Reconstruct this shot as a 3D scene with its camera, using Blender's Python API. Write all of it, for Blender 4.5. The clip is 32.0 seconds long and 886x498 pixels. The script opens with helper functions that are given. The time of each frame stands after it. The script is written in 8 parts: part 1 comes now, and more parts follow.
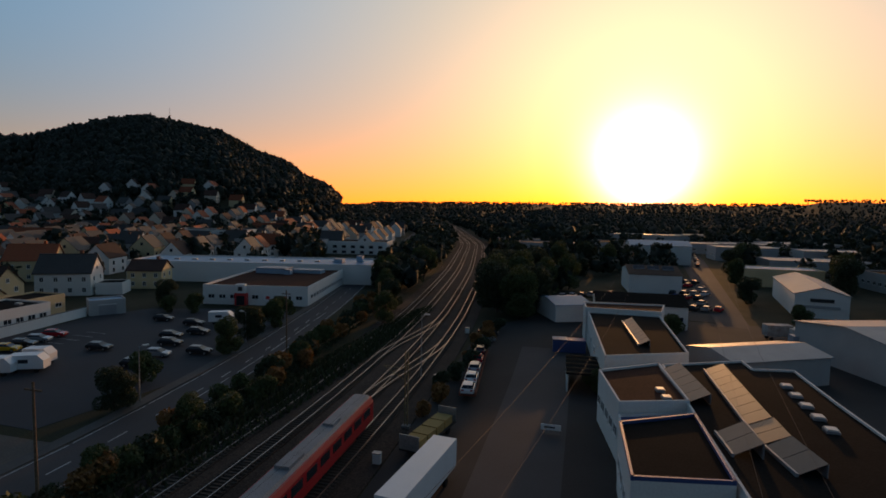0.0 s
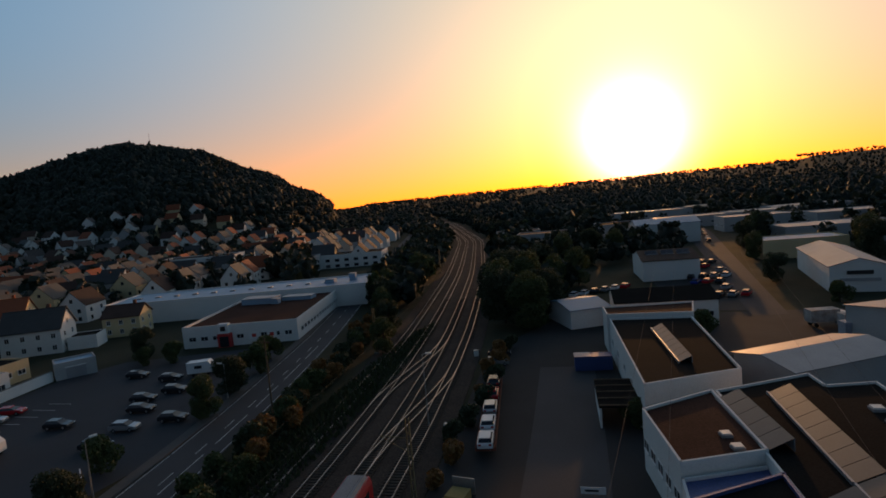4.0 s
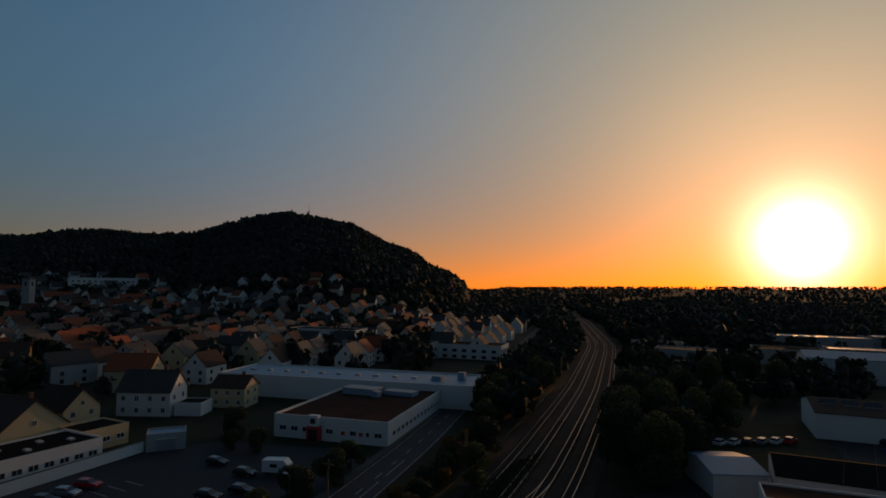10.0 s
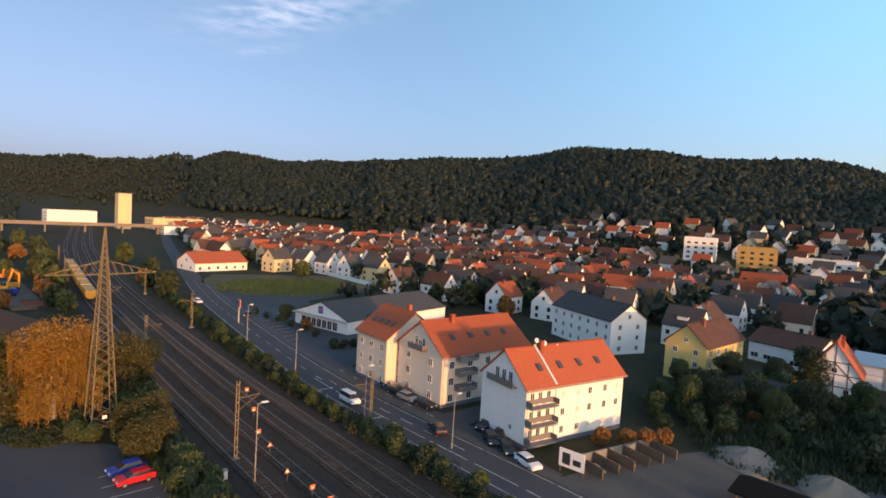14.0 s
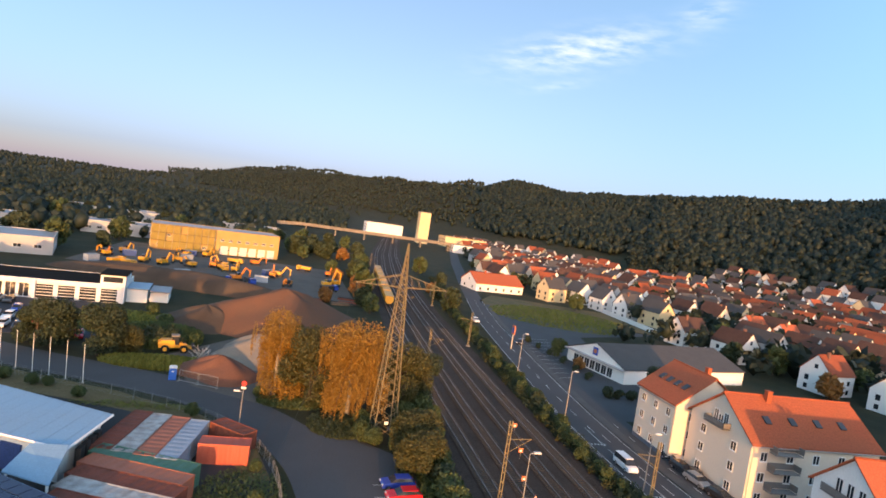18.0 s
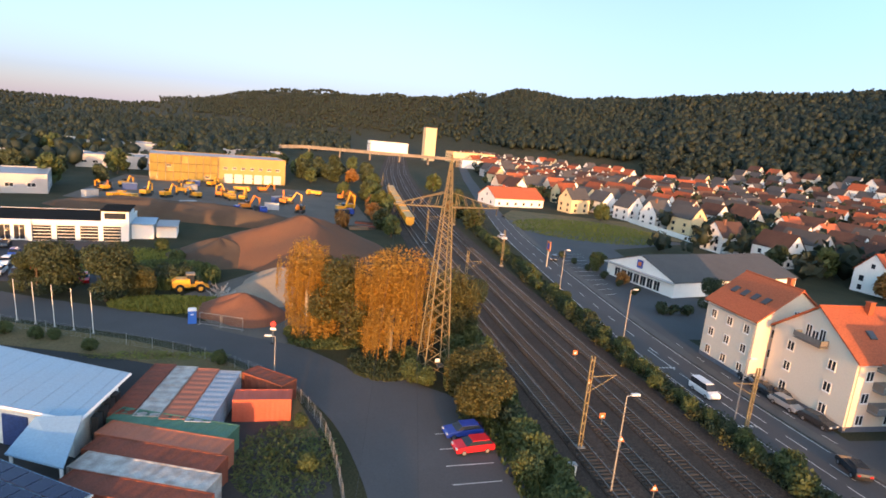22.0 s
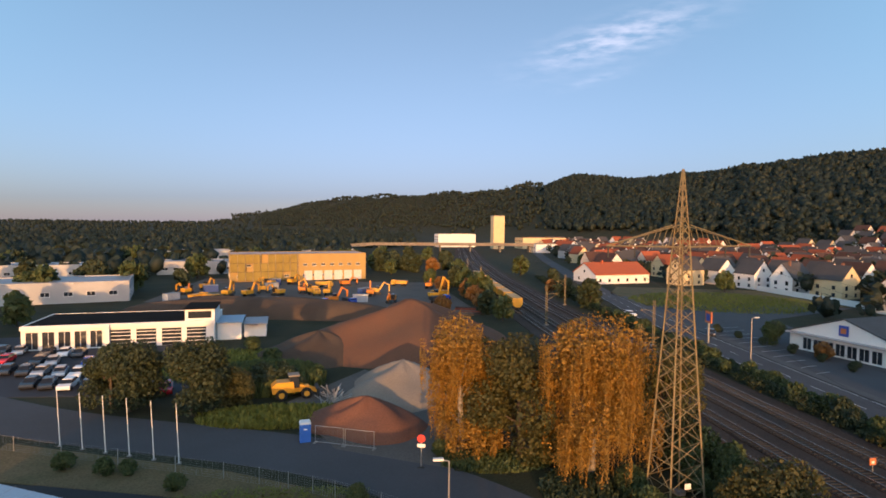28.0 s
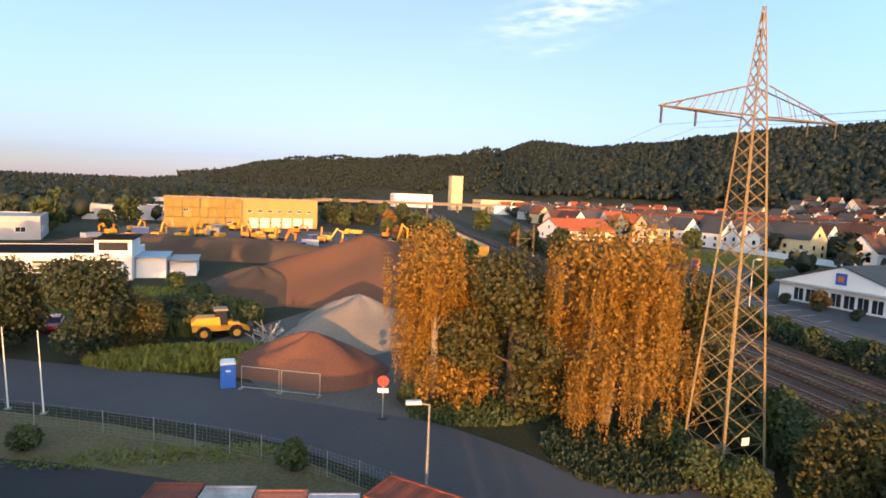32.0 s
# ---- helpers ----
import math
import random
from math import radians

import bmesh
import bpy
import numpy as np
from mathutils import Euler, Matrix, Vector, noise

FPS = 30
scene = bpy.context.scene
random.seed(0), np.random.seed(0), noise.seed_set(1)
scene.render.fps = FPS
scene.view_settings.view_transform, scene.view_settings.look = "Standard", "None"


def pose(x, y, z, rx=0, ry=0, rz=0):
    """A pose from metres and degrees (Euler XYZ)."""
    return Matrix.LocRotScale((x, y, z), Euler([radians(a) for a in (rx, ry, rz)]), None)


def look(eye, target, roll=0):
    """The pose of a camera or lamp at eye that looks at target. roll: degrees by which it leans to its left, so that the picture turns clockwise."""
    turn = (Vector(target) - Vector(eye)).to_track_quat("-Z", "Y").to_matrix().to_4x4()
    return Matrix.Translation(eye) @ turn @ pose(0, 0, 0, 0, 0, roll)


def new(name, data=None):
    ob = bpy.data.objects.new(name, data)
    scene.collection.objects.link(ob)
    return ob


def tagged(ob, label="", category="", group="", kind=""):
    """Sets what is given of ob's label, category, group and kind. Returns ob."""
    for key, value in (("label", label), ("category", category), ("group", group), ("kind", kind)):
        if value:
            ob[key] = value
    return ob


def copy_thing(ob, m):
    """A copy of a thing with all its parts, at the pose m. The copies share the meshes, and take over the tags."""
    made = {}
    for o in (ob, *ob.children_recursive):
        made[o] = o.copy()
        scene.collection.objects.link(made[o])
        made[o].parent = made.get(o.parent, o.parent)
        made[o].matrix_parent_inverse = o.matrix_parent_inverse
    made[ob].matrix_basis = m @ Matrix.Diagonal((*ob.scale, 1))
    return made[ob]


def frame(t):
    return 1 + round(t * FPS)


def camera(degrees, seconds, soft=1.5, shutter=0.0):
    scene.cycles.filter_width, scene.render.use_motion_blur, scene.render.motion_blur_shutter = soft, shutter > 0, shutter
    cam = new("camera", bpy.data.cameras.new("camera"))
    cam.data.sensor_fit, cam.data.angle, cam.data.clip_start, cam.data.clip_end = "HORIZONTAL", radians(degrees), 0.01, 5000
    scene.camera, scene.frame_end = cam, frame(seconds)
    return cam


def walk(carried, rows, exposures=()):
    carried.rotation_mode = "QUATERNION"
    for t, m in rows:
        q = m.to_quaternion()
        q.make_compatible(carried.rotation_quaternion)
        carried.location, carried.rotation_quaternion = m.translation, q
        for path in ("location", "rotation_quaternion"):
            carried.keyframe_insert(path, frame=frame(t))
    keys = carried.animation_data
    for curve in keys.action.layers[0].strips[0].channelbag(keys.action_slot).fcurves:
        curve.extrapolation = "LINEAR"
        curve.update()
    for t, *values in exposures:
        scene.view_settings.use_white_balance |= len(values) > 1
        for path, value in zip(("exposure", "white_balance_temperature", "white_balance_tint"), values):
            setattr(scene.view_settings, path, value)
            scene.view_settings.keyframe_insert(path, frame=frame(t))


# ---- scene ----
PATH = [
    (0, 5.07, -24.04, 27.60, 14.89, -4.64, 1.06),
    (0.5, 4.50, -22.43, 28.09, 15.22, -3.46, -2.16),
    (1, 4.00, -20.77, 28.55, 14.72, -2.94, -4.14),
    (1.5, 3.59, -19.05, 28.98, 14.91, -2.75, -6.61),
    (2, 3.27, -17.28, 29.37, 15.22, -3.26, -7.39),
    (2.5, 3.04, -15.47, 29.70, 14.46, -3.30, -5.39),
    (3, 2.87, -13.68, 30.00, 13.82, -4.62, -6.01),
    (3.5, 2.66, -12.11, 30.34, 14.45, -4.95, -6.39),
    (5.5, 1.54, -6.84, 32.11, 15.06, -6.55, -0.57),
    (6, 1.31, -5.60, 32.68, 14.47, -5.13, -2.25),
    (6.5, 1.21, -4.51, 33.23, 15.46, -2.37, -6.40),
    (7, 1.21, -3.56, 33.68, 14.98, -1.52, -7.67),
    (7.5, 1.26, -2.76, 34.03, 14.28, 0.96, -8.42),
    (8, 1.34, -2.05, 34.31, 13.59, 2.31, -9.65),
    (8.5, 1.51, -1.09, 34.59, 12.55, 2.23, -8.99),
    (9, 1.71, 0.17, 34.78, 11.52, 1.82, -5.03),
    (9.5, 1.71, 1.76, 34.98, 16.46, 2.75, -0.78),
    (10, 2.30, 3.38, 34.99, 28.04, 3.68, 0.74),
    (10.5, 3.69, 5.57, 34.36, 41.97, 3.66, 4.16),
    (11, 4.97, 6.93, 34.20, 56.00, 2.65, 6.93),
    (11.5, 5.46, 7.06, 34.47, 71.39, 2.98, 4.42),
    (12, 6.09, 6.95, 34.35, 85.16, 4.65, 3.79),
    (12.5, 6.78, 6.93, 34.03, 98.82, 1.86, 3.79),
    (13, 7.26, 6.64, 33.86, 112.18, -1.55, 7.12),
    (13.5, 7.88, 6.73, 33.90, 126.52, -2.07, 5.47),
    (14, 8.60, 6.43, 34.34, 140.82, -3.57, 3.47),
    (14.5, 8.45, 6.46, 35.46, 155.43, -6.29, -0.43),
    (15, 8.33, 6.45, 35.92, 164.15, -8.75, -2.85),
    (15.5, 8.16, 5.25, 35.78, 166.65, -10.05, -3.08),
    (17.5, 7.64, -1.14, 34.49, 168.72, -4.50, 8.82),
    (18, 7.65, -2.49, 34.25, 168.08, -3.29, 8.50),
    (18.5, 7.78, -3.78, 34.05, 168.30, -5.24, 4.45),
    (19, 7.98, -5.21, 33.83, 170.07, -6.85, 2.11),
    (19.5, 8.24, -6.78, 33.59, 169.66, -10.24, 1.68),
    (20, 8.60, -8.46, 33.32, 169.56, -12.02, 1.02),
    (20.5, 9.05, -10.19, 33.03, 168.58, -11.91, 3.03),
    (21, 9.60, -11.94, 32.73, 167.93, -11.77, 3.29),
    (21.5, 10.20, -13.73, 32.43, 167.23, -11.29, 4.85),
    (22, 10.86, -15.54, 32.14, 167.56, -11.64, 5.40),
    (22.5, 11.63, -17.33, 31.90, 167.96, -12.19, 4.72),
    (23, 12.59, -19.05, 31.77, 166.69, -11.67, 6.46),
    (23.5, 13.81, -20.64, 31.83, 166.84, -8.30, 8.03),
    (24, 15.34, -22.10, 32.04, 166.56, -6.75, 7.67),
    (24.5, 17.09, -23.56, 32.27, 167.62, -4.82, 0.57),
    (25, 18.82, -25.27, 32.25, 168.98, -3.42, -0.40),
    (25.5, 19.87, -27.55, 31.41, 169.76, -5.12, -2.33),
    (27.5, 20.74, -37.78, 25.42, 172.93, 1.16, 3.09),
    (28, 20.74, -39.55, 24.47, 174.12, -2.38, 0.50),
    (28.5, 20.74, -40.92, 23.73, 175.10, -6.72, -1.03),
    (29, 20.81, -42.38, 22.86, 174.44, -10.56, -0.38),
    (29.5, 20.90, -44.00, 21.85, 173.57, -11.51, -1.34),
    (30, 20.95, -45.78, 20.79, 173.16, -10.65, -1.43),
    (30.5, 20.92, -47.73, 19.75, 172.75, -10.69, -0.29),
    (31, 20.82, -49.83, 18.78, 170.53, -8.92, 1.27),
    (31.5, 20.71, -52.00, 17.95, 169.48, -7.79, 1.95),
    (32, 20.63, -54.13, 17.29, 169.38, -5.66, 2.39),
]
EXPOSURES = [(0, -1.52, 7000, 16), (6, -1.52, 7000, 16), (7.3, -1.87, 7000, 16), (8, -2.40, 7000, 16), (9, -2.66, 7000, 14), (10, -2.57, 6800, 13), (11, -1.62, 6600, 13), (12, -0.59, 6700, 13), (13, -0.06, 6700, 13), (14, 0.33, 6800, 15), (18, 0.80, 6900, 15), (23, 1.12, 7000, 15), (25.5, 0.55, 6900, 14), (28, 0.32, 6800, 14), (30, 0.94, 7100, 14), (32, 1.0, 7200, 16)]


cam = camera(76.2, 32.0, soft=1.7)
walk(cam, [(t, pose(x, y, z) @ pose(0, 0, 0, 0, 0, yaw) @ pose(0, 0, 0, 90 + tilt, 0, 0) @ pose(0, 0, 0, 0, 0, roll))
           for t, x, y, z, yaw, tilt, roll in PATH], EXPOSURES)

# ---------------------------------------------------------------- light
SUN_AZ, SUN_EL = radians(4.4), radians(4.2)        # right of +y, above the horizon
SUN_DIR = Vector((math.sin(SUN_AZ) * math.cos(SUN_EL), math.cos(SUN_AZ) * math.cos(SUN_EL), math.sin(SUN_EL)))
world = bpy.data.worlds.new("evening_sky")
scene.world = world
world.use_nodes = True
wn, wl = world.node_tree.nodes, world.node_tree.links
background = wn["Background"]
sky = wn.new("ShaderNodeTexSky")
sky.sky_type, sky.sun_disc = "NISHITA", False
sky.sun_elevation, sky.sun_rotation = SUN_EL, SUN_AZ
sky.altitude, sky.air_density, sky.dust_density, sky.ozone_density = 150, 1.0, .5, 2.2
# the sun's own disc and aureole, seen through the evening haze
geo = wn.new("ShaderNodeTexCoord")
dot = wn.new("ShaderNodeVectorMath"); dot.operation = "DOT_PRODUCT"
dot.inputs[1].default_value = SUN_DIR
wl.new(geo.outputs["Generated"], dot.inputs[0])


def scalar(op, a, b=None):
    """A math node; a and b are sockets or numbers."""
    k = wn.new("ShaderNodeMath"); k.operation = op
    for i, v in enumerate((a, b)):
        if v is None:
            continue
        if isinstance(v, (int, float)):
            k.inputs[i].default_value = v
        else:
            wl.new(v, k.inputs[i])
    return k.outputs[0]


def vector(op, a, b):
    k = wn.new("ShaderNodeVectorMath"); k.operation = op
    for i, v in enumerate((a, b)):
        if isinstance(v, tuple):
            k.inputs[i].default_value = v
        elif op == "SCALE" and i == 1:
            wl.new(v, k.inputs["Scale"])
        else:
            wl.new(v, k.inputs[i])
    return k.outputs[0]


up = wn.new("ShaderNodeSeparateXYZ")
wl.new(geo.outputs["Generated"], up.inputs[0])
near = scalar("MAXIMUM", dot.outputs["Value"], 0.0)
height = scalar("MAXIMUM", up.outputs["Z"], 0.0)
low = scalar("EXPONENT", scalar("MULTIPLY", height, -9.0))
lower = scalar("EXPONENT", scalar("MULTIPLY", height, -15.0))
# scattered sunlight: wide pale veil, redder towards the horizon below the sun
veil = vector("ADD", vector("ADD", vector("SCALE", (.56, .85, .74), scalar("POWER", near, 2.5)), vector("SCALE", (2.8, 1.95, .5), scalar("POWER", near, 5.0))), vector("SCALE", (4.6, 3.2, 1.7), scalar("POWER", near, 30.0)))
sc = wn.new("ShaderNodeVectorMath"); sc.operation = "SCALE"; sc.inputs["Scale"].default_value = SKY_GAIN = 0.38
wl.new(sky.outputs[0], sc.inputs[0])
air = vector("ADD", sc.outputs[0], veil)
redden = wn.new("ShaderNodeMix"); redden.data_type = "RGBA"
redden.inputs[6].default_value, redden.inputs[7].default_value = (1, 1, 1, 1), (1.0, .28, .03, 1)
wl.new(scalar("MULTIPLY", scalar("POWER", near, 1.6), scalar("EXPONENT", scalar("MULTIPLY", height, -5.0))), redden.inputs[0])
air = vector("MULTIPLY", air, redden.outputs[2])
cool = wn.new("ShaderNodeMix"); cool.data_type = "RGBA"
cool.inputs[6].default_value, cool.inputs[7].default_value = (1, 1, 1, 1), (.33, .45, .95, 1)
behind = scalar("MAXIMUM", scalar("MULTIPLY", dot.outputs["Value"], -1.0), 0.0)
wl.new(scalar("MINIMUM", scalar("MULTIPLY", scalar("POWER", behind, .4), scalar("MULTIPLY", scalar("EXPONENT", scalar("MULTIPLY", height, -6.0)), 1.35)), 1.0), cool.inputs[0])
air = vector("MULTIPLY", air, cool.outputs[2])
band_glow = vector("SCALE", (7.2, 1.75, .03), scalar("MULTIPLY", scalar("POWER", near, 2.0), lower))
disc = vector("ADD", vector("SCALE", (60.0, 50.0, 34.0), scalar("POWER", near, 1700.0)), vector("SCALE", (20.0, 15.5, 11.0), scalar("POWER", near, 400.0)))
# pale mauve haze low down on the side away from the sun
away_glow = vector("SCALE", (.17, .19, .38), scalar("MULTIPLY", scalar("MAXIMUM", scalar("MULTIPLY", dot.outputs["Value"], -1.0), 0.0), low))
# clear blue of the lower sky, from the sunset round to both sides
round_side = scalar("MINIMUM", scalar("MAXIMUM", scalar("MULTIPLY", scalar("ADD", dot.outputs["Value"], 1.0), 1.2), 0.0), 1.0)
round_side = scalar("MULTIPLY", scalar("MULTIPLY", round_side, round_side), scalar("SUBTRACT", 3.0, scalar("MULTIPLY", round_side, 2.0)))
fade = scalar("EXPONENT", scalar("MULTIPLY", scalar("POWER", height, 4.0), -9.0))
clear_blue = vector("SCALE", (.34, .90, 1.34), scalar("MULTIPLY", scalar("MULTIPLY", scalar("SUBTRACT", round_side, scalar("MULTIPLY", scalar("POWER", near, 4.0), .8)), fade), scalar("SUBTRACT", 1.0, scalar("EXPONENT", scalar("MULTIPLY", height, -5.0)))))
# deeper blue high above the sunset, paling towards the sun and the horizon
deep_blue = vector("SCALE", (.0, .66, 2.2), scalar("MULTIPLY", scalar("MULTIPLY", scalar("POWER", near, 1.6), scalar("SUBTRACT", 1.0, scalar("POWER", near, 3.0))), scalar("SUBTRACT", 1.0, scalar("EXPONENT", scalar("MULTIPLY", height, -5.0)))))
clear_blue = vector("ADD", clear_blue, deep_blue)
# warm dust low over the side horizons, and a faint rosy veil opposite the sun
side_glow = vector("SCALE", (.55, .28, .0), scalar("MULTIPLY", scalar("MULTIPLY", round_side, scalar("SUBTRACT", 1.0, near)), low))
rosy = vector("SCALE", (.10, .04, .04), scalar("POWER", behind, 6.0))
# two thin wisps of cloud high in the south
def wisp(ax, ay, az, wide, tall, seed):
    c = Vector((ax, ay, az)).normalized(); r = c.cross(Vector((0, 0, 1))).normalized(); u = r.cross(c)
    q = []
    for d in (r, u):
        k = wn.new("ShaderNodeVectorMath"); k.operation = "DOT_PRODUCT"; k.inputs[1].default_value = d
        wl.new(geo.outputs["Generated"], k.inputs[0]); q.append(k.outputs["Value"])
    a, b = scalar("DIVIDE", q[0], wide), scalar("DIVIDE", scalar("SUBTRACT", q[1], scalar("MULTIPLY", q[0], .22)), tall)
    env = scalar("EXPONENT", scalar("MULTIPLY", scalar("ADD", scalar("MULTIPLY", a, a), scalar("MULTIPLY", b, b)), -1.0))
    facing = wn.new("ShaderNodeVectorMath"); facing.operation = "DOT_PRODUCT"; facing.inputs[1].default_value = c
    wl.new(geo.outputs["Generated"], facing.inputs[0])
    stretch = wn.new("ShaderNodeCombineXYZ")
    wl.new(scalar("MULTIPLY", q[0], 16.0), stretch.inputs[0]); wl.new(scalar("MULTIPLY", q[1], 60.0), stretch.inputs[1]); stretch.inputs[2].default_value = seed
    no = wn.new("ShaderNodeTexNoise"); no.inputs["Scale"].default_value, no.inputs["Detail"].default_value = 1.6, 6
    wl.new(stretch.outputs[0], no.inputs["Vector"])
    rag = scalar("MAXIMUM", scalar("MULTIPLY", scalar("SUBTRACT", no.outputs[0], .36), 3.2), 0.0)
    return scalar("MULTIPLY", scalar("MULTIPLY", env, rag), scalar("MAXIMUM", facing.outputs["Value"], 0.0))


wisps = scalar("ADD", wisp(-.365, -.881, .300, .11, .026, 3.0), scalar("ADD", scalar("MULTIPLY", wisp(-.53, -.81, .37, .035, .02, 9.0), .6), scalar("MULTIPLY", wisp(-.347, -.907, .243, .05, .008, 5.0), .3)))
cloud = vector("SCALE", (.55, .42, .40), wisps)
total = vector("ADD", vector("ADD", vector("ADD", air, clear_blue), band_glow), vector("ADD", vector("ADD", disc, vector("ADD", away_glow, vector("ADD", side_glow, rosy))), cloud))
wl.new(total, background.inputs["Color"])
background.inputs["Strength"].default_value = .6
sun = new("sun", bpy.data.lights.new("sun", "SUN"))
sun.data.energy, sun.data.angle, sun.data.color = 4.1, radians(0.53), (1.0, 0.50, 0.17)
sun.matrix_basis = look(SUN_DIR * 100, (0, 0, 0))

# ---------------------------------------------------------------- materials
def mat(name, color, rough=0.8, metal=0.0, coarse=0.35, fine=0.25, size=2.0, bump=0.2, dirt=None, random=0.0, alpha_glass=False, emit=0.0):
    """A surface with variation at two scales: large stains and fine grain, with matching relief."""
    m = bpy.data.materials.new(name)
    m.use_nodes = True
    n, l = m.node_tree.nodes, m.node_tree.links
    b = n["Principled BSDF"]
    b.inputs["Roughness"].default_value, b.inputs["Metallic"].default_value = rough, metal
    if rough > .7:
        b.inputs["Specular IOR Level"].default_value = .2
    co = n.new("ShaderNodeTexCoord")
    big, small = n.new("ShaderNodeTexNoise"), n.new("ShaderNodeTexNoise")
    big.inputs["Scale"].default_value, big.inputs["Detail"].default_value = 1 / size, 5
    small.inputs["Scale"].default_value, small.inputs["Detail"].default_value = max(14 / size, 5.0), 6
    l.new(co.outputs["Object"], big.inputs["Vector"]); l.new(co.outputs["Object"], small.inputs["Vector"])
    base = n.new("ShaderNodeMix"); base.data_type = "RGBA"
    c2 = dirt or tuple(c * 0.55 for c in color)
    base.inputs[6].default_value, base.inputs[7].default_value = (*color, 1), (*c2, 1)
    ramp = n.new("ShaderNodeMapRange"); ramp.inputs[1].default_value, ramp.inputs[2].default_value = .38, .72
    ramp.inputs[3].default_value, ramp.inputs[4].default_value = 0, coarse
    l.new(big.outputs[0], ramp.inputs[0]); l.new(ramp.outputs[0], base.inputs[0])
    grain = n.new("ShaderNodeMapRange")
    grain.inputs[1].default_value, grain.inputs[2].default_value = .3, .7
    grain.inputs[3].default_value, grain.inputs[4].default_value = 1 - fine, 1 + fine * .6
    l.new(small.outputs[0], grain.inputs[0])
    mul = n.new("ShaderNodeVectorMath"); mul.operation = "SCALE"
    l.new(base.outputs[2], mul.inputs[0]); l.new(grain.outputs[0], mul.inputs["Scale"])
    last = mul.outputs[0]
    if random:
        info, rr = n.new("ShaderNodeObjectInfo"), n.new("ShaderNodeMapRange")
        rr.inputs[3].default_value, rr.inputs[4].default_value = 1 - random, 1 + random
        l.new(info.outputs["Random"], rr.inputs[0])
        m2 = n.new("ShaderNodeVectorMath"); m2.operation = "SCALE"
        l.new(last, m2.inputs[0]); l.new(rr.outputs[0], m2.inputs["Scale"]); last = m2.outputs[0]
    l.new(last, b.inputs["Base Color"])
    if bump:
        bp = n.new("ShaderNodeBump"); bp.inputs["Strength"].default_value, bp.inputs["Distance"].default_value = bump, 0.03
        l.new(small.outputs[0], bp.inputs["Height"]); l.new(bp.outputs[0], b.inputs["Normal"])
    return m


def leafy(name, color, other, island=True, size=3.0):
    """Foliage: every leaf clump takes its own tone between two greens."""
    m = bpy.data.materials.new(name)
    m.use_nodes = True
    n, l = m.node_tree.nodes, m.node_tree.links
    b = n["Principled BSDF"]
    b.inputs["Roughness"].default_value = 0.7
    g, no, co = n.new("ShaderNodeNewGeometry"), n.new("ShaderNodeTexNoise"), n.new("ShaderNodeTexCoord")
    no.inputs["Scale"].default_value, no.inputs["Detail"].default_value = 1 / size, 3
    l.new(co.outputs["Object"], no.inputs["Vector"])
    mx = n.new("ShaderNodeMix"); mx.data_type = "RGBA"
    mx.inputs[6].default_value, mx.inputs[7].default_value = (*color, 1), (*other, 1)
    av = n.new("ShaderNodeMath"); av.operation = "MULTIPLY_ADD"; av.inputs[1].default_value = .6
    l.new(g.outputs["Random Per Island"], av.inputs[0])
    hf = n.new("ShaderNodeMath"); hf.operation = "MULTIPLY"; hf.inputs[1].default_value = .4
    l.new(no.outputs[0], hf.inputs[0]); l.new(hf.outputs[0], av.inputs[2])
    l.new(av.outputs[0], mx.inputs[0]); l.new(mx.outputs[2], b.inputs["Base Color"])
    tr = n.new("ShaderNodeBsdfTranslucent"); sh = n.new("ShaderNodeMixShader"); sh.inputs[0].default_value = .25
    l.new(mx.outputs[2], tr.inputs["Color"]); l.new(b.outputs[0], sh.inputs[1]); l.new(tr.outputs[0], sh.inputs[2])
    l.new(sh.outputs[0], n["Material Output"].inputs["Surface"])
    return m


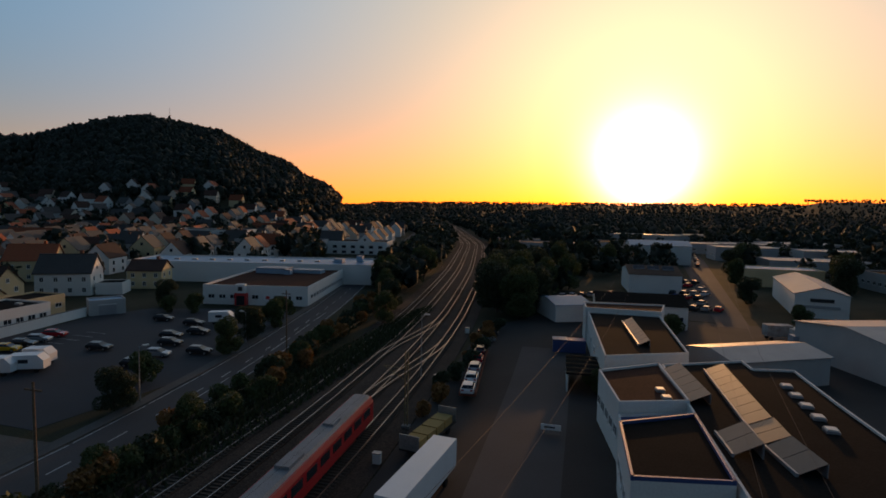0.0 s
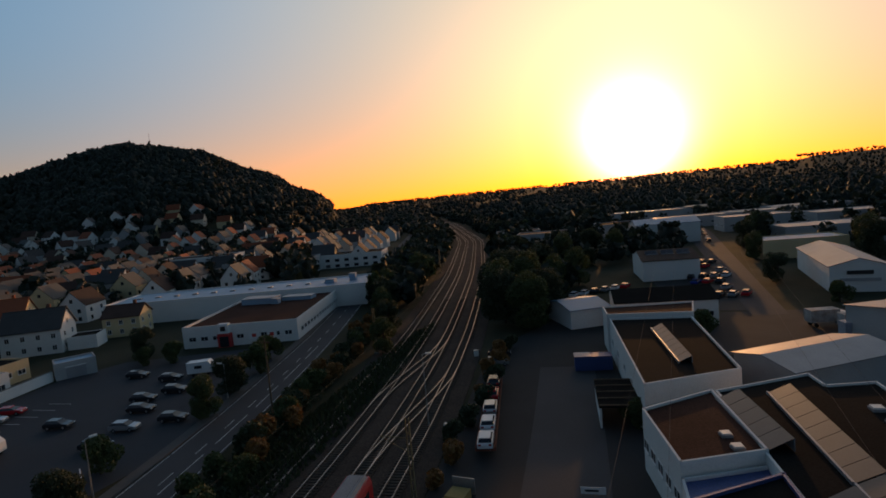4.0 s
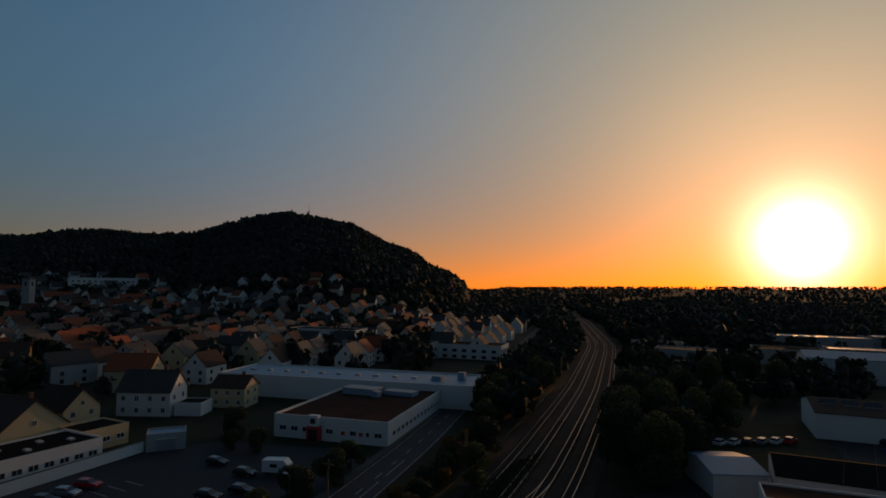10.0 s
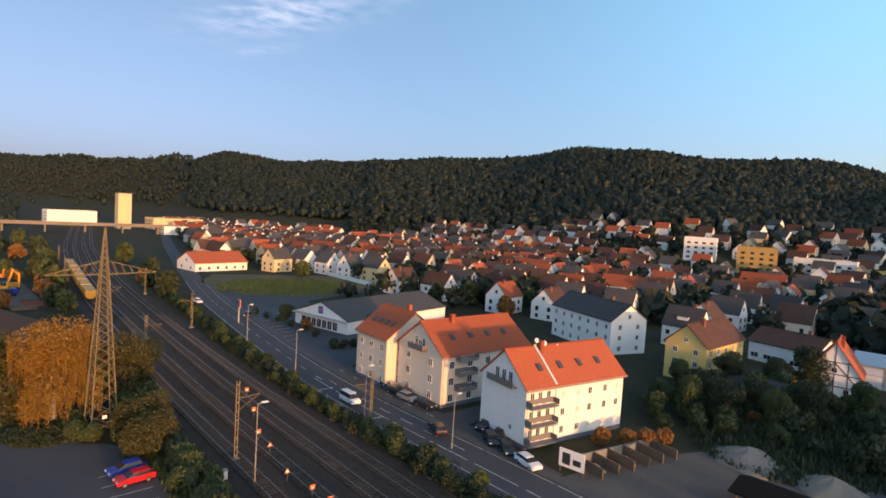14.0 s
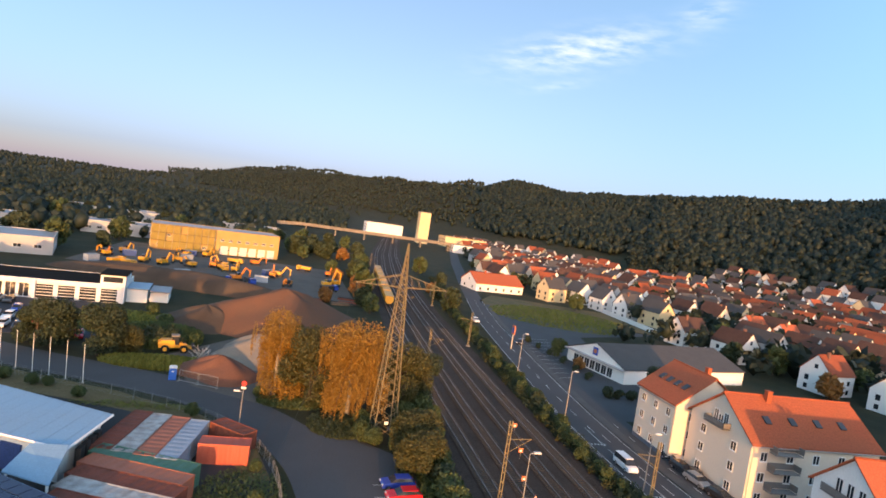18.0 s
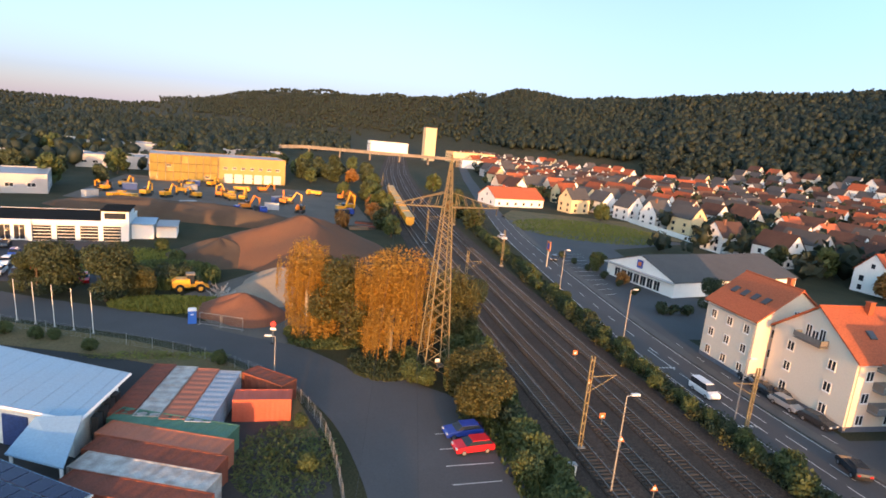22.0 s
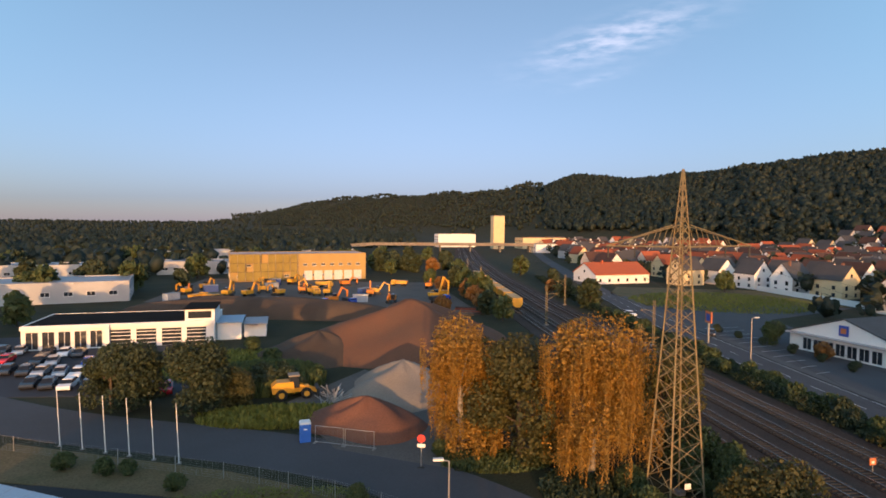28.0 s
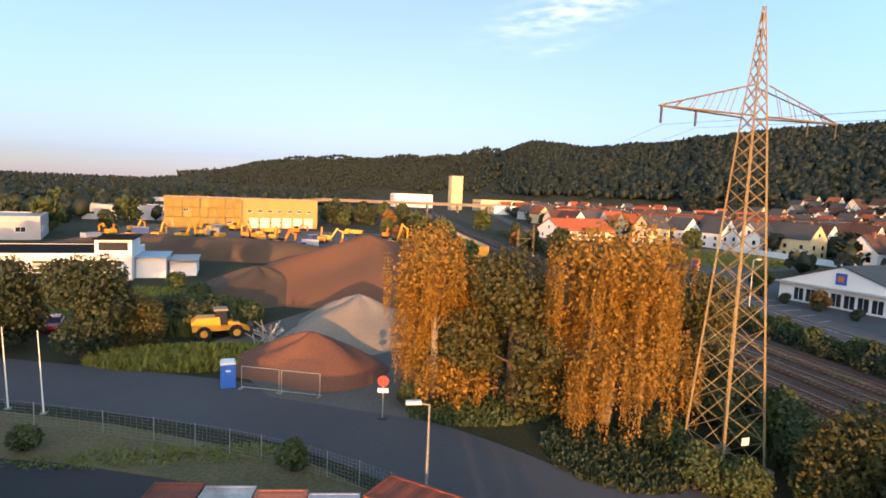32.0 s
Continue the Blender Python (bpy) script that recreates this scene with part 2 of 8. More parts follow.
MAT = dict(
    ground=mat("dry_grass_ground", (.045, .043, .022), .95, size=9, coarse=.9, fine=.5, dirt=(.022, .028, .012)),
    woodland=mat("woodland_floor", (.035, .045, .02), .95, size=25, coarse=.8, fine=.5),
    asphalt=mat("asphalt", (.056, .056, .062), .85, size=11, coarse=.45, fine=.1, bump=.05, dirt=(.038, .038, .042)),
    asphalt_old=mat("worn_yard_asphalt", (.05, .047, .046), .9, size=9, coarse=.6, fine=.14, bump=.05, dirt=(.032, .03, .03)),
    road_grey=mat("worn_grey_asphalt", (.082, .081, .084), .88, size=9, coarse=.45, fine=.1, bump=.05, dirt=(.06, .058, .058)),
    footpath=mat("grey_paving", (.105, .102, .098), .85, size=3, coarse=.4, fine=.12, bump=.05),
    net=mat("yellow_green_safety_net", (.27, .2, .055), .9, size=3, coarse=.5, fine=.2),
    concrete=mat("pale_concrete", (.24, .23, .215), .85, size=4, coarse=.5),
    gravel=mat("gravel", (.13, .115, .1), .95, size=8, coarse=.5, fine=.2, bump=.2),
    ballast=mat("rail_ballast", (.062, .047, .038), .95, size=6, coarse=.7, fine=.6, bump=.6, dirt=(.034, .027, .022)),
    sleeper=mat("concrete_sleeper", (.072, .06, .05), .9, size=1, random=.3),
    rail=mat("worn_rail_steel", (.32, .27, .24), .32, .9, size=3, dirt=(.12, .07, .05)),
    marking=mat("white_road_paint", (.62, .62, .6), .7, size=2, coarse=.6, dirt=(.3, .3, .3)),
    bridge=mat("weathered_bridge_concrete", (.21, .185, .155), .9, size=6, coarse=.5),
    kerb=mat("kerb_stone", (.15, .145, .14), .85, size=1.5),
    soil=mat("brown_soil", (.088, .062, .045), .95, size=7, coarse=.6, fine=.2, bump=.3),
    verge=mat("dry_verge_grass", (.17, .12, .06), .95, size=4, coarse=.7, fine=.3, bump=.3, dirt=(.09, .085, .035)),
    soil_red=mat("red_soil", (.155, .07, .046), .95, size=5, coarse=.5, fine=.18, bump=.3, dirt=(.145, .078, .055)),
    soil_brown=mat("reddish_brown_soil", (.145, .07, .042), .95, size=8, coarse=.6, fine=.15, bump=.3, dirt=(.1, .066, .047)),
    sand=mat("pale_gravel_heap", (.25, .215, .175), .95, size=6, coarse=.4, fine=.14, bump=.25),
    white=mat("white_render", (.74, .73, .7), .85, size=5, coarse=.25, fine=.08, dirt=(.55, .53, .5)),
    cream=mat("cream_render", (.62, .5, .3), .85, size=5, coarse=.25, fine=.08),
    yellow=mat("yellow_render", (.66, .47, .17), .85, size=5, coarse=.25, fine=.08),
    ochre=mat("ochre_render", (.4, .27, .1), .85, size=5, coarse=.3, fine=.1),
    greywall=mat("grey_render", (.4, .4, .4), .85, size=5, coarse=.3, fine=.1),
    pinkwall=mat("pale_pink_render", (.66, .57, .46), .85, size=5, coarse=.2, fine=.06, dirt=(.55, .48, .39)),
    bluewall=mat("pale_blue_render", (.6, .65, .72), .85, size=5, coarse=.2, fine=.06),
    brick=mat("dark_brick", (.2, .1, .07), .9, size=3, coarse=.4, fine=.3),
    plinth=mat("grey_plinth", (.13, .14, .17), .85, size=3),
    tile_red=mat("orange_red_roof_tiles", (.31, .082, .038), .75, size=3, coarse=.4, fine=.25, random=.28, dirt=(.28, .09, .04)),
    tile_brown=mat("brown_roof_tiles", (.088, .048, .037), .8, size=3, coarse=.45, fine=.25, random=.2),
    tile_dark=mat("dark_roof_tiles", (.06, .055, .052), .7, size=3, coarse=.4, fine=.25, random=.2),
    bitumen=mat("dark_flat_roof", (.016, .015, .014), .95, size=6, coarse=.6, fine=.3, dirt=(.026, .022, .02)),
    bitumen_red=mat("reddish_gravel_roof", (.085, .04, .03), .9, size=6, coarse=.6, fine=.3),
    # pale sheet metal; the blue sky it reflects is mixed into its base colour
    sheet_sky_tint=mat("sky_tinted_sheet_metal_roof", (.21, .35, .48), .5, .0, size=7, coarse=.3, fine=.1, dirt=(.26, .32, .37)),
    sheet_grey=mat("grey_sheet_metal", (.3, .31, .33), .5, .3, size=5, coarse=.4, fine=.1),
    sheet_blue=mat("blue_sheet_metal", (.05, .09, .25), .5, .2, size=4),
    steel=mat("galvanised_steel", (.36, .36, .35), .5, .6, size=2),
    pylon=mat("weathered_lattice_steel", (.21, .175, .09), .7, .2, size=2, coarse=.5, dirt=(.2, .12, .06)),
    timber=mat("grey_timber", (.17, .12, .08), .85, size=2, coarse=.5, fine=.4),
    rust=mat("rusty_container_red", (.23, .07, .045), .75, .1, size=1.6, coarse=.7, fine=.3, dirt=(.1, .045, .03)),
    oxide=mat("faded_oxide_red", (.38, .13, .075), .7, .1, size=2, coarse=.5, fine=.2, dirt=(.22, .09, .06)),
    box_red=mat("bright_red_container", (.4, .085, .05), .6, .1, size=2, coarse=.4, fine=.15),
    box_white=mat("worn_white_container", (.45, .45, .44), .7, .1, size=1.3, coarse=.8, fine=.2, dirt=(.18, .13, .1)),
    box_grey=mat("blue_grey_container", (.3, .35, .42), .6, .1, size=2, coarse=.4),
    box_green=mat("green_container", (.06, .16, .11), .65, .1, size=2, coarse=.5),
    solar=mat("solar_cells", (.02, .03, .075), .25, .3, size=1, coarse=.3, fine=.2, bump=0),
    solar_pale=mat("rooflight_glazing", (.05, .052, .06), .45, .0, size=2, coarse=.4, fine=.1, bump=0),
    glass=mat("window_glass", (.025, .03, .038), .12, 0, size=1, coarse=.5, fine=.2, bump=0),
    frame=mat("white_window_frame", (.7, .7, .68), .6, size=1, coarse=.1, fine=.05),
    frame_dark=mat("brown_window_frame", (.11, .06, .04), .6, size=1),
    shutter=mat("closed_roller_shutter", (.6, .57, .52), .7, size=1, coarse=.2),
    door=mat("brown_door", (.12, .07, .045), .6, size=1),
    railing=mat("grey_balcony_boards", (.16, .15, .14), .7, size=1),
    tyre=mat("tyre_rubber", (.02, .02, .02), .9, size=.5),
    rim=mat("alloy_rim", (.5, .5, .52), .35, .8, size=.3),
    chrome=mat("lamp_lens", (.7, .7, .7), .15, .2, size=.3, bump=0),
    redlens=mat("red_lens", (.4, .02, .02), .25, size=.3, bump=0),
    car_white=mat("white_car_paint", (.72, .73, .74), .25, size=2, coarse=.1, fine=.03, bump=0),
    car_silver=mat("silver_car_paint", (.4, .41, .43), .28, .5, size=2, coarse=.1, fine=.03, bump=0),
    car_dark=mat("black_car_paint", (.025, .027, .032), .2, size=2, coarse=.1, fine=.03, bump=0),
    car_blue=mat("blue_car_paint", (.02, .05, .28), .22, size=2, coarse=.1, fine=.03, bump=0),
    car_red=mat("red_car_paint", (.55, .02, .03), .22, size=2, coarse=.1, fine=.03, bump=0),
    car_yellow=mat("yellow_car_paint", (.6, .35, .02), .25, size=2, coarse=.1, fine=.03, bump=0),
    plant_yellow=mat("yellow_machine_paint", (.62, .3, .02), .45, size=1.5, coarse=.35, fine=.1, dirt=(.3, .17, .05)),
    orange=mat("orange_machine_paint", (.65, .2, .02), .45, size=1.5, coarse=.35, fine=.1),
    dark=mat("dark_steel", (.035, .035, .036), .6, .3, size=1),
    train_red=mat("red_train_paint", (.5, .02, .025), .35, size=3, coarse=.3, fine=.05),
    train_roof=mat("grey_train_roof", (.24, .24, .25), .6, size=2, coarse=.5),
    toilet_blue=mat("blue_plastic", (.02, .13, .5), .4, size=1, coarse=.2, fine=.05),
    sign_white=mat("white_sign_face", (.75, .75, .73), .5, size=1, coarse=.1, fine=.03),
    sign_red=mat("red_sign_face", (.55, .03, .03), .5, size=1, coarse=.1, fine=.03),
    sign_blue=mat("blue_sign_face", (.03, .07, .32), .5, size=1, coarse=.1, fine=.03),
    sign_orange=mat("orange_board_face", (.5, .15, .05), .5, size=1, coarse=.1, fine=.03),
    bark=mat("bark", (.09, .07, .055), .95, size=.6, coarse=.6, fine=.5, bump=.7),
    bark_birch=mat("birch_bark", (.26, .23, .19), .85, size=.4, coarse=.9, fine=.5, dirt=(.06, .05, .045)),
    castle=mat("red_sandstone", (.3, .17, .12), .9, size=4),
    lamphead=mat("pale_lamp_head", (.7, .7, .66), .4, size=.5, coarse=.1, bump=0),
)
for k in ("bitumen", "bitumen_red"):
    MAT[k].node_tree.nodes["Principled BSDF"].inputs["Specular IOR Level"].default_value = .03
MAT["leaf"] = leafy("green_leaves", (.035, .06, .018), (.085, .105, .03))
MAT["leaf_dark"] = leafy("dark_leaves", (.02, .034, .014), (.045, .06, .022))
MAT["leaf_birch"] = leafy("yellowing_birch_leaves", (.17, .1, .015), (.36, .19, .025), size=1.5)
MAT["leaf_autumn"] = leafy("rusty_autumn_leaves", (.17, .075, .02), (.26, .13, .03), size=1.5)
MAT["leaf_olive"] = leafy("olive_autumn_leaves", (.034, .047, .013), (.085, .072, .016), size=1.2)
MAT["leaf_bright"] = leafy("yellow_green_weeds", (.1, .12, .02), (.2, .19, .03), size=1.5)
MAT["forest"] = leafy("hill_forest_leaves", (.008, .017, .011), (.019, .032, .018), size=40)


# ---------------------------------------------------------------- small modelling kit
class Shape:
    """Gathers vertices and faces of one part."""

    def __init__(self):
        self.v, self.f = [], []

    def add(self, verts, faces):
        k = len(self.v)
        self.v += [tuple(p) for p in verts]
        self.f += [tuple(i + k for i in q) for q in faces]
        return self

    def box(self, x0, x1, y0, y1, z0, z1, rz=0.0, at=(0, 0)):
        c, s = math.cos(radians(rz)), math.sin(radians(rz))
        pts = [(at[0] + x * c - y * s, at[1] + x * s + y * c, z) for z in (z0, z1) for x, y in ((x0, y0), (x1, y0), (x1, y1), (x0, y1))]
        return self.add(pts, [(3, 2, 1, 0), (4, 5, 6, 7), (0, 1, 5, 4), (1, 2, 6, 5), (2, 3, 7, 6), (3, 0, 4, 7)])

    def prism(self, poly, z0, z1):
        n = len(poly)
        pts = [(x, y, z0) for x, y in poly] + [(x, y, z1) for x, y in poly]
        return self.add(pts, [tuple(range(n - 1, -1, -1)), tuple(range(n, 2 * n))] + [(i, (i + 1) % n, n + (i + 1) % n, n + i) for i in range(n)])

    def side(self, poly, y0, y1, inset=0.0):
        """A profile in x and z, drawn out along y."""
        n = len(poly)
        pts = [(x, y0, z) for x, z in poly] + [(x, y1, z) for x, z in poly]
        return self.add(pts, [tuple(range(n)), tuple(range(2 * n - 1, n - 1, -1))] + [(i, n + i, n + (i + 1) % n, (i + 1) % n) for i in range(n)])

    def rod(self, a, b, r0, r1=None, n=6):
        a, b = Vector(a), Vector(b)
        r1 = r0 if r1 is None else r1
        d = (b - a).normalized()
        u = d.cross(Vector((0, 0, 1)) if abs(d.z) < .95 else Vector((1, 0, 0))).normalized()
        w = d.cross(u)
        pts = [p + (u * math.cos(k * 2 * math.pi / n) + w * math.sin(k * 2 * math.pi / n)) * r for p, r in ((a, r0), (b, r1)) for k in range(n)]
        return self.add(pts, [tuple(range(n)), tuple(range(2 * n - 1, n - 1, -1))] + [(i, n + i, n + (i + 1) % n, (i + 1) % n) for i in range(n)])

    def mesh(self, name, material):
        m = bpy.data.meshes.new(name)
        m.from_pydata(self.v, [], self.f)
        m.materials.append(material)
        return m


def part(name, shape, material, parent=None, label=""):
    ob = new(name, shape.mesh(name, MAT[material] if isinstance(material, str) else material))
    ob.parent = parent
    if label:
        ob["label"] = label
    return ob


def thing(name, x, y, z, rz, label, category, group="", kind=""):
    ob = new(name)
    ob.matrix_basis = pose(x, y, z, 0, 0, rz)
    return tagged(ob, label, category, group, kind)


def solid(name, shape, material, label, category, group="", kind="structure"):
    return tagged(part(name, shape, material), label, category, group, kind)


def along(rows, y):
    """Piecewise-smooth value at y of rows (y, x)."""
    ys, xs = [r[0] for r in rows], [r[1] for r in rows]
    return float(np.interp(y, ys, xs))


def strip(rows, width, z, y0=None, y1=None, step=10.0, off=0.0):
    """A flat band that follows rows (y, x)."""
    y0, y1 = rows[0][0] if y0 is None else y0, rows[-1][0] if y1 is None else y1
    n = max(1, int((y1 - y0) / step))
    s, left, right = Shape(), [], []
    for i in range(n + 1):
        y = y0 + (y1 - y0) * i / n
        x = along(rows, y) + off
        left.append((x - width / 2, y)); right.append((x + width / 2, y))
    for i in range(n):
        a, b, c, d = left[i], right[i], right[i + 1], left[i + 1]
        s.add([(*a, z), (*b, z), (*c, z), (*d, z), (*a, z - .3), (*b, z - .3), (*c, z - .3), (*d, z - .3)],
              [(0, 1, 2, 3), (1, 5, 6, 2), (4, 0, 3, 7)])
    return s


def band(points, width, z, thick=.3):
    """A flat band along a polyline of (x, y)."""
    s, p = Shape(), [Vector(q) for q in points]
    L, R = [], []
    for i, q in enumerate(p):
        d = (p[min(i + 1, len(p) - 1)] - p[max(i - 1, 0)]).normalized()
        nrm = Vector((-d.y, d.x))
        w = width[i] if isinstance(width, (list, tuple)) else width
        L.append(q + nrm * w / 2); R.append(q - nrm * w / 2)
    for i in range(len(p) - 1):
        a, b, c, d = R[i], L[i], L[i + 1], R[i + 1]
        s.add([(*q, z) for q in (a, d, c, b)] + [(*q, z - thick) for q in (a, d, c, b)], [(0, 1, 2, 3), (0, 4, 5, 1), (2, 6, 7, 3)])
    return s


def smooth(points, n=6):
    """Catmull-Rom through a few points."""
    p = [Vector(points[0])] + [Vector(q) for q in points] + [Vector(points[-1])]
    out = []
    for i in range(1, len(p) - 2):
        for k in range(n):
            t = k / n
            out.append(.5 * ((2 * p[i]) + (p[i + 1] - p[i - 1]) * t + (2 * p[i - 1] - 5 * p[i] + 4 * p[i + 1] - p[i + 2]) * t * t + (3 * p[i] - p[i - 1] - 3 * p[i + 1] + p[i + 2]) * t ** 3))
    return [tuple(q) for q in out] + [tuple(points[-1])]


# ---------------------------------------------------------------- ground and hills
# skyline round the valley: bearing to the left of +y, rise in degrees, distance of the foot and of the crest
SKYLINE = [(-155, .5, 1500, 3500), (-40, 1.0, 2200, 4200), (-12, .75, 2200, 4200), (12, .5, 2200, 4200), (22, .4, 1800, 3500), (24.5, .1, 620, 1300), (27.5, 1.5, 480, 1000), (29.5, 2.1, 440, 900), (31.5, 3.6, 420, 900),
           (34, 4.4, 400, 920), (37.2, 6.2, 380, 940), (40.5, 6.55, 380, 960), (43.5, 6.6, 380, 980), (46.8, 5.9, 400, 1000), (52, 5.0, 420, 1150), (56.6, 4.3, 400, 1350), (63, 4.1, 380, 1600), (66.2, 3.48, 360, 1700), (69, 3.75, 340, 1700),
           (74, 3.85, 320, 1700), (79, 4.05, 320, 1700), (83.5, 4.42, 320, 1700), (86.4, 3.85, 320, 1600), (89, 3.2, 320, 1500), (92.6, 3.25, 320, 1400), (96.5, 3.95, 320, 1150), (101.7, 4.95, 320, 1000), (107, 5.85, 320, 950),
           (113.4, 6.45, 320, 950), (121.5, 7.1, 340, 980), (128.5, 7.02, 380, 1050), (134, 6.22, 420, 1080), (138.5, 5.35, 450, 1100), (144, 5.17, 480, 1150), (147.8, 5.35, 500, 1200), (151.2, 4.6, 540, 1250), (157, 4.3, 600, 1400),
           (162.2, 4.3, 700, 1500), (165.1, 3.9, 800, 1700), (169.2, 3.4, 1000, 2000), (175.4, 2.9, 1300, 2400), (182.6, 2.65, 1600, 3000), (186.5, 2.2, 1900, 3300), (191, 1.2, 1900, 3600), (197, .55, 1900, 3600), (202, .5, 1500, 3600), (205, .5, 1500, 3500)]
CENTRE = (8.0, 0.0)


def terrain(x, y):
    """Height of the ground; works on arrays too."""
    dx, dy = np.asarray(x, float) - CENTRE[0], np.asarray(y, float) - CENTRE[1]
    r, az = np.hypot(dx, dy), np.degrees(np.arctan2(-dx, dy))
    az = np.where(az < -155, az + 360, az)
    ks = [s[0] for s in SKYLINE]
    el, foot, crest = (np.interp(az, ks, [s[k] for s in SKYLINE]) for k in (1, 2, 3))
    top = np.maximum(0, 33 + crest * np.tan(np.radians(el)) - np.where(el > .8, 15, 40))
    u = np.clip((r - foot) / (crest - foot), 0, 1)
    rise = u * u * (3 - 2 * u)
    wave = 1 + .10 * np.sin(x / 71.0 + 1.3) * np.sin(y / 57.0) * u
    return top * rise * wave * np.where(r > crest, np.maximum(.75, 1 - (r - crest) / 4000), 1)


radii = [0] + [30 * 1.085 ** k for k in range(62)]
radii = [r for r in radii if r < 4650]
NAZ = 288
gv = [(CENTRE[0], CENTRE[1], 0.0)]
ring = np.array([[(CENTRE[0] - r * math.sin(a), CENTRE[1] + r * math.cos(a)) for a in np.linspace(0, 2 * math.pi, NAZ, endpoint=False)] for r in radii[1:]])
rz = terrain(ring[..., 0], ring[..., 1])
gv += [(float(x), float(y), float(z)) for (x, y), z in zip(ring.reshape(-1, 2), rz.ravel())]
gf = [(0, 1 + k, 1 + (k + 1) % NAZ) for k in range(NAZ)]
for i in range(len(radii) - 2):
    o = 1 + i * NAZ
    gf += [(o + k, o + NAZ + k, o + NAZ + (k + 1) % NAZ, o + (k + 1) % NAZ) for k in range(NAZ)]
gs = Shape(); gs.v, gs.f = gv, gf
ground = solid("ground", gs, "ground", "dry grassy valley floor rising into wooded hills", "ground")
for p in ground.data.polygons:
    p.use_smooth = True

# ---------------------------------------------------------------- railway and roads
RAIL = [(-900, -110), (-700, -72), (-420, -38), (-300, -28), (-200, -24), (-100, -23.5), (-50, -25.5), (20, -26), (60, -27.5), (110, -32), (200, -45), (350, -73), (600, -150), (900, -270)]
RAIL = [(float(y), along(RAIL, y - 25) / 4 + along(RAIL, y) / 2 + along(RAIL, y + 25) / 4) for y in range(-850, 860, 10)]
solid("railway_bed", strip(RAIL, 22, .10), "ballast", "brown stone ballast bed under the tracks", "railway bed")
TRACKS = (-7.2, -2.6, 2.4, 7.0)
for off in TRACKS:
    tr = thing("railway_track", 0, 0, 0, 0, "steel rails on concrete sleepers in brown ballast", "track", "tracks of the railway", "structure")
    for side in (-.75, .75):
        part("rail", strip(RAIL, .1, .42, -640, 640, 8, off + side), "rail", tr)
    part("ballast_shoulder", strip(RAIL, 2.9, .2, -640, 640, 10, off), "ballast", tr)
ROADW = [(-700, -150), (-420, -92), (-300, -70), (-230, -58), (-194, -52), (-130, -46), (-99, -43.6), (-75, -43.6), (-32, -46.5), (15, -46), (30, -47), (52, -50), (70, -53), (114, -62), (200, -84), (300, -108), (456, -147), (700, -220)]
ROADW = [(float(y), along(ROADW, y - 12) / 4 + along(ROADW, y) / 2 + along(ROADW, y + 12) / 4) for y in range(-680, 690, 8)]
solid("road", strip(ROADW, 7.6, .05), "road_grey", "grey asphalt main road with white lane lines", "road")
solid("pavement", strip(ROADW, 1.8, .14, -230, 200, 8, -4.9), "footpath", "grey footpath with raised kerb beside the road", "pavement")
EAST = smooth([(140, -150), (90, -127), (62, -112), (31, -100.8), (17, -92), (6.5, -79), (2, -65), (0.5, -48), (0, -25), (-1, 0), (-1.5, 30), (-2, 60), (-3, 85)])
solid("road", band(EAST, 9.0, .05), "road_grey", "curving grey asphalt service road", "road")

# ---------------------------------------------------------------- kinds of things
SHARED = {}


def shared(key, make, material):
    """One mesh for alike pieces."""
    if key not in SHARED:
        SHARED[key] = make().mesh(key[0], MAT[material])
    return SHARED[key]


def piece(name, mesh, parent, m):
    ob = new(name, mesh)
    ob.parent, ob.matrix_basis = parent, m
    return ob


def window(parent, x, y, z, rz, w, h, frame_mat="frame", cross=True, detail=True, pane="glass"):
    """A window on a wall whose outside is local -y after turning by rz: frame proud of the wall, recessed pane, sill."""
    m = pose(x, y, z, 0, 0, rz)
    if not detail:
        return piece("window", shared(("window_pane", w, h, pane), lambda: Shape().box(-w / 2, w / 2, -.04, .05, 0, h), pane), parent, m)

    def frame_shape():
        t = .09
        xs = [-w / 2, -w / 2 + t, -.04, .04, w / 2 - t, w / 2] if cross else [-w / 2, -w / 2 + t, w / 2 - t, w / 2]
        zs = [-.07, 0, t, h - t, h]
        nx, nz = len(xs), len(zs)
        open_ = {(i, 2) for i in ((1, 3) if cross else (1,))}
        at = lambda i, k, b: (b * nz + k) * nx + i
        filled = lambda i, k: 0 <= i < nx - 1 and 0 <= k < nz - 1 and (i, k) not in open_
        s = Shape()
        pts = [(x, (-.06 if z > 0 else -.14) if b == 0 else .04, z) for b in (0, 1) for z in zs for x in xs]
        f = []
        for i in range(nx - 1):
            for k in range(nz - 1):
                if not filled(i, k):
                    continue
                f.append((at(i, k, 0), at(i + 1, k, 0), at(i + 1, k + 1, 0), at(i, k + 1, 0)))
                for di, dk, p, q in ((-1, 0, (i, k), (i, k + 1)), (1, 0, (i + 1, k + 1), (i + 1, k)), (0, -1, (i + 1, k), (i, k)), (0, 1, (i, k + 1), (i + 1, k + 1))):
                    if not filled(i + di, k + dk):
                        f.append((at(*p, 0), at(*q, 0), at(*q, 1), at(*p, 1)))
        return s.add(pts, f)
    fr = piece("window", shared(("window_frame", w, h, frame_mat, cross), frame_shape, frame_mat), parent, m)
    piece("pane", shared(("pane", w, h, pane), lambda: Shape().box(-w / 2 + .05, w / 2 - .05, -.02, .06, .05, h - .05), pane), fr, Matrix())
    return fr


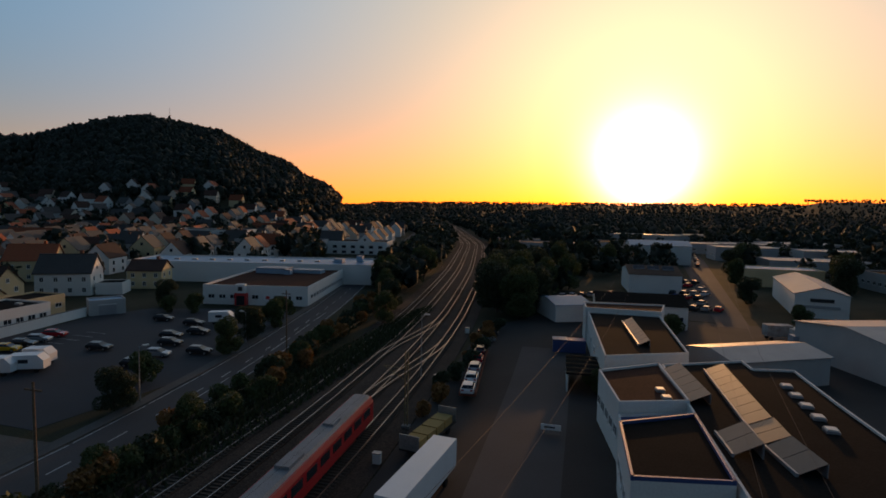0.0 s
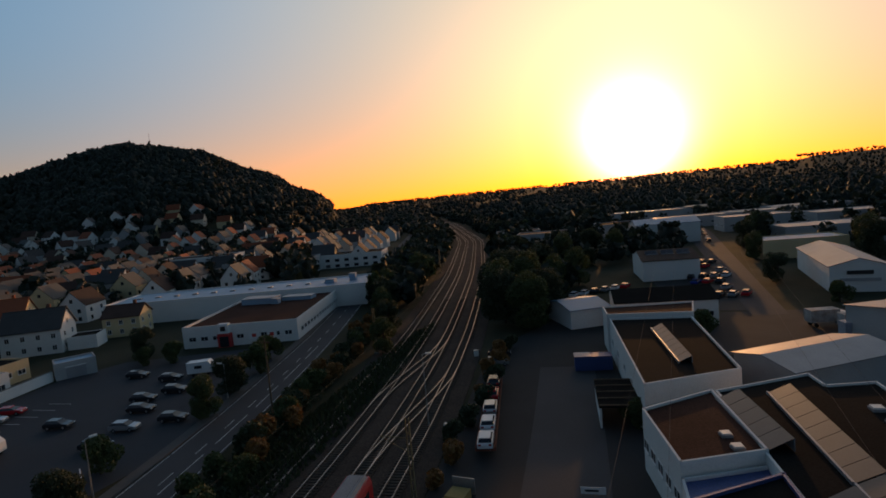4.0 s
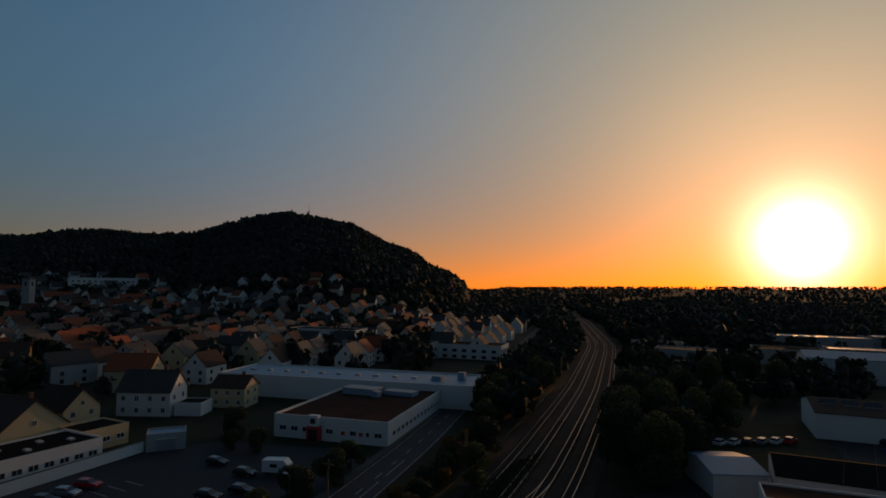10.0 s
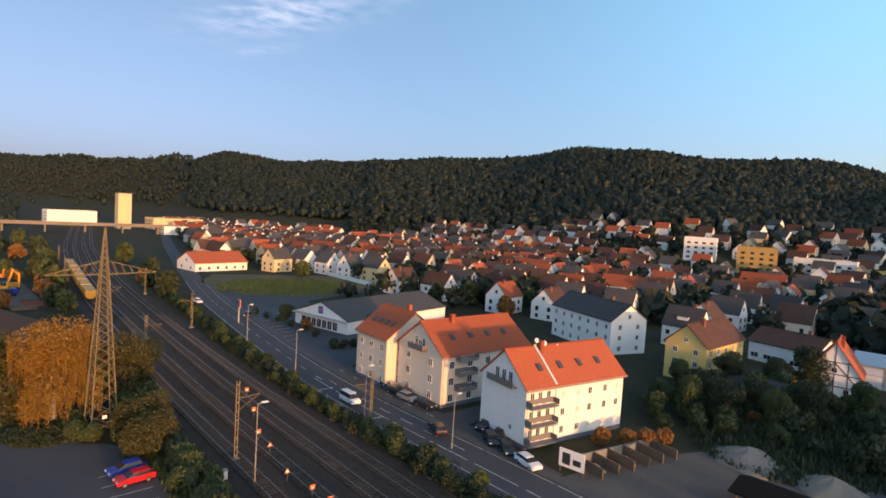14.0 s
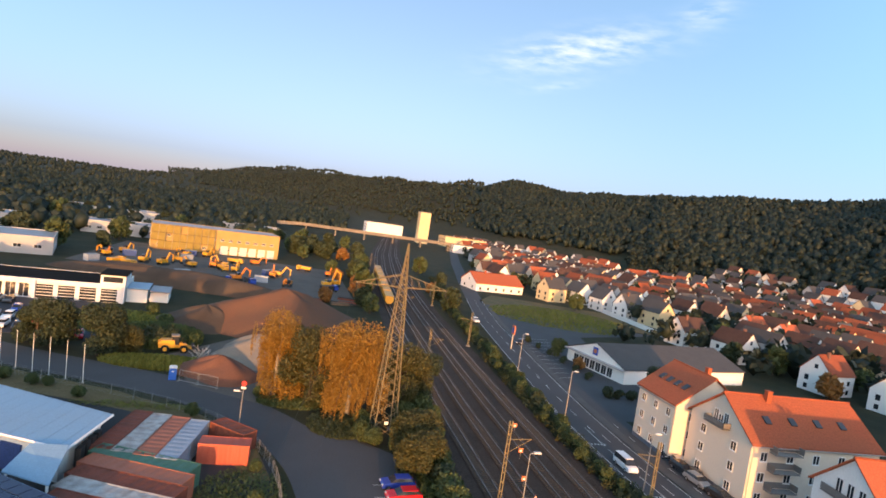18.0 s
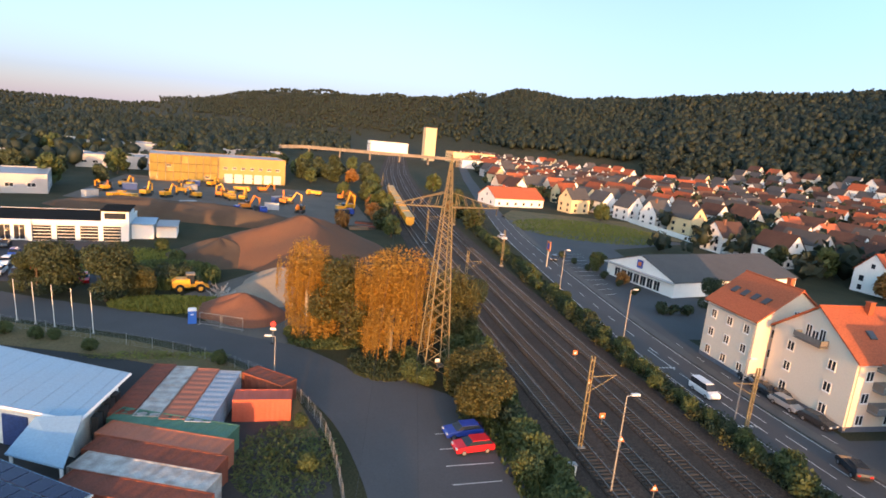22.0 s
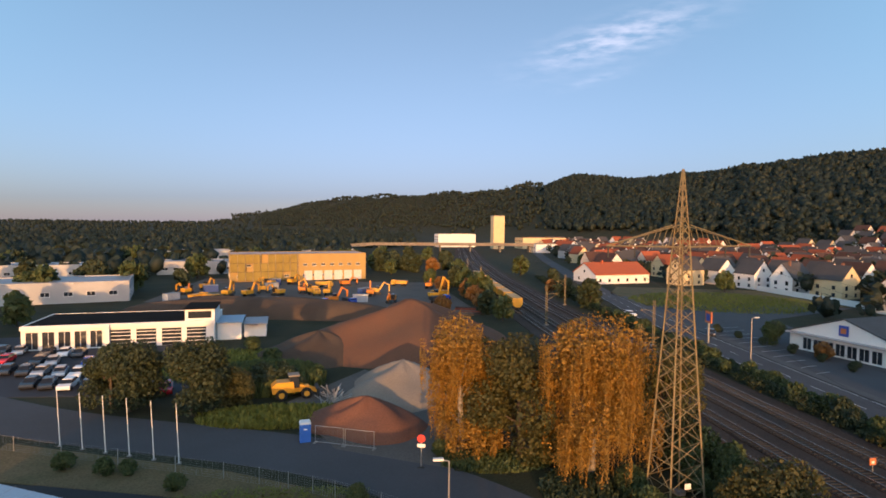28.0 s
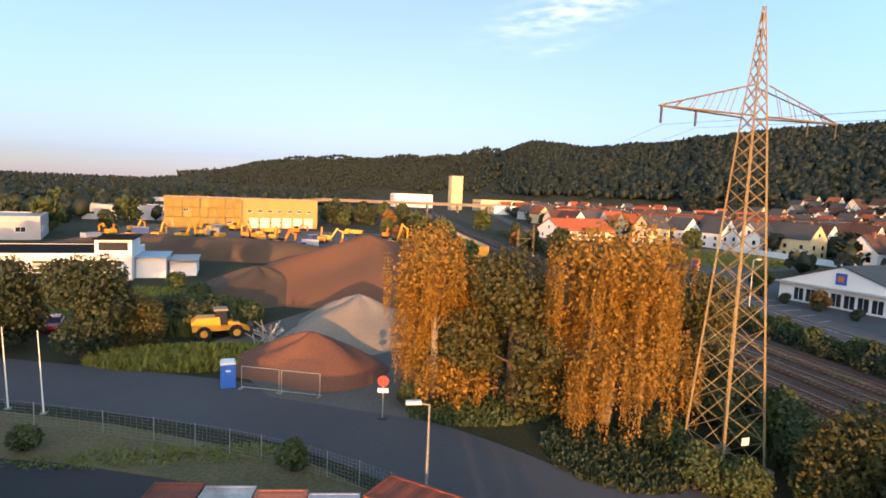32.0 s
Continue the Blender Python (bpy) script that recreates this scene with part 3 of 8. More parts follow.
def windows(parent, count, length, y, z, rz, w, h, skip=(), **kw):
    """A row of windows along a facade that runs along the turned x axis at distance y out."""
    c, s = math.cos(radians(rz)), math.sin(radians(rz))
    for i in range(count):
        if i in skip:
            continue
        a = (i + .5) / count * length - length / 2
        window(parent, a * c - y * s * -1 * 0 + y * s, a * s - y * c, z, rz, w, h, **kw)


def gable_body(L, W, eave, ridge):
    s = Shape()
    p = [(-W / 2, 0), (W / 2, 0), (W / 2, eave), (0, ridge), (-W / 2, eave)]
    n = 5
    s.add([(-L / 2, y, z) for y, z in p] + [(L / 2, y, z) for y, z in p],
          [tuple(range(n - 1, -1, -1)), tuple(range(n, 2 * n))] + [(i, (i + 1) % n, n + (i + 1) % n, n + i) for i in range(n)])
    return s


def roof_slope(L, W, eave, ridge, sign, over=.5, thick=.22, hip=0.0):
    k = (ridge - eave) / (W / 2)
    y0, y1 = sign * (W / 2 + over), 0.0
    z0, z1 = eave - over * k + .06, ridge + .06
    a, b = L / 2 + over * .8, L / 2 + over * .8 - hip
    pts = [(-a, y0, z0), (a, y0, z0), (b, y1, z1), (-b, y1, z1)]
    pts += [(x, y, z + thick) for x, y, z in pts]
    f = [(3, 2, 1, 0), (4, 5, 6, 7), (0, 1, 5, 4), (1, 2, 6, 5), (2, 3, 7, 6), (3, 0, 4, 7)]
    return Shape().add(pts, f if sign < 0 else [tuple(reversed(q)) for q in f])


def house_parts(h, L, W, eave, ridge, wall, roof, rows=2, cols=4, chimney=True, detail=False, plinth=None, skylights=0, ends=True, pane="glass", frame_mat="frame", ww=1.1, wh=1.35):
    part("wall", gable_body(L, W, eave, ridge), wall, h)
    for sgn in (-1, 1):
        part("roof", roof_slope(L, W, eave, ridge, sgn), roof, h)
    part("ridge_cap", Shape().rod((-L / 2 - .45, 0, ridge + .26), (L / 2 + .45, 0, ridge + .26), .16), roof, h)
    if plinth:
        part("plinth", Shape().box(-L / 2 - .05, L / 2 + .05, -W / 2 - .05, W / 2 + .05, 0, .7), plinth, h)
    if chimney:
        part("chimney", Shape().box(L * .18, L * .18 + .8, .5, 1.2, ridge - 1.6, ridge + 1.1).box(L * .18 - .06, L * .18 + .86, .44, 1.26, ridge + 1.1, ridge + 1.25), "brick" if roof != "tile_red" else "tile_red", h)
    step = (eave - .5) / max(rows, 1)
    for r in range(rows):
        z = .9 + r * step
        for rz in (0, 180):
            windows(h, cols, L, W / 2, z, rz, ww, wh, detail=detail, pane=pane, frame_mat=frame_mat)
        if ends:
            for rz in (90, -90):
                windows(h, 2, W, L / 2, z, rz, ww, wh, detail=detail, pane=pane, frame_mat=frame_mat)
    if ends and ridge - eave > 3:
        for rz in (90, -90):
            windows(h, 1, 2, L / 2, eave + .4, rz, ww * .9, wh * .85, detail=detail, pane=pane, frame_mat=frame_mat)
    for i in range(skylights):
        x = (i + .5) / skylights * L * .8 - L * .4
        for sgn in (-1, 1):
            y = sgn * W * .27
            z = ridge - (ridge - eave) * .54
            tilt = math.degrees(math.atan2(ridge - eave, W / 2)) * -sgn
            piece("skylight", shared(("skylight",), lambda: Shape().box(-.5, .5, -.65, .65, .25, .42), "solar_pale"), h, pose(x, y, z, tilt, 0, 0))


def house(x, y, rz, L, W, eave, ridge, wall, roof, label, name="house", category="house", group="", z=0.0, **kw):
    h = thing(name, x, y, z, rz, label, category, group)
    house_parts(h, L, W, eave, ridge, wall, roof, **kw)
    return h


def hall(x, y, rz, L, W, H, wall, roof, label, name="industrial_hall", category="hall", parapet=.4, front=0, doors=0, ridge=0.0, win_rows=1, detail=True, win=(1.8, 1.1), group="", z=0.0):
    """A hall: wall, roof slab with upstand or a shallow gable, a row of windows and roller doors on the side that looks to local -y."""
    h = thing(name, x, y, z, rz, label, category, group)
    if ridge:
        part("wall", gable_body(L, W, H, ridge), wall, h)
        for sgn in (-1, 1):
            part("roof", roof_slope(L, W, H, ridge, sgn, .35, .18), roof, h)
    else:
        part("wall", Shape().box(-L / 2, L / 2, -W / 2, W / 2, 0, H), wall, h)
        part("roof", Shape().box(-L / 2 + .15, L / 2 - .15, -W / 2 + .15, W / 2 - .15, H - .05, H + .08), roof, h)
        if parapet:
            t = .3
            for a in ((-L / 2 - .02, L / 2 + .02, -W / 2 - .02, -W / 2 + t), (-L / 2 - .02, L / 2 + .02, W / 2 - t, W / 2 + .02), (-L / 2 - .02, -L / 2 + t, -W / 2 + t, W / 2 - t), (L / 2 - t, L / 2 + .02, -W / 2 + t, W / 2 - t)):
                part("parapet", Shape().box(*a, H - .02, H + parapet), wall, h)
    for r in range(win_rows if front else 0):
        windows(h, front, L * .94, W / 2, H * (.35 if win_rows == 1 else .15 + r * .8 / win_rows), 0, *win, detail=detail)
        windows(h, max(2, int(front * W / L)), W * .9, L / 2, H * (.35 if win_rows == 1 else .15 + r * .8 / win_rows), -90, *win, detail=detail)
        windows(h, max(2, int(front * W / L)), W * .9, L / 2, H * (.35 if win_rows == 1 else .15 + r * .8 / win_rows), 90, *win, detail=detail)
    for i in range(doors):
        a = (i + .5) / doors * L * .8 - L * .4
        dw, dh = min(3.6, L * .7 / doors), min(3.6, H * .75)
        d = part("roller_door", Shape().box(a - dw / 2, a + dw / 2, -W / 2 - .05, -W / 2 + .05, .05, dh), "sheet_grey", h)
        part("lintel", Shape().box(a - dw / 2 - .1, a + dw / 2 + .1, -W / 2 - .09, -W / 2 + .05, dh, dh + .18), "frame", d)
    return h


def car_model(paint, label, van=False, name="car"):
    """A car that looks to local +x: shaped body, glasshouse, wheels with rims, lamps."""
    c = thing(name, 0, 0, 0, 0, label, "car")
    h = 1.9 if van else 1.45
    body = [(-2.1, .35), (-2.15, .75), (-2.05, 1.0), (-1.4, 1.03), (1.0, .98), (1.95, .85), (2.15, .62), (2.1, .32)]
    if van:
        body = [(-2.2, .35), (-2.25, 1.1), (1.2, 1.12), (2.0, .95), (2.2, .6), (2.15, .32)]
    s = Shape()
    for y0, y1, k in ((-.86, .86, 0),):
        s.side(body, y0, y1)
    s.side([(x * .97, z * .95 + .03) for x, z in body], -.9, .9)
    part("body", s, paint, c)
    g = [(-1.95, 1.0), (-1.5, h - .08), (.25, h - .06), (1.05, .99)] if not van else [(-2.2, 1.1), (-2.1, h - .06), (.75, h - .06), (1.45, 1.1)]
    q = Shape()
    n = len(g)
    q.add([(x, -.8 if z < 1.2 else -.66, z) for x, z in g] + [(x, .8 if z < 1.2 else .66, z) for x, z in g],
          [tuple(range(n)), tuple(range(2 * n - 1, n - 1, -1))] + [(i, n + i, n + (i + 1) % n, (i + 1) % n) for i in range(n)])
    part("glasshouse", q, "glass", c)
    xr = (g[1][0], g[2][0])
    part("roof", Shape().box(xr[0] - .05, xr[1] + .08, -.66, .66, h - .1, h), paint, c)
    for x in (-1.3, 1.32):
        for y in (-.82, .82):
            w = piece("wheel", shared(("tyre",), lambda: Shape().rod((0, -.1, 0), (0, .1, 0), .32, n=12), "tyre"), c, pose(x, y, .32))
            piece("rim", shared(("rim",), lambda: Shape().rod((0, -.112, 0), (0, .112, 0), .2, n=8), "rim"), w, Matrix())
    for y in (-.62, .62):
        piece("headlight", shared(("headlight",), lambda: Shape().box(-.06, .06, -.2, .2, -.08, .08), "chrome"), c, pose(2.08, y, .7))
        piece("taillight", shared(("taillight",), lambda: Shape().box(-.05, .05, -.16, .16, -.1, .1), "redlens"), c, pose(-2.12, y, .8))
    return c


CAR = {}


def car(x, y, rz, paint="car_dark", label="", group="", van=False, z=.05):
    words = {"car_dark": "black", "car_white": "white", "car_silver": "silver", "car_blue": "blue", "car_red": "red", "car_yellow": "yellow"}[paint]
    key = (paint, van)
    m = pose(x, y, z, 0, 0, rz)
    if key not in CAR:
        CAR[key] = car_model(paint, f"{words} {'delivery van' if van else 'passenger car'} parked on the asphalt", van)
        CAR[key].matrix_basis = m
        c = CAR[key]
    else:
        c = copy_thing(CAR[key], m)
    return tagged(c, label or f"{words} {'delivery van' if van else 'passenger car'} parked on the asphalt", "van" if van else "car", group)


# ---- trees
def leaf_cloud(rng, blobs, count, size, droop=0.0, upright=.0):
    """Many small leaf clumps, as bent quads, in the shells of several blobs (x, y, z, rx, ry, rz)."""
    vs = np.array([b[3] * b[4] * b[5] for b in blobs]) ** (2 / 3)
    pick = rng.choice(len(blobs), count, p=vs / vs.sum())
    b = np.array(blobs)[pick]
    d = rng.normal(size=(count, 3)); d /= np.linalg.norm(d, axis=1)[:, None]
    rad = rng.uniform(.55, 1.05, count) ** .6
    c = b[:, :3] + d * b[:, 3:] * rad[:, None]
    u = rng.normal(size=(count, 3)); u /= np.linalg.norm(u, axis=1)[:, None]
    w = np.cross(u, d + rng.normal(size=(count, 3)) * .5); w /= np.linalg.norm(w, axis=1)[:, None] + 1e-6
    s = (size * rng.uniform(.6, 1.4, count))[:, None]
    u, w = u * s, w * s * .7
    if droop:
        u = np.stack([u[:, 0] * .25, u[:, 1] * .25, -np.abs(s[:, 0]) * droop], 1)
        w = np.stack([w[:, 0], w[:, 1], w[:, 2] * .3], 1) * .55
    n = np.cross(u, w); n /= np.linalg.norm(n, axis=1)[:, None] + 1e-6
    quad = np.stack([c - u - w * .6, c - u * .1 - w + n * s * .15, c + u, c - u * .1 + w + n * s * .15], 1).reshape(-1, 3)
    return quad


def quads_mesh(name, v, material):
    m = bpy.data.meshes.new(name)
    k = len(v) // 4
    m.vertices.add(4 * k); m.vertices.foreach_set("co", np.asarray(v, np.float32).ravel())
    m.loops.add(4 * k); m.loops.foreach_set("vertex_index", np.arange(4 * k, dtype=np.int32))
    m.polygons.add(k); m.polygons.foreach_set("loop_start", np.arange(0, 4 * k, 4, dtype=np.int32))
    m.polygons.foreach_set("loop_total", np.full(k, 4, np.int32))
    m.update(); m.validate()
    m.materials.append(MAT[material])
    return m


TREE = {}


def tree_model(key, seed, height, width, leaf, trunk_h, count, size, bark="bark", droop=0.0, label=""):
    rng = np.random.default_rng(seed)
    t = thing("tree", 0, 0, 0, 0, label, "tree")
    s = Shape()
    r0 = height * .022 + .05
    top = height * .8
    bend = rng.normal(0, .03 * height, 2)
    s.rod((0, 0, -.2), (bend[0] * .4, bend[1] * .4, top * .5), r0, r0 * .7, 8).rod((bend[0] * .4, bend[1] * .4, top * .5), (bend[0], bend[1], top), r0 * .7, r0 * .15, 7)
    blobs = [(bend[0], bend[1], height * .78, width * .27, width * .27, height * .22)]
    n = 16 if droop else 13
    for i in range(n):
        a, hgt = rng.uniform(0, 2 * math.pi), rng.uniform(trunk_h, height * .8)
        k = (1 - abs(hgt / height - .45) * 1.1)
        rr = width * .5 * k * rng.uniform(.55, .8)
        e = (math.cos(a) * rr, math.sin(a) * rr, hgt)
        s.rod((bend[0] * .3, bend[1] * .3, hgt * .7), e, r0 * .35, r0 * .08, 5)
        bs = width * rng.uniform(.16, .26)
        blobs.append((*e, bs, bs, bs * rng.uniform(.8, 1.25)))
    part("trunk", s, bark, t)
    v = leaf_cloud(rng, blobs, count // 2 if droop else count, size)
    if droop:
        # hanging strands from the outer limbs
        hang = []
        for b in blobs[1:]:
            for _ in range(15):             # bunches of strands, with gaps between them
                a, q, drop = rng.uniform(0, 2 * math.pi), rng.uniform(.45, 1.2), rng.uniform(12, 28)
                x0, y0, z0 = b[0] + math.cos(a) * b[3] * q, b[1] + math.sin(a) * b[4] * q, b[2] + rng.uniform(-.1, .7) * b[5]
                for _k in range(9):
                    x1, y1 = x0 + rng.normal(0, .17), y0 + rng.normal(0, .17)
                    for j in range(int(drop * rng.uniform(.6, 1.1))):
                        hang.append((x1 + rng.normal(0, .05), y1 + rng.normal(0, .05), z0 - j * .22 + .4 * math.exp(-j * .5)))
        hang = np.array([h for h in hang if h[2] > .8])
        rngs = rng.normal(size=(len(hang), 3)) * .35
        u = np.stack([rngs[:, 0] * .3, rngs[:, 1] * .3, -np.full(len(hang), size * .9)], 1)
        w = np.stack([rngs[:, 1], -rngs[:, 0], rngs[:, 2] * .2], 1); w = w / (np.linalg.norm(w, axis=1)[:, None] + 1e-6) * size * .4
        v = np.concatenate([v, np.stack([hang - u * .6 - w * .4, hang - w, hang + u, hang + w], 1).reshape(-1, 3)])
    ob = new("crown", quads_mesh("crown", v, leaf))
    ob.parent = t
    TREE[key] = t
    t.matrix_basis = pose(0, 0, -400)
    return t


USED = set()


def tree(key, x, y, scale=1.0, rz=0.0, label="", group="", z=None, category="tree"):
    z = float(terrain(x, y)) - .05 if z is None else z
    m = pose(x, y, z, 0, 0, rz)
    src = TREE[key]
    if key in USED:
        src = copy_thing(src, m)
    else:
        USED.add(key)
    src.matrix_basis = m @ Matrix.Diagonal((scale, scale, scale, 1))
    return tagged(src, label, category, group)


tree_model("broad", 1, 10, 9, "leaf_dark", 1.6, 9000, .2, label="broad dark green leafy tree")
tree_model("broad2", 2, 11, 8, "leaf", 1.6, 8500, .2, label="broad green leafy roadside tree")
tree_model("round", 3, 7, 7, "leaf", .9, 3600, .26, label="round green leafy small tree")
tree_model("autumn", 4, 7, 7.5, "leaf_olive", .9, 9000, .15, label="rounded olive-green tree turning yellow-brown")
tree_model("birch", 5, 15.4, 10, "leaf_birch", 1.3, 13000, .15, bark="bark_birch", droop=1, label="tall weeping birch with yellowing leaves")
tree_model("oak", 7, 12, 9.5, "leaf_olive", 1.2, 11000, .16, label="dense olive-green leafy tree between birches")
tree_model("birch2", 6, 15.4, 10.5, "leaf_birch", 1.2, 13000, .15, bark="bark_birch", droop=1, label="tall weeping birch with yellowing leaves")


def bush_model(key, seed, height, width, leaf, count, size, label):
    rng = np.random.default_rng(seed)
    t = thing("bush", 0, 0, -400, 0, label, "bush")
    s = Shape()
    blobs = []
    for i in range(7):
        a, r = rng.uniform(0, 6.28), width * .3 * rng.uniform(.2, 1)
        e = (math.cos(a) * r, math.sin(a) * r, height * rng.uniform(.3, .7))
        s.rod((0, 0, -.1), e, .05, .02, 4)
        blobs.append((*e, width * .26, width * .26, height * .34))
    part("stems", s, "bark", t)
    v = leaf_cloud(rng, blobs, count, size)
    v[:, 2] = np.maximum(v[:, 2], .02)
    ob = new("foliage", quads_mesh("foliage", v, leaf)); ob.parent = t
    TREE[key] = t


bush_model("bush", 11, 2.6, 3.4, "leaf", 1100, .19, "leafy green bush on a verge")
bush_model("bush_dark", 12, 2.8, 3.8, "leaf_dark", 1100, .2, "dark green bush on a verge")
bush_model("bush_autumn", 13, 2.6, 3.2, "leaf_autumn", 1000, .19, "rust coloured bush on a verge")


bush_model("bush_near", 14, 2.8, 3.6, "leaf", 3200, .11, "dense green bush beside the road")


def bush(key, x, y, scale=1.0, rz=0.0, label="", group=""):
    return tree(key, x, y, scale, rz, label, group, 0.0, "bush")


def street_lamp(x, y, rz, h=8.5, label="grey steel street lamp beside the road", group="street lamps"):
    l = thing("street_lamp", x, y, 0, rz, label, "street lamp", group)
    part("pole", Shape().rod((0, 0, 0), (0, 0, h), .1, .055, 8), "steel", l)
    part("arm", Shape().rod((0, 0, h), (.7, 0, h + .12), .045, n=6), "steel", l)
    part("lamp_head", Shape().box(.45, 1.25, -.16, .16, h + .08, h + .24), "lamphead", l, "pale lamp head")
    part("base", Shape().rod((0, 0, 0), (0, 0, .5), .16, .14, 8), "steel", l)
    return l


def rail_mast(x, y, h, arm, rz=0):
    """A catenary mast: two channels with battens, a bracket arm."""
    m = thing("catenary_mast", x, y, 0, rz, "yellowish steel catenary mast beside the tracks", "catenary mast", "masts along the railway")
    for s in (-.18, .18):
        part("channel", Shape().box(s - .05, s + .05, -.1, .1, 0, h), "pylon", m)
    for i in range(int(h / 1.2)):
        part("batten", Shape().box(-.2, .2, -.04, .04, .6 + i * 1.2, .75 + i * 1.2), "pylon", m)
    if arm:
        part("bracket", Shape().rod((0, 0, h * .78), (arm, 0, h * .8), .05).rod((0, 0, h * .62), (arm, 0, h * .8), .04), "pylon", m)
    part("footing", Shape().box(-.5, .5, -.4, .4, -.1, .35), "concrete", m)
    return m


def container(x, y, rz, paint, L=12.2, label="", group="", z=0.0):
    c = thing("shipping_container", x, y, z, rz, label, "container", group)
    W, H = 2.44, 2.6
    n = int(L / .28)
    for sg in (-1, 1):       # corrugated long sides, each one folded sheet
        prof = []
        for i in range(n + 1):
            a = -L / 2 + .14 + i * (L - .28) / n
            o = W / 2 - (.04 if i % 4 in (0, 1) else .10)
            prof.append((a, sg * o))
        prof = prof + [(a, b - sg * .03) for a, b in reversed(prof)]
        s = Shape()
        k = n + 1
        s.add([(*p, z) for z in (.15, H - .11) for p in prof[:k]], [(i, i + 1, k + i + 1, k + i) if sg < 0 else (i + 1, i, k + i, k + i + 1) for i in range(n)])
        part("side_panel", s, paint, c)
    s = Shape()
    k = n + 1
    s.add([(-L / 2 + .1 + i * (L - .2) / n, y, H - (.03 if i % 4 in (0, 1) else .07)) for y in (-W / 2 + .08, W / 2 - .08) for i in range(k)], [(i, i + 1, k + i + 1, k + i) for i in range(n)])
    part("roof", s, paint, c)
    fr = Shape()
    for sx in (-1, 1):
        for sy in (-1, 1):
            fr.box(sx * (L / 2 - .08) - .08, sx * (L / 2 - .08) + .08, sy * (W / 2 - .08) - .08, sy * (W / 2 - .08) + .08, 0, H)
        fr.box(sx * (L / 2 - .06) - .06, sx * (L / 2 - .06) + .06, -W / 2 + .16, W / 2 - .16, H - .15, H)
    for sy in (-1, 1):
        fr.box(-L / 2 + .16, L / 2 - .16, sy * (W / 2 - .06) - .06, sy * (W / 2 - .06) + .06, H - .12, H).box(-L / 2 + .16, L / 2 - .16, sy * (W / 2 - .06) - .06, sy * (W / 2 - .06) + .06, 0, .16)
    part("frame", fr, paint, c)
    for sy in (-1, 1):
        d = part("door", Shape().box(L / 2 - .1, L / 2 - .04, min(sy * .02, sy * 1.06), max(sy * .02, sy * 1.06), .15, H - .16), paint, c)
        part("lock_rod", Shape().rod((L / 2 - .01, sy * .35, .2), (L / 2 - .01, sy * .35, H - .2), .025), "steel", d)
    part("end_wall", Shape().box(-L / 2 + .03, -L / 2 + .09, -W / 2 + .16, W / 2 - .16, .1, H - .14), paint, c)
    return c


def heap(x, y, rx, ry, h, material, label, seed, rz=0, category="heap", name="earth_heap", pow_=1.0):
    """A tipped heap: a cone with slumped, uneven flanks."""
    rng = np.random.default_rng(seed)
    s, rings, seg = Shape(), 14, 44
    ph = rng.uniform(0, 6.28, 6)
    pts = [(0, 0, h)]
    for i in range(1, rings + 1):
        u = i / rings
        for k in range(seg):
            a = 2 * math.pi * k / seg
            wob = 1 + .13 * math.sin(2 * a + ph[0]) + .08 * math.sin(3 * a + ph[1]) + .05 * math.sin(5 * a + ph[2] + u * 3)
            z = h * (1 - u ** pow_) ** .85 * (1 + .10 * math.sin(4 * a + ph[3] + 5 * u) * u * (1 - u) * 4) + rng.normal(0, .012 * h) * (u < 1) * (1 - u)
            pts.append((rx * u * wob * math.cos(a), ry * u * wob * math.sin(a), max(z, -.02) if i < rings else -.05))
    f = [(0, 1 + k, 1 + (k + 1) % seg) for k in range(seg)]
    for i in range(rings - 1):
        o = 1 + i * seg
        f += [(o + k, o + seg + k, o + seg + (k + 1) % seg, o + (k + 1) % seg) for k in range(seg)]
    s.add(pts, f)
    ob = part(name, s, material)
    ob.matrix_basis = pose(x, y, 0, 0, 0, rz)
    for p in ob.data.polygons:
        p.use_smooth = True
    return tagged(ob, label, category)

# ---------------------------------------------------------------- yards and lots
def lot(name, poly, z, material, label, category="pavement"):
    return solid(name, Shape().prism(poly, z - .3, z), material, label, category)


lot("yard", [(-15, 20), (8, 20), (34, 22), (60, 60), (60, 122), (-6, 122), (-18, 96)], .03, "asphalt_old", "patched asphalt industrial yard")
lot("parking_lot", [(-102.5, 28), (-58, 26), (-54, 50), (-58, 94), (-70, 103), (-101, 92), (-106, 80)], .035, "asphalt", "asphalt car park")
lot("street", [(34, 118), (41, 118), (62, 300), (70, 420), (58, 420), (50, 300)], .04, "asphalt", "straight asphalt side street")
lot("car_yard", [(26, 124), (38, 122), (50, 215), (16, 215), (20, 150)], .036, "asphalt_old", "asphalt car dealer's yard")
lot("parking_lot", [(-9.5, -73), (-5.5, -79.5), (-1.5, -83), (3.5, -86.5), (8, -84), (6, -76), (3, -60), (3, -20), (-8, -20)], .036, "road_grey", "asphalt parking bay with white lines")
lot("builders_yard", [(-49, -40), (-49, 24), (-86, 24), (-96, 0), (-92, -28), (-66, -38)], .036, "gravel", "gravel builder's yard")
lot("supermarket_car_park", [(-48.2, -100), (-60, -100), (-77, -121), (-72, -132), (-82, -180), (-123, -199), (-79, -214), (-54, -205), (-50, -180)], .036, "road_grey", "asphalt supermarket car park")
lot("lawn", [(-60, -212), (-79, -215), (-124, -201), (-125, -246), (-74, -262), (-62, -240)], .05, "verge", "dry grass field beyond the supermarket car park", "lawn")
lot("turning_lane", [(-40.9, -114), (-39.0, -100), (-38.7, -60), (-41.2, -38), (-44, -38), (-44, -114)], .044, "road_grey", "asphalt turning lane beside the main road", "road")
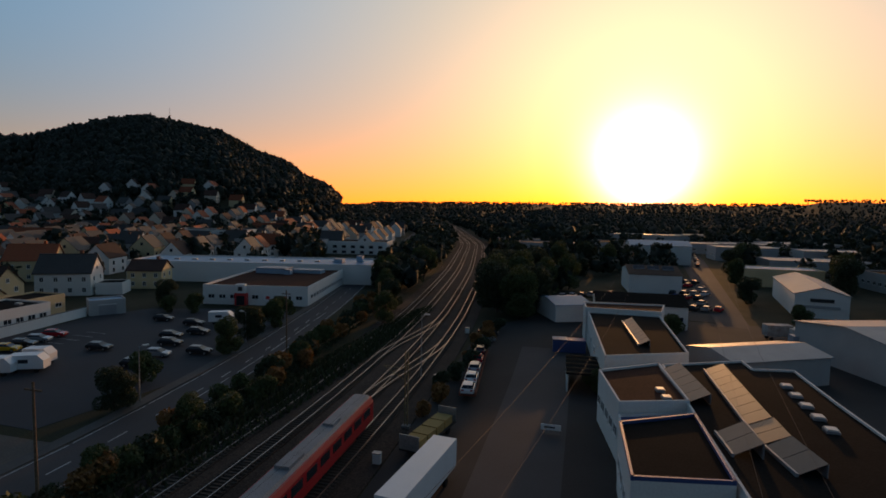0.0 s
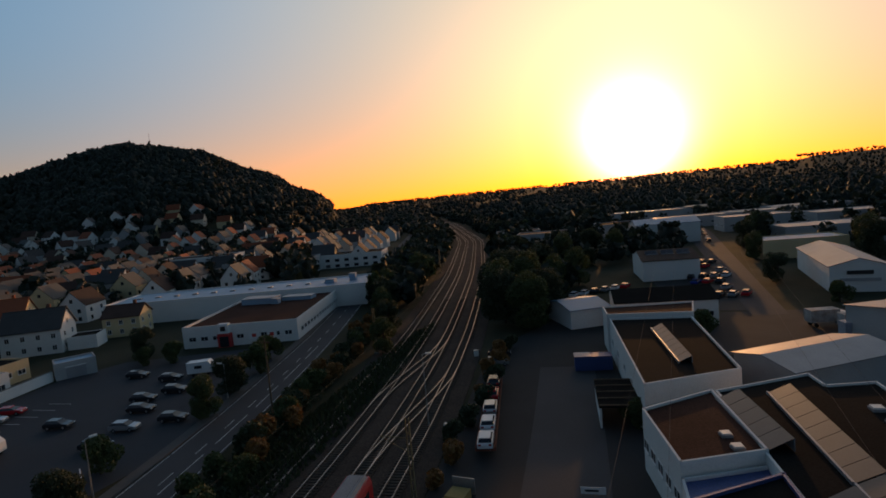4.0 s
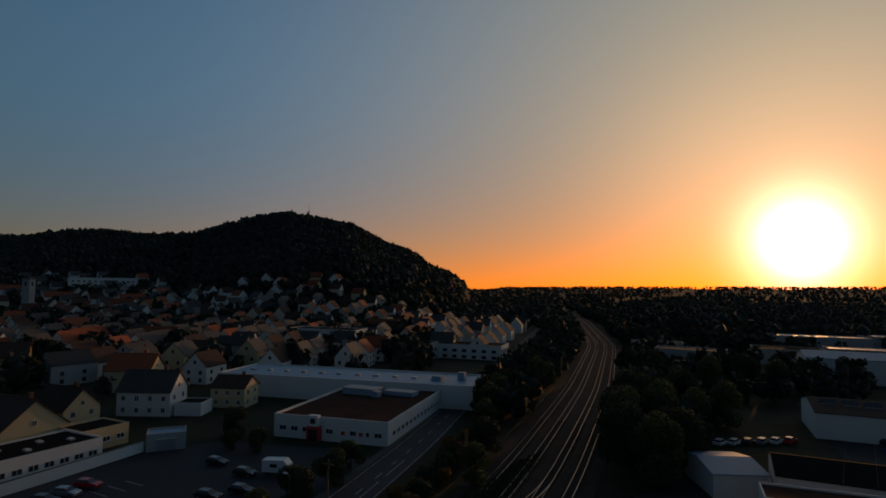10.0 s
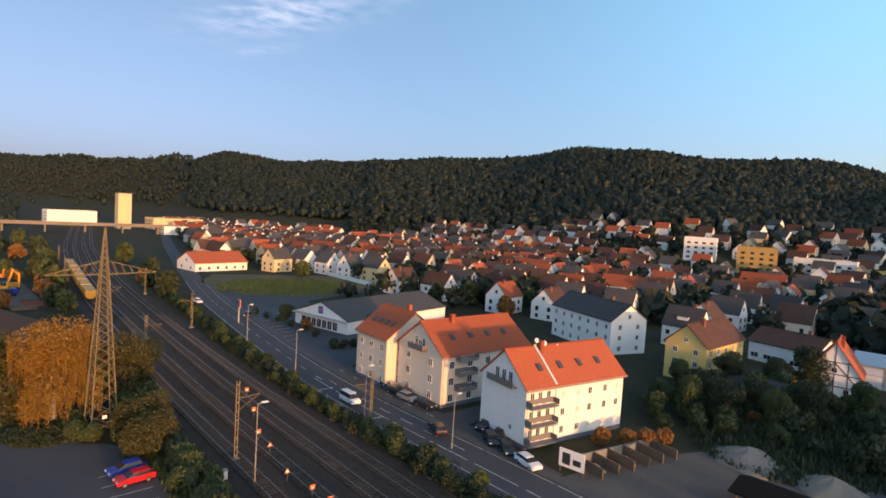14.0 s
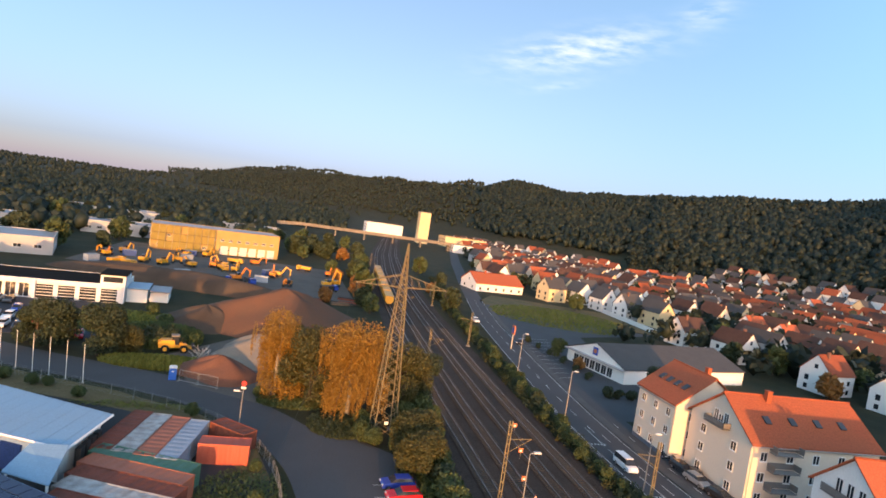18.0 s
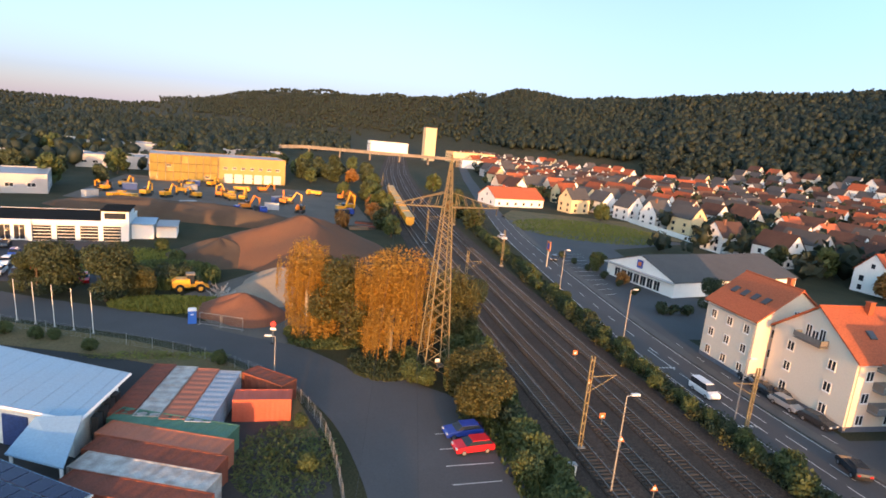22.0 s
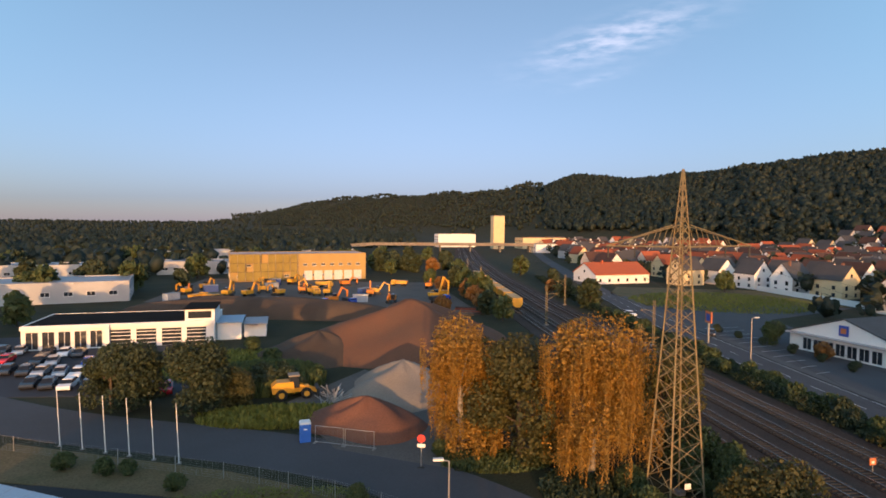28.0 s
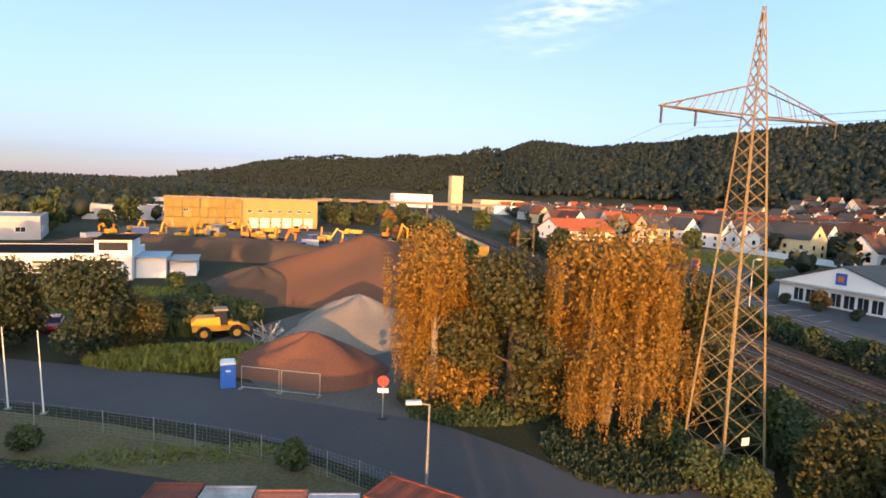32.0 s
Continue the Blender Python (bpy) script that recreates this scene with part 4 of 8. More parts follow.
lot("dealer_yard", [(42, -122), (100, -124), (140, -160), (90, -168), (58, -156)], .036, "asphalt", "asphalt car dealer's yard")
lot("machine_yard", [(-6, -196), (95, -222), (100, -300), (24, -282), (0, -280)], .036, "gravel", "gravel machine yard")
lot("container_yard", [(62, -96), (36, -92), (20, -86), (10, -74), (8, -52), (70, -50)], .032, "asphalt_old", "worn asphalt container yard")
lot("site_entrance", [(12, -94), (26, -101), (34, -118), (24, -135), (14, -120)], .06, "gravel", "pale gravel site entrance")
lot("forecourt", [(-47.2, -100), (-54, -100), (-53, -66.5), (-82, -66), (-82, -61), (-53.5, -60.5), (-52.6, -40), (-49, -40)], .045, "road_grey", "asphalt forecourt before the apartment blocks")
lot("verge", [(62, -105.5), (36, -96.2), (22, -89), (13, -79.5), (10, -70), (13, -70), (20, -84), (37, -90.5), (62, -97)], .07, "verge", "dry grass verge beside the road", "verge")

# ---------------------------------------------------------------- buildings by the railway, west side
APT = "pale rendered apartment block with orange-red tiled roof and balconies"


def balcony(parent, x, y, z, w, d):
    b = part("balcony", Shape().box(x, x + w, y - d, y, z - .16, z), "concrete", parent)
    part("balustrade", Shape().box(x, x + w, y - d, y - d + .08, z + .12, z + 1.0).box(x, x + .08, y - d, y, z + .12, z + 1.0).box(x + w - .08, x + w, y - d, y, z + .12, z + 1.0), "railing", b)
    return b


def apartment(x, y, rz, L, W, eave, ridge, wall, label, bays=4, cross=True):
    a = house(x, y, rz, L, W, eave, ridge, wall, "tile_red", label, "apartment_block", "apartment block", rows=3, cols=bays, detail=True, plinth="plinth", skylights=4, ww=1.2, wh=1.4)
    return a


aptA = apartment(-58, -88.3, 90, 11, 12.6, 9.6, 14.2, "pinkwall", APT, 3)
aptB = apartment(-65, -75.3, 0, 22, 13.4, 9.4, 14.2, "pinkwall", APT, 5)
for z in (3.0, 5.8, 8.4):
    balcony(aptB, 3.6, 6.7 + 1.4, z, 4.4, 1.4)
aptC = house(-66.6, -52.6, -6, 24.6, 10.8, 9.2, 13.8, "white", "tile_red", "white apartment block with orange-red tiled roof and lit facade", "apartment_block", "apartment block", rows=0, cols=0, detail=True, plinth="plinth", skylights=4, ends=False)
aptC.matrix_basis = pose(-65.1, -52.8, 0, 0, 0, -6) @ Matrix.Diagonal((.875, 1, 1, 1))
for z in (1.4, 4.2, 6.9):
    for x in (-10.5, -7.2, -3.2, -.2, 3.6):
        window(aptC, x, 5.4, z, 180, 1.0, 1.2, pane="shutter" if (x + z) % 2 < 1 else "glass")
    for x in (-7, -3, 1, 6):
        window(aptC, x, -5.4, z, 0, 1.1, 1.3)
window(aptC, 12.3, 2.2, 2.0, 90, .8, .9)
for y in (-1.6, 0, 1.6):
    window(aptC, 12.3, y, 8.9, 90, 1.0, 2.0)
for y in (-2.5, 2.5):
    for z in (1.4, 4.2, 6.9):
        window(aptC, -12.3, y, z, -90, 1.1, 1.3)
for z in (.9, 3.7, 6.5):
    balcony(aptC, 6.0, 5.4 + 1.4, z, 6.3, 1.4)
for x in (7.2, 9.2, 11):
    for z in (.9, 3.7, 6.5):
        window(aptC, x, 5.4, z + .15, 180, 1.0, 1.9)
part("verge_strip", Shape().side([(5.42, 9.3), (0, 14.1), (0, 14.35), (5.7, 9.4)], 5.4, 5.75), "lamphead", aptC, "pale strip dividing the roof").matrix_basis = pose(0, 0, 0, 0, 0, 90) @ pose(0, -11.2, 0)
part("downpipe", Shape().rod((5.6, 5.52, .1), (5.6, 5.52, 9.2), .07), "steel", aptC)
dish = part("satellite_dish", Shape().rod((5.4, .2, 13.9), (5.4, .2, 15.0), .04).rod((5.4, .3, 15.0), (5.45, .42, 15.04), .42, .36, 12), "lamphead", aptC, "white satellite dish")
part("gable_balcony", Shape().box(12.2, 13.4, -3.2, 3.2, 8.7, 8.85).box(13.3, 13.4, -3.2, 3.2, 8.95, 9.7), "railing", aptC)
house(-128, -89.5, 75, 26, 12, 9, 13, "white", "tile_dark", "long white apartment house with dark tiled roof", rows=3, cols=7, detail=True, z=0)
house(-125, -56.5, 3, 21, 9.4, 8.4, 12.6, "yellow", "tile_brown", "bright yellow house with brown tiled roof", rows=3, cols=5, detail=True)
half_timbered = house(-138.5, -33.5, 12, 11, 9.5, 5, 11.8, "white", "tile_red", "half-timbered white house with steep red roof", rows=1, cols=3, detail=True)
long_hall = hall(-159.5, -21, 101, 28, 13, 5.2, "greywall", "sheet_sky_tint", "long pale hall with shallow metal roof and white door panels", ridge=7.0)
house(-158.5, -49, 82, 17, 12, 5.2, 8.4, "white", "tile_brown", "low white building with shallow brown roof", rows=1, cols=5, detail=True, ww=2.0)
school = house(-186, 4.6, 92, 15, 13, 11, 14.6, "cream", "tile_brown", "tall cream school building with hipped brown roof", "school", "school", rows=3, cols=5, detail=True, wh=2.0, ww=1.3)
house(-172, 40.5, 92, 19, 10.5, 5.8, 11, "white", "tile_red", "white house with red roof and front gable", rows=2, cols=5, detail=True)
brick_house = house(-173.5, 62, 112, 19, 11, 7, 12.5, "brick", "tile_brown", "dark brick house with dormers", rows=2, cols=5, detail=True)
# builder's barn with the red board
barn = house(-104.7, 10.6, 6, 38, 13.2, 4.8, 11.2, "white", "tile_brown", "white barn with steep brown tiled roof", "barn", "barn", rows=1, cols=6, detail=True, chimney=False)
# car park surroundings
hall(-116.5, 41, 92, 21, 15, 5, "white", "bitumen", "low white flat-roofed workshop", front=7)
hall(-114.5, 61.8, 92, 19.5, 12, 4.2, "white", "bitumen", "low white flat-roofed workshop annexe", front=7)
hall(-106.5, 84, 52, 7.5, 5.5, 3.2, "greywall", "sheet_sky_tint", "small pale shed with flat roof", "shed", "shed", doors=1)
house(-138.5, 103, 27, 14, 9.5, 6.5, 11, "white", "tile_dark", "white house with dark tiled roof", rows=2, cols=4, detail=True)
hall(-128.5, 108, 27, 7, 7, 3.2, "white", "bitumen", "white flat-roofed garage beside a house", "garage", "garage", parapet=.2)
house(-130.5, 67, 2, 12, 13, 5.2, 10.6, "cream", "tile_brown", "brown-roofed house with timbered gable behind the workshops", rows=1, cols=3, detail=True)
house(-138, 52, 92, 12, 9, 6.4, 10, "white", "tile_dark", "narrow white house with dark roof behind the workshops", rows=2, cols=3, detail=True)
house(-141, 82, 6, 12, 9, 5.4, 9.6, "cream", "tile_brown", "cream house with brown tiled roof beside the workshops", rows=2, cols=3, detail=True)
hall(-121, 77, 92, 10, 9, 4.0, "cream", "bitumen", "low cream flat-roofed annexe", front=3)
house(-127.5, 121, 20, 10, 8.5, 5.6, 8.2, "cream", "tile_brown", "small cream house with hipped brown roof", rows=2, cols=3, detail=True)
house(-172, 120, 30, 14, 10, 7, 11.5, "cream", "tile_red", "house with bright orange tiled roof", rows=2, cols=3, detail=True)
# supermarket with red trim
hall(-84.5, 126.5, 12, 28, 44, 4.6, "white", "bitumen_red", "low white market building with reddish flat roof", "market_building", "market", front=9, parapet=.6)
hall(-108, 150.5, 14, 82, 22, 6.2, "white", "sheet_sky_tint", "long white market hall with pale flat roof", "market_building", "market", parapet=.5)
# discount store
store = hall(-86.5, -142, 14, 44, 22, 3.6, "white", "tile_dark", "white discount store with dark gabled roof and glazed front", "store", "store", ridge=7.4)
# ---------------------------------------------------------------- industrial estate to the north-east
def block(plan, h, roof, label, n, trim_="white", top=.35):
    """A flat-roofed building on an uneven plan, with a coping round the roof and windows on the side to the yard."""
    b = thing("industrial_hall", 0, 0, 0, 0, label, "hall")
    part("wall", Shape().prism(plan, 0, h), "white", b)
    part("roof", Shape().prism([(x + (sum(p[0] for p in plan) / len(plan) - x) * .02, y + (sum(p[1] for p in plan) / len(plan) - y) * .02) for x, y in plan], h - .1, h + .05), roof, b)
    for (x0, y0), (x1, y1) in zip(plan, plan[1:] + plan[:1]):
        L, a = math.hypot(x1 - x0, y1 - y0), math.degrees(math.atan2(y1 - y0, x1 - x0))
        e = part("coping", Shape().box(0, L, 0, .22, h - .02, h + top), trim_, b)
        e.matrix_basis = pose(x0, y0, 0, 0, 0, a)
        if n and L > 6 and (x0 < 9 or y0 < 24 or y1 < 64):
            for i in range(n):
                window(b, *_on(x0, y0, a, (i + .5) / n * L), h * .4, a, min(1.7, L / n * .75), 1.2)
    return b


def _on(x, y, a, d):
    return x + d * math.cos(radians(a)), y + d * math.sin(radians(a))


block([(7.3, 57.8), (19.2, 63.4), (18.2, 92), (4.6, 92)], 6.2, "bitumen", "white workshop with dark flat roof", 5)
block([(4.2, 92.3), (18.6, 92.3), (20, 101), (3.6, 99)], 6.9, "bitumen_red", "white workshop annexe with reddish roof", 0)
block([(8.4, 38), (15.9, 40.8), (14.3, 55.6), (6.4, 49.8)], 6.4, "bitumen_red", "white office building with reddish gravel roof", 5)
block([(8.6, 20.5), (16.4, 22), (15.8, 36.6), (8.2, 32)], 6.5, "bitumen", "white office wing with dark roof and blue eaves", 4, trim_="sheet_blue")
block([(8.3, 32.4), (15.8, 37), (15.85, 40.4), (8.4, 37.6)], 5.2, "sheet_blue", "low link between the offices with blue metal roof", 0)
block([(16.8, 20), (33.5, 17), (31.8, 45.5), (31.4, 58.6), (26.2, 57.6), (25.8, 61.6), (14.7, 55.9)], 6.2, "bitumen", "large factory hall with dark flat roof and rooflights", 0, top=.3)
hall(31.6, 76.4, 29, 18, 10.4, 4.4, "greywall", "sheet_grey", "grey hall with pale curved roof", ridge=5.4)
hall(16, 118, 3, 20, 14, 5.2, "white", "bitumen", "white warehouse with dark roof", front=8, ridge=6.8)
hall(-1.5, 118, 25, 9, 13, 4, "white", "sheet_sky_tint", "pale low shed with metal roof", ridge=5)
hall(24, 176, 4, 16, 20, 6, "white", "tile_brown", "workshop with reddish sawtooth roof", ridge=8)
hall(36, 274, 4, 28, 18, 9, "white", "sheet_sky_tint", "white hall with pale metal roof", ridge=11)
hall(64.5, 157, 82, 38, 12, 6, "white", "sheet_grey", "white gabled hall beside the street", ridge=7.8)
hall(70, 205, 4, 26, 14, 6, "cream", "sheet_sky_tint", "hall whose pale roof catches the sun")
hall(57, 90, 20, 20, 24, 6, "greywall", "sheet_grey", "grey hall with shallow metal roof", ridge=7.5)
# ---------------------------------------------------------------- south-east
wh = thing("industrial_hall", 0, 0, 0, 0, "white hall with pale metal roof tinted by reflected sky and blue doors", "hall")
EAVE, RIDGE = [(31.0, -66.4), (60.0, -77.0)], [(29.6, -75.4), (56.0, -87.6)]
part("wall", Shape().prism([(31.9, -67.4), (30.6, -74.8), (55.6, -86.6), (59.2, -77.8)], 0, 4.0), "white", wh)
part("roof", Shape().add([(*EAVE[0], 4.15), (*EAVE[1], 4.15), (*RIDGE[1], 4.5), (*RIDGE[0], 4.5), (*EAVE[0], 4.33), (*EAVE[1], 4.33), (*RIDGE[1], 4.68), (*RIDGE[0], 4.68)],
                         [(0, 1, 2, 3), (7, 6, 5, 4), (4, 5, 1, 0), (5, 6, 2, 1), (6, 7, 3, 2), (7, 4, 0, 3)]), "sheet_sky_tint", wh)
for k in range(15):
    u = (k + .5) / 15
    a, b = Vector(EAVE[0]).lerp(Vector(EAVE[1]), u), Vector(RIDGE[0]).lerp(Vector(RIDGE[1]), u)
    part("roof_seam", Shape().rod((*a, 4.35), (*b, 4.7), .035, n=4), "sheet_sky_tint", wh)
part("gable_fascia", Shape().rod((*EAVE[0], 4.2), (*RIDGE[0], 4.56), .16, n=4), "sign_white", wh)
part("eave_fascia", Shape().rod((*EAVE[0], 4.2), (*EAVE[1], 4.2), .14, n=4), "sign_white", wh)
cn = part("canopy", Shape().add([(34.6, -66.8, 4.36), (30.9, -66.9, 4.36), (30.0, -60.6, 3.2), (35.2, -62.9, 3.2), (34.6, -66.8, 4.5), (30.9, -66.9, 4.5), (30.0, -60.6, 3.34), (35.2, -62.9, 3.34)],
                                [(3, 2, 1, 0), (4, 5, 6, 7), (0, 1, 5, 4), (1, 2, 6, 5), (2, 3, 7, 6), (3, 0, 4, 7)]), "sheet_sky_tint", wh, "pale sheet canopy")
for x, y in ((30.3, -61.0), (34.8, -63.0)):
    part("canopy_post", Shape().box(x - .1, x + .1, y - .1, y + .1, 0, 3.2), "sign_white", cn)
for k in range(4):
    a = Vector((30.42, -68.6)).lerp(Vector((30.2, -74.4)), k / 4 + .02)
    b = Vector((30.42, -68.6)).lerp(Vector((30.2, -74.4)), k / 4 + .2)
    part("dark_bay", Shape().prism([(a.x - .35 + .9, a.y), (b.x - .35 + .9, b.y), (b.x - .05, b.y), (a.x - .05, a.y)], .1, 3.3), "dark", wh, "dark open bay")
for k in range(6):
    u0, u1 = .16 + k * .14, .16 + k * .14 + .09
    a, b = Vector((31.9, -67.4)).lerp(Vector((59.2, -77.8)), u0), Vector((31.9, -67.4)).lerp(Vector((59.2, -77.8)), u1)
    part("door", Shape().prism([tuple(a), tuple(b), (b.x + .06, b.y + .16), (a.x + .06, a.y + .16)], .1, 3.2), "sheet_blue", wh, "dark blue door")
hall(73.5, -163.5, 10, 34, 16, 4.6, "white", "bitumen", "white car showroom with glazed front and dark flat roof", "car_showroom", "showroom", parapet=.15)
machine_hall = hall(60, -300, 196, 58, 20, 11.5, "ochre", "sheet_grey", "long ochre machine hall with netted scaffolding and white roller doors", front=14, win_rows=2, parapet=.25)
for i in range(6):
    part("roller_door", Shape().box(1.5 + i * 4.4, 5.0 + i * 4.4, -10.12, -9.9, .05, 4.2), "shutter", machine_hall, "white roller door")
for i in range(9):
    for j in range(3):
        if (i * 3 + j) % 7:
            part("safety_net", Shape().box(-28.8 + i * 3.05, -25.95 + i * 3.05, -11.3, -11.26, .6 + j * 3.7, 4.1 + j * 3.7), "net", machine_hall, "yellow-green safety net")
for i in range(10):
    part("scaffold_pole", Shape().rod((-28.9 + i * 3.05, -11.2, 0), (-28.9 + i * 3.05, -11.2, 12.6), .06, n=6), "steel", machine_hall)
for j in range(4):
    part("scaffold_deck", Shape().box(-29, -1.3, -11.2, -10.25, .4 + j * 3.7, .5 + j * 3.7), "timber", machine_hall)
for i, (c, lab) in enumerate((("rust", "rusty red"), ("box_white", "worn white"), ("oxide", "faded red"), ("box_grey", "blue-grey"))):
    container(28.6 - i * 2.5, -76.6 + i * .6, 84, c, 11.8, f"{lab} corrugated shipping container", "containers in the yard")
for i, (c, lab) in enumerate((("box_green", "green"), ("oxide", "faded rusty brown"), ("rust", "rusty brown"), ("box_white", "rust-streaked white"), ("rust", "dark rusty"))):
    container(23.9 + i * .1, -69.0 + i * 2.62, -19, c, 12.2, f"{lab} corrugated shipping container", "containers in the yard")
container(16.2, -74.6, 0, "box_red", 6.06, "bright red short shipping container", "containers in the yard")
container(16.0, -79.4, -38, "rust", 6.06, "rusty short shipping container", "containers in the yard")

heap(15.5, -154, 21, 20, 9.6, "soil_brown", "large heap of reddish brown earth", 3)
heap(33, -146, 12, 10, 4.8, "soil", "brown earth heap on waste ground", 4)
heap(18, -122, 10, 9, 4.8, "sand", "pale gravel heap on waste ground", 5, name="gravel_heap")
heap(23, -108.5, 8, 6, 3.6, "soil_red", "small heap of red earth", 6)
heap(52, -196, 48, 8, 4.4, "soil", "long dark earth bank behind the yard", 7, rz=-14, name="earth_bank", pow_=3)

# lattice pylon
pyl = thing("power_pylon", -4.75, -86.0, 0, 8, "weathered steel lattice power pylon with one crossarm", "pylon")
PH, ARM = 29.5, 22.8


def half(z):
    return 1.75 - (1.75 - .55) * z / 22.0 if z < 22 else .55 - .5 * (z - 22) / (PH - 22)


for sx in (-1, 1):
    for sy in (-1, 1):
        part("leg", Shape().rod((sx * 1.75, sy * 1.75, 0), (sx * .55, sy * .55, 22), .1, .08, 4).rod((sx * .55, sy * .55, 22), (sx * .06, sy * .06, PH), .07, .05, 4), "pylon", pyl)
        part("footing", Shape().box(sx * 1.75 - .4, sx * 1.75 + .4, sy * 1.75 - .4, sy * 1.75 + .4, -.2, .4), "concrete", pyl)
zs = [0]
while zs[-1] < PH - 1:
    zs.append(zs[-1] + max(.9, half(zs[-1]) * 1.25))
for z0, z1 in zip(zs, zs[1:]):
    a, b = half(z0), half(min(z1, PH))
    for k in range(4):
        c, d = [(-1, -1), (1, -1), (1, 1), (-1, 1)][k], [(1, -1), (1, 1), (-1, 1), (-1, -1)][k]
        part("brace", Shape().rod((c[0] * a, c[1] * a, z0), (d[0] * b, d[1] * b, min(z1, PH)), .035, n=4), "pylon", pyl)
        part("brace", Shape().rod((d[0] * a, d[1] * a, z0), (c[0] * b, c[1] * b, min(z1, PH)), .035, n=4), "pylon", pyl)
for sg in (-1, 1):
    s = Shape()
    for sy in (-1, 1):
        s.rod((sg * .5, sy * .5, ARM), (sg * 7.2, 0, ARM + .1), .06, n=4).rod((sg * .5, sy * .45, ARM + 1.9), (sg * 7.2, 0, ARM + .1), .05, n=4)
        for i in range(1, 6):
            k = i / 6
            s.rod((sg * (.5 + 6.7 * k), sy * .5 * (1 - k), ARM + .1 * k), (sg * (.5 + 6.7 * (k - .08)), sy * .45 * (1 - k), ARM + 1.9 - 1.8 * (k - .08)), .03, n=4)
    part("crossarm", s, "pylon", pyl)
part("number_plate", Shape().box(-.3, .3, 1.66, 1.69, 2.2, 2.7), "sign_white", pyl, "small blank white plate")

for x, y, k, s in ((12.3, -99.5, "birch", 1.0), (6.6, -97.0, "oak", 1.12), (0.4, -92.5, "birch2", 1.08), (9.5, -102, "oak", 1.0), (-9, -97, "oak", 1.0), (-14, -103, "broad", .9), (-8.8, -79, "autumn", 1.0), (-8.5, -73, "autumn", .9)):
    tree(k, x, y, s, x * 40)
for x, y, k, s in ((53.5, -115.5, "broad", .95), (45, -113.5, "broad", 1.0), (57, -118, "broad", .8), (41, -116, "autumn", .8)):
    tree(k, x, y, s, x * 40, "dark green tree beside the car yard")
for x, y, s in ((38.5, -123, 1.5), (35.5, -124.5, 1.25), (41.5, -121.5, 1.2), (37, -127.5, 1.2), (33, -122, .9)):
    bush("bush_dark", x, y, s, x * 31, "large dark green bush on the waste ground", "bushes on the waste ground")
for x, y, s in ((-56.7, -164, .7), (-57.4, -157, .6), (-58.2, -150, .6), (-58.9, -142, .7), (-59.4, -135, .6), (-59.6, -128, .7), (-57.5, -114.8, .9), (-60.2, -114.2, .8), (-63, -113.2, .9)):
    bush("bush_dark", x, y, s, x * 31, "low dark hedge bush at the store's car park", "bushes at the store")
for x, y, h in ((-17.5, -66.5, 10.8), (-17.3, -120, 10), (-19, -175, 10), (-39, -67.6, 9)):
    rail_mast(x, y, h, -3 if x > -30 else 3)
for x, y, h, r in ((-17.3, -59, 10, 180), (15.7, -82.4, 6.2, 0), (-39.4, -70, 9, 180), (-40.7, -99.1, 9, 180), (-42, -130, 9, 180), (-45, -54.5, 8, 180), (-20.5, 60, 10, 0)):
    street_lamp(x, y, r, h)
# silo and bridge far off
sil = thing("silo_tower", -100, -640, 0, 5, "pale concrete silo tower", "silo")
part("wall", Shape().box(-6, 6, -6, 6, 0, 35), "cream", sil)
part("roof", Shape().box(-6.3, 6.3, -6.3, 6.3, 35, 35.8), "concrete", sil)
br = thing("road_bridge", -30, -560, 0, 0, "long concrete road bridge over the railway", "bridge")
part("deck", Shape().box(-150, 62, -5, 5, 6, 7.4), "bridge", br)
part("ramp", Shape().side([(62, 6), (62, 7.4), (130, 2.6), (130, -.5)], -5, 5), "bridge", br)
part("embankment", Shape().prism([(95, -9), (150, -9), (150, 9), (95, 9)], -1, 2.2), "verge", br)
for sg in (-1, 1):
    part("parapet", Shape().box(-150, 62, sg * 5 - .15, sg * 5 + .15, 7.4, 8.4), "bridge", br)
    part("parapet", Shape().side([(62, 7.4), (62, 8.4), (130, 3.6), (130, 2.6)], sg * 5 - .15, sg * 5 + .15), "bridge", br)
for i in range(8):
    part("pier", Shape().box(-140 + i * 28 - .6, -140 + i * 28 + .6, -3.5, 3.5, 0, 6), "bridge", br)

# ---------------------------------------------------------------- the town
KEEP_OUT = [(-58, -86, 14), (-64, -73, 16), (-64, -53, 16), (-128, -90, 16), (-125, -56, 14), (-138, -33, 9), (-159, -21, 17), (-158, -49, 12), (-186, 4, 11), (-172, 40, 12), (-173, 62, 12),
            (-104, 11, 24), (-117, 41, 17), (-118, 66, 22), (-106, 84, 7), (-138, 103, 12), (-127, 120, 9), (-172, 120, 10), (-84, 124, 30), (-108, 150, 30), (-140, 142, 18), (-86, -141, 30), (-65, -160, 30), (-138, 74, 12),
            (-85, -20, 32), (-75, 60, 45), (-80, -283, 22), (-53, -372, 14), (-80, -5, 20), (-115, -20, 24), (-384, -150, 18), (-392, -192, 18), (-240, 103, 26), (-520, 256, 14)]
TOWN = random.Random(7)


def clear(x, y, r, lim=0.0):
    if any(math.hypot(x - a, y - b) < c + r for a, b, c in KEEP_OUT):
        return False
    return x < along(ROADW, y) - 9 - r * .6


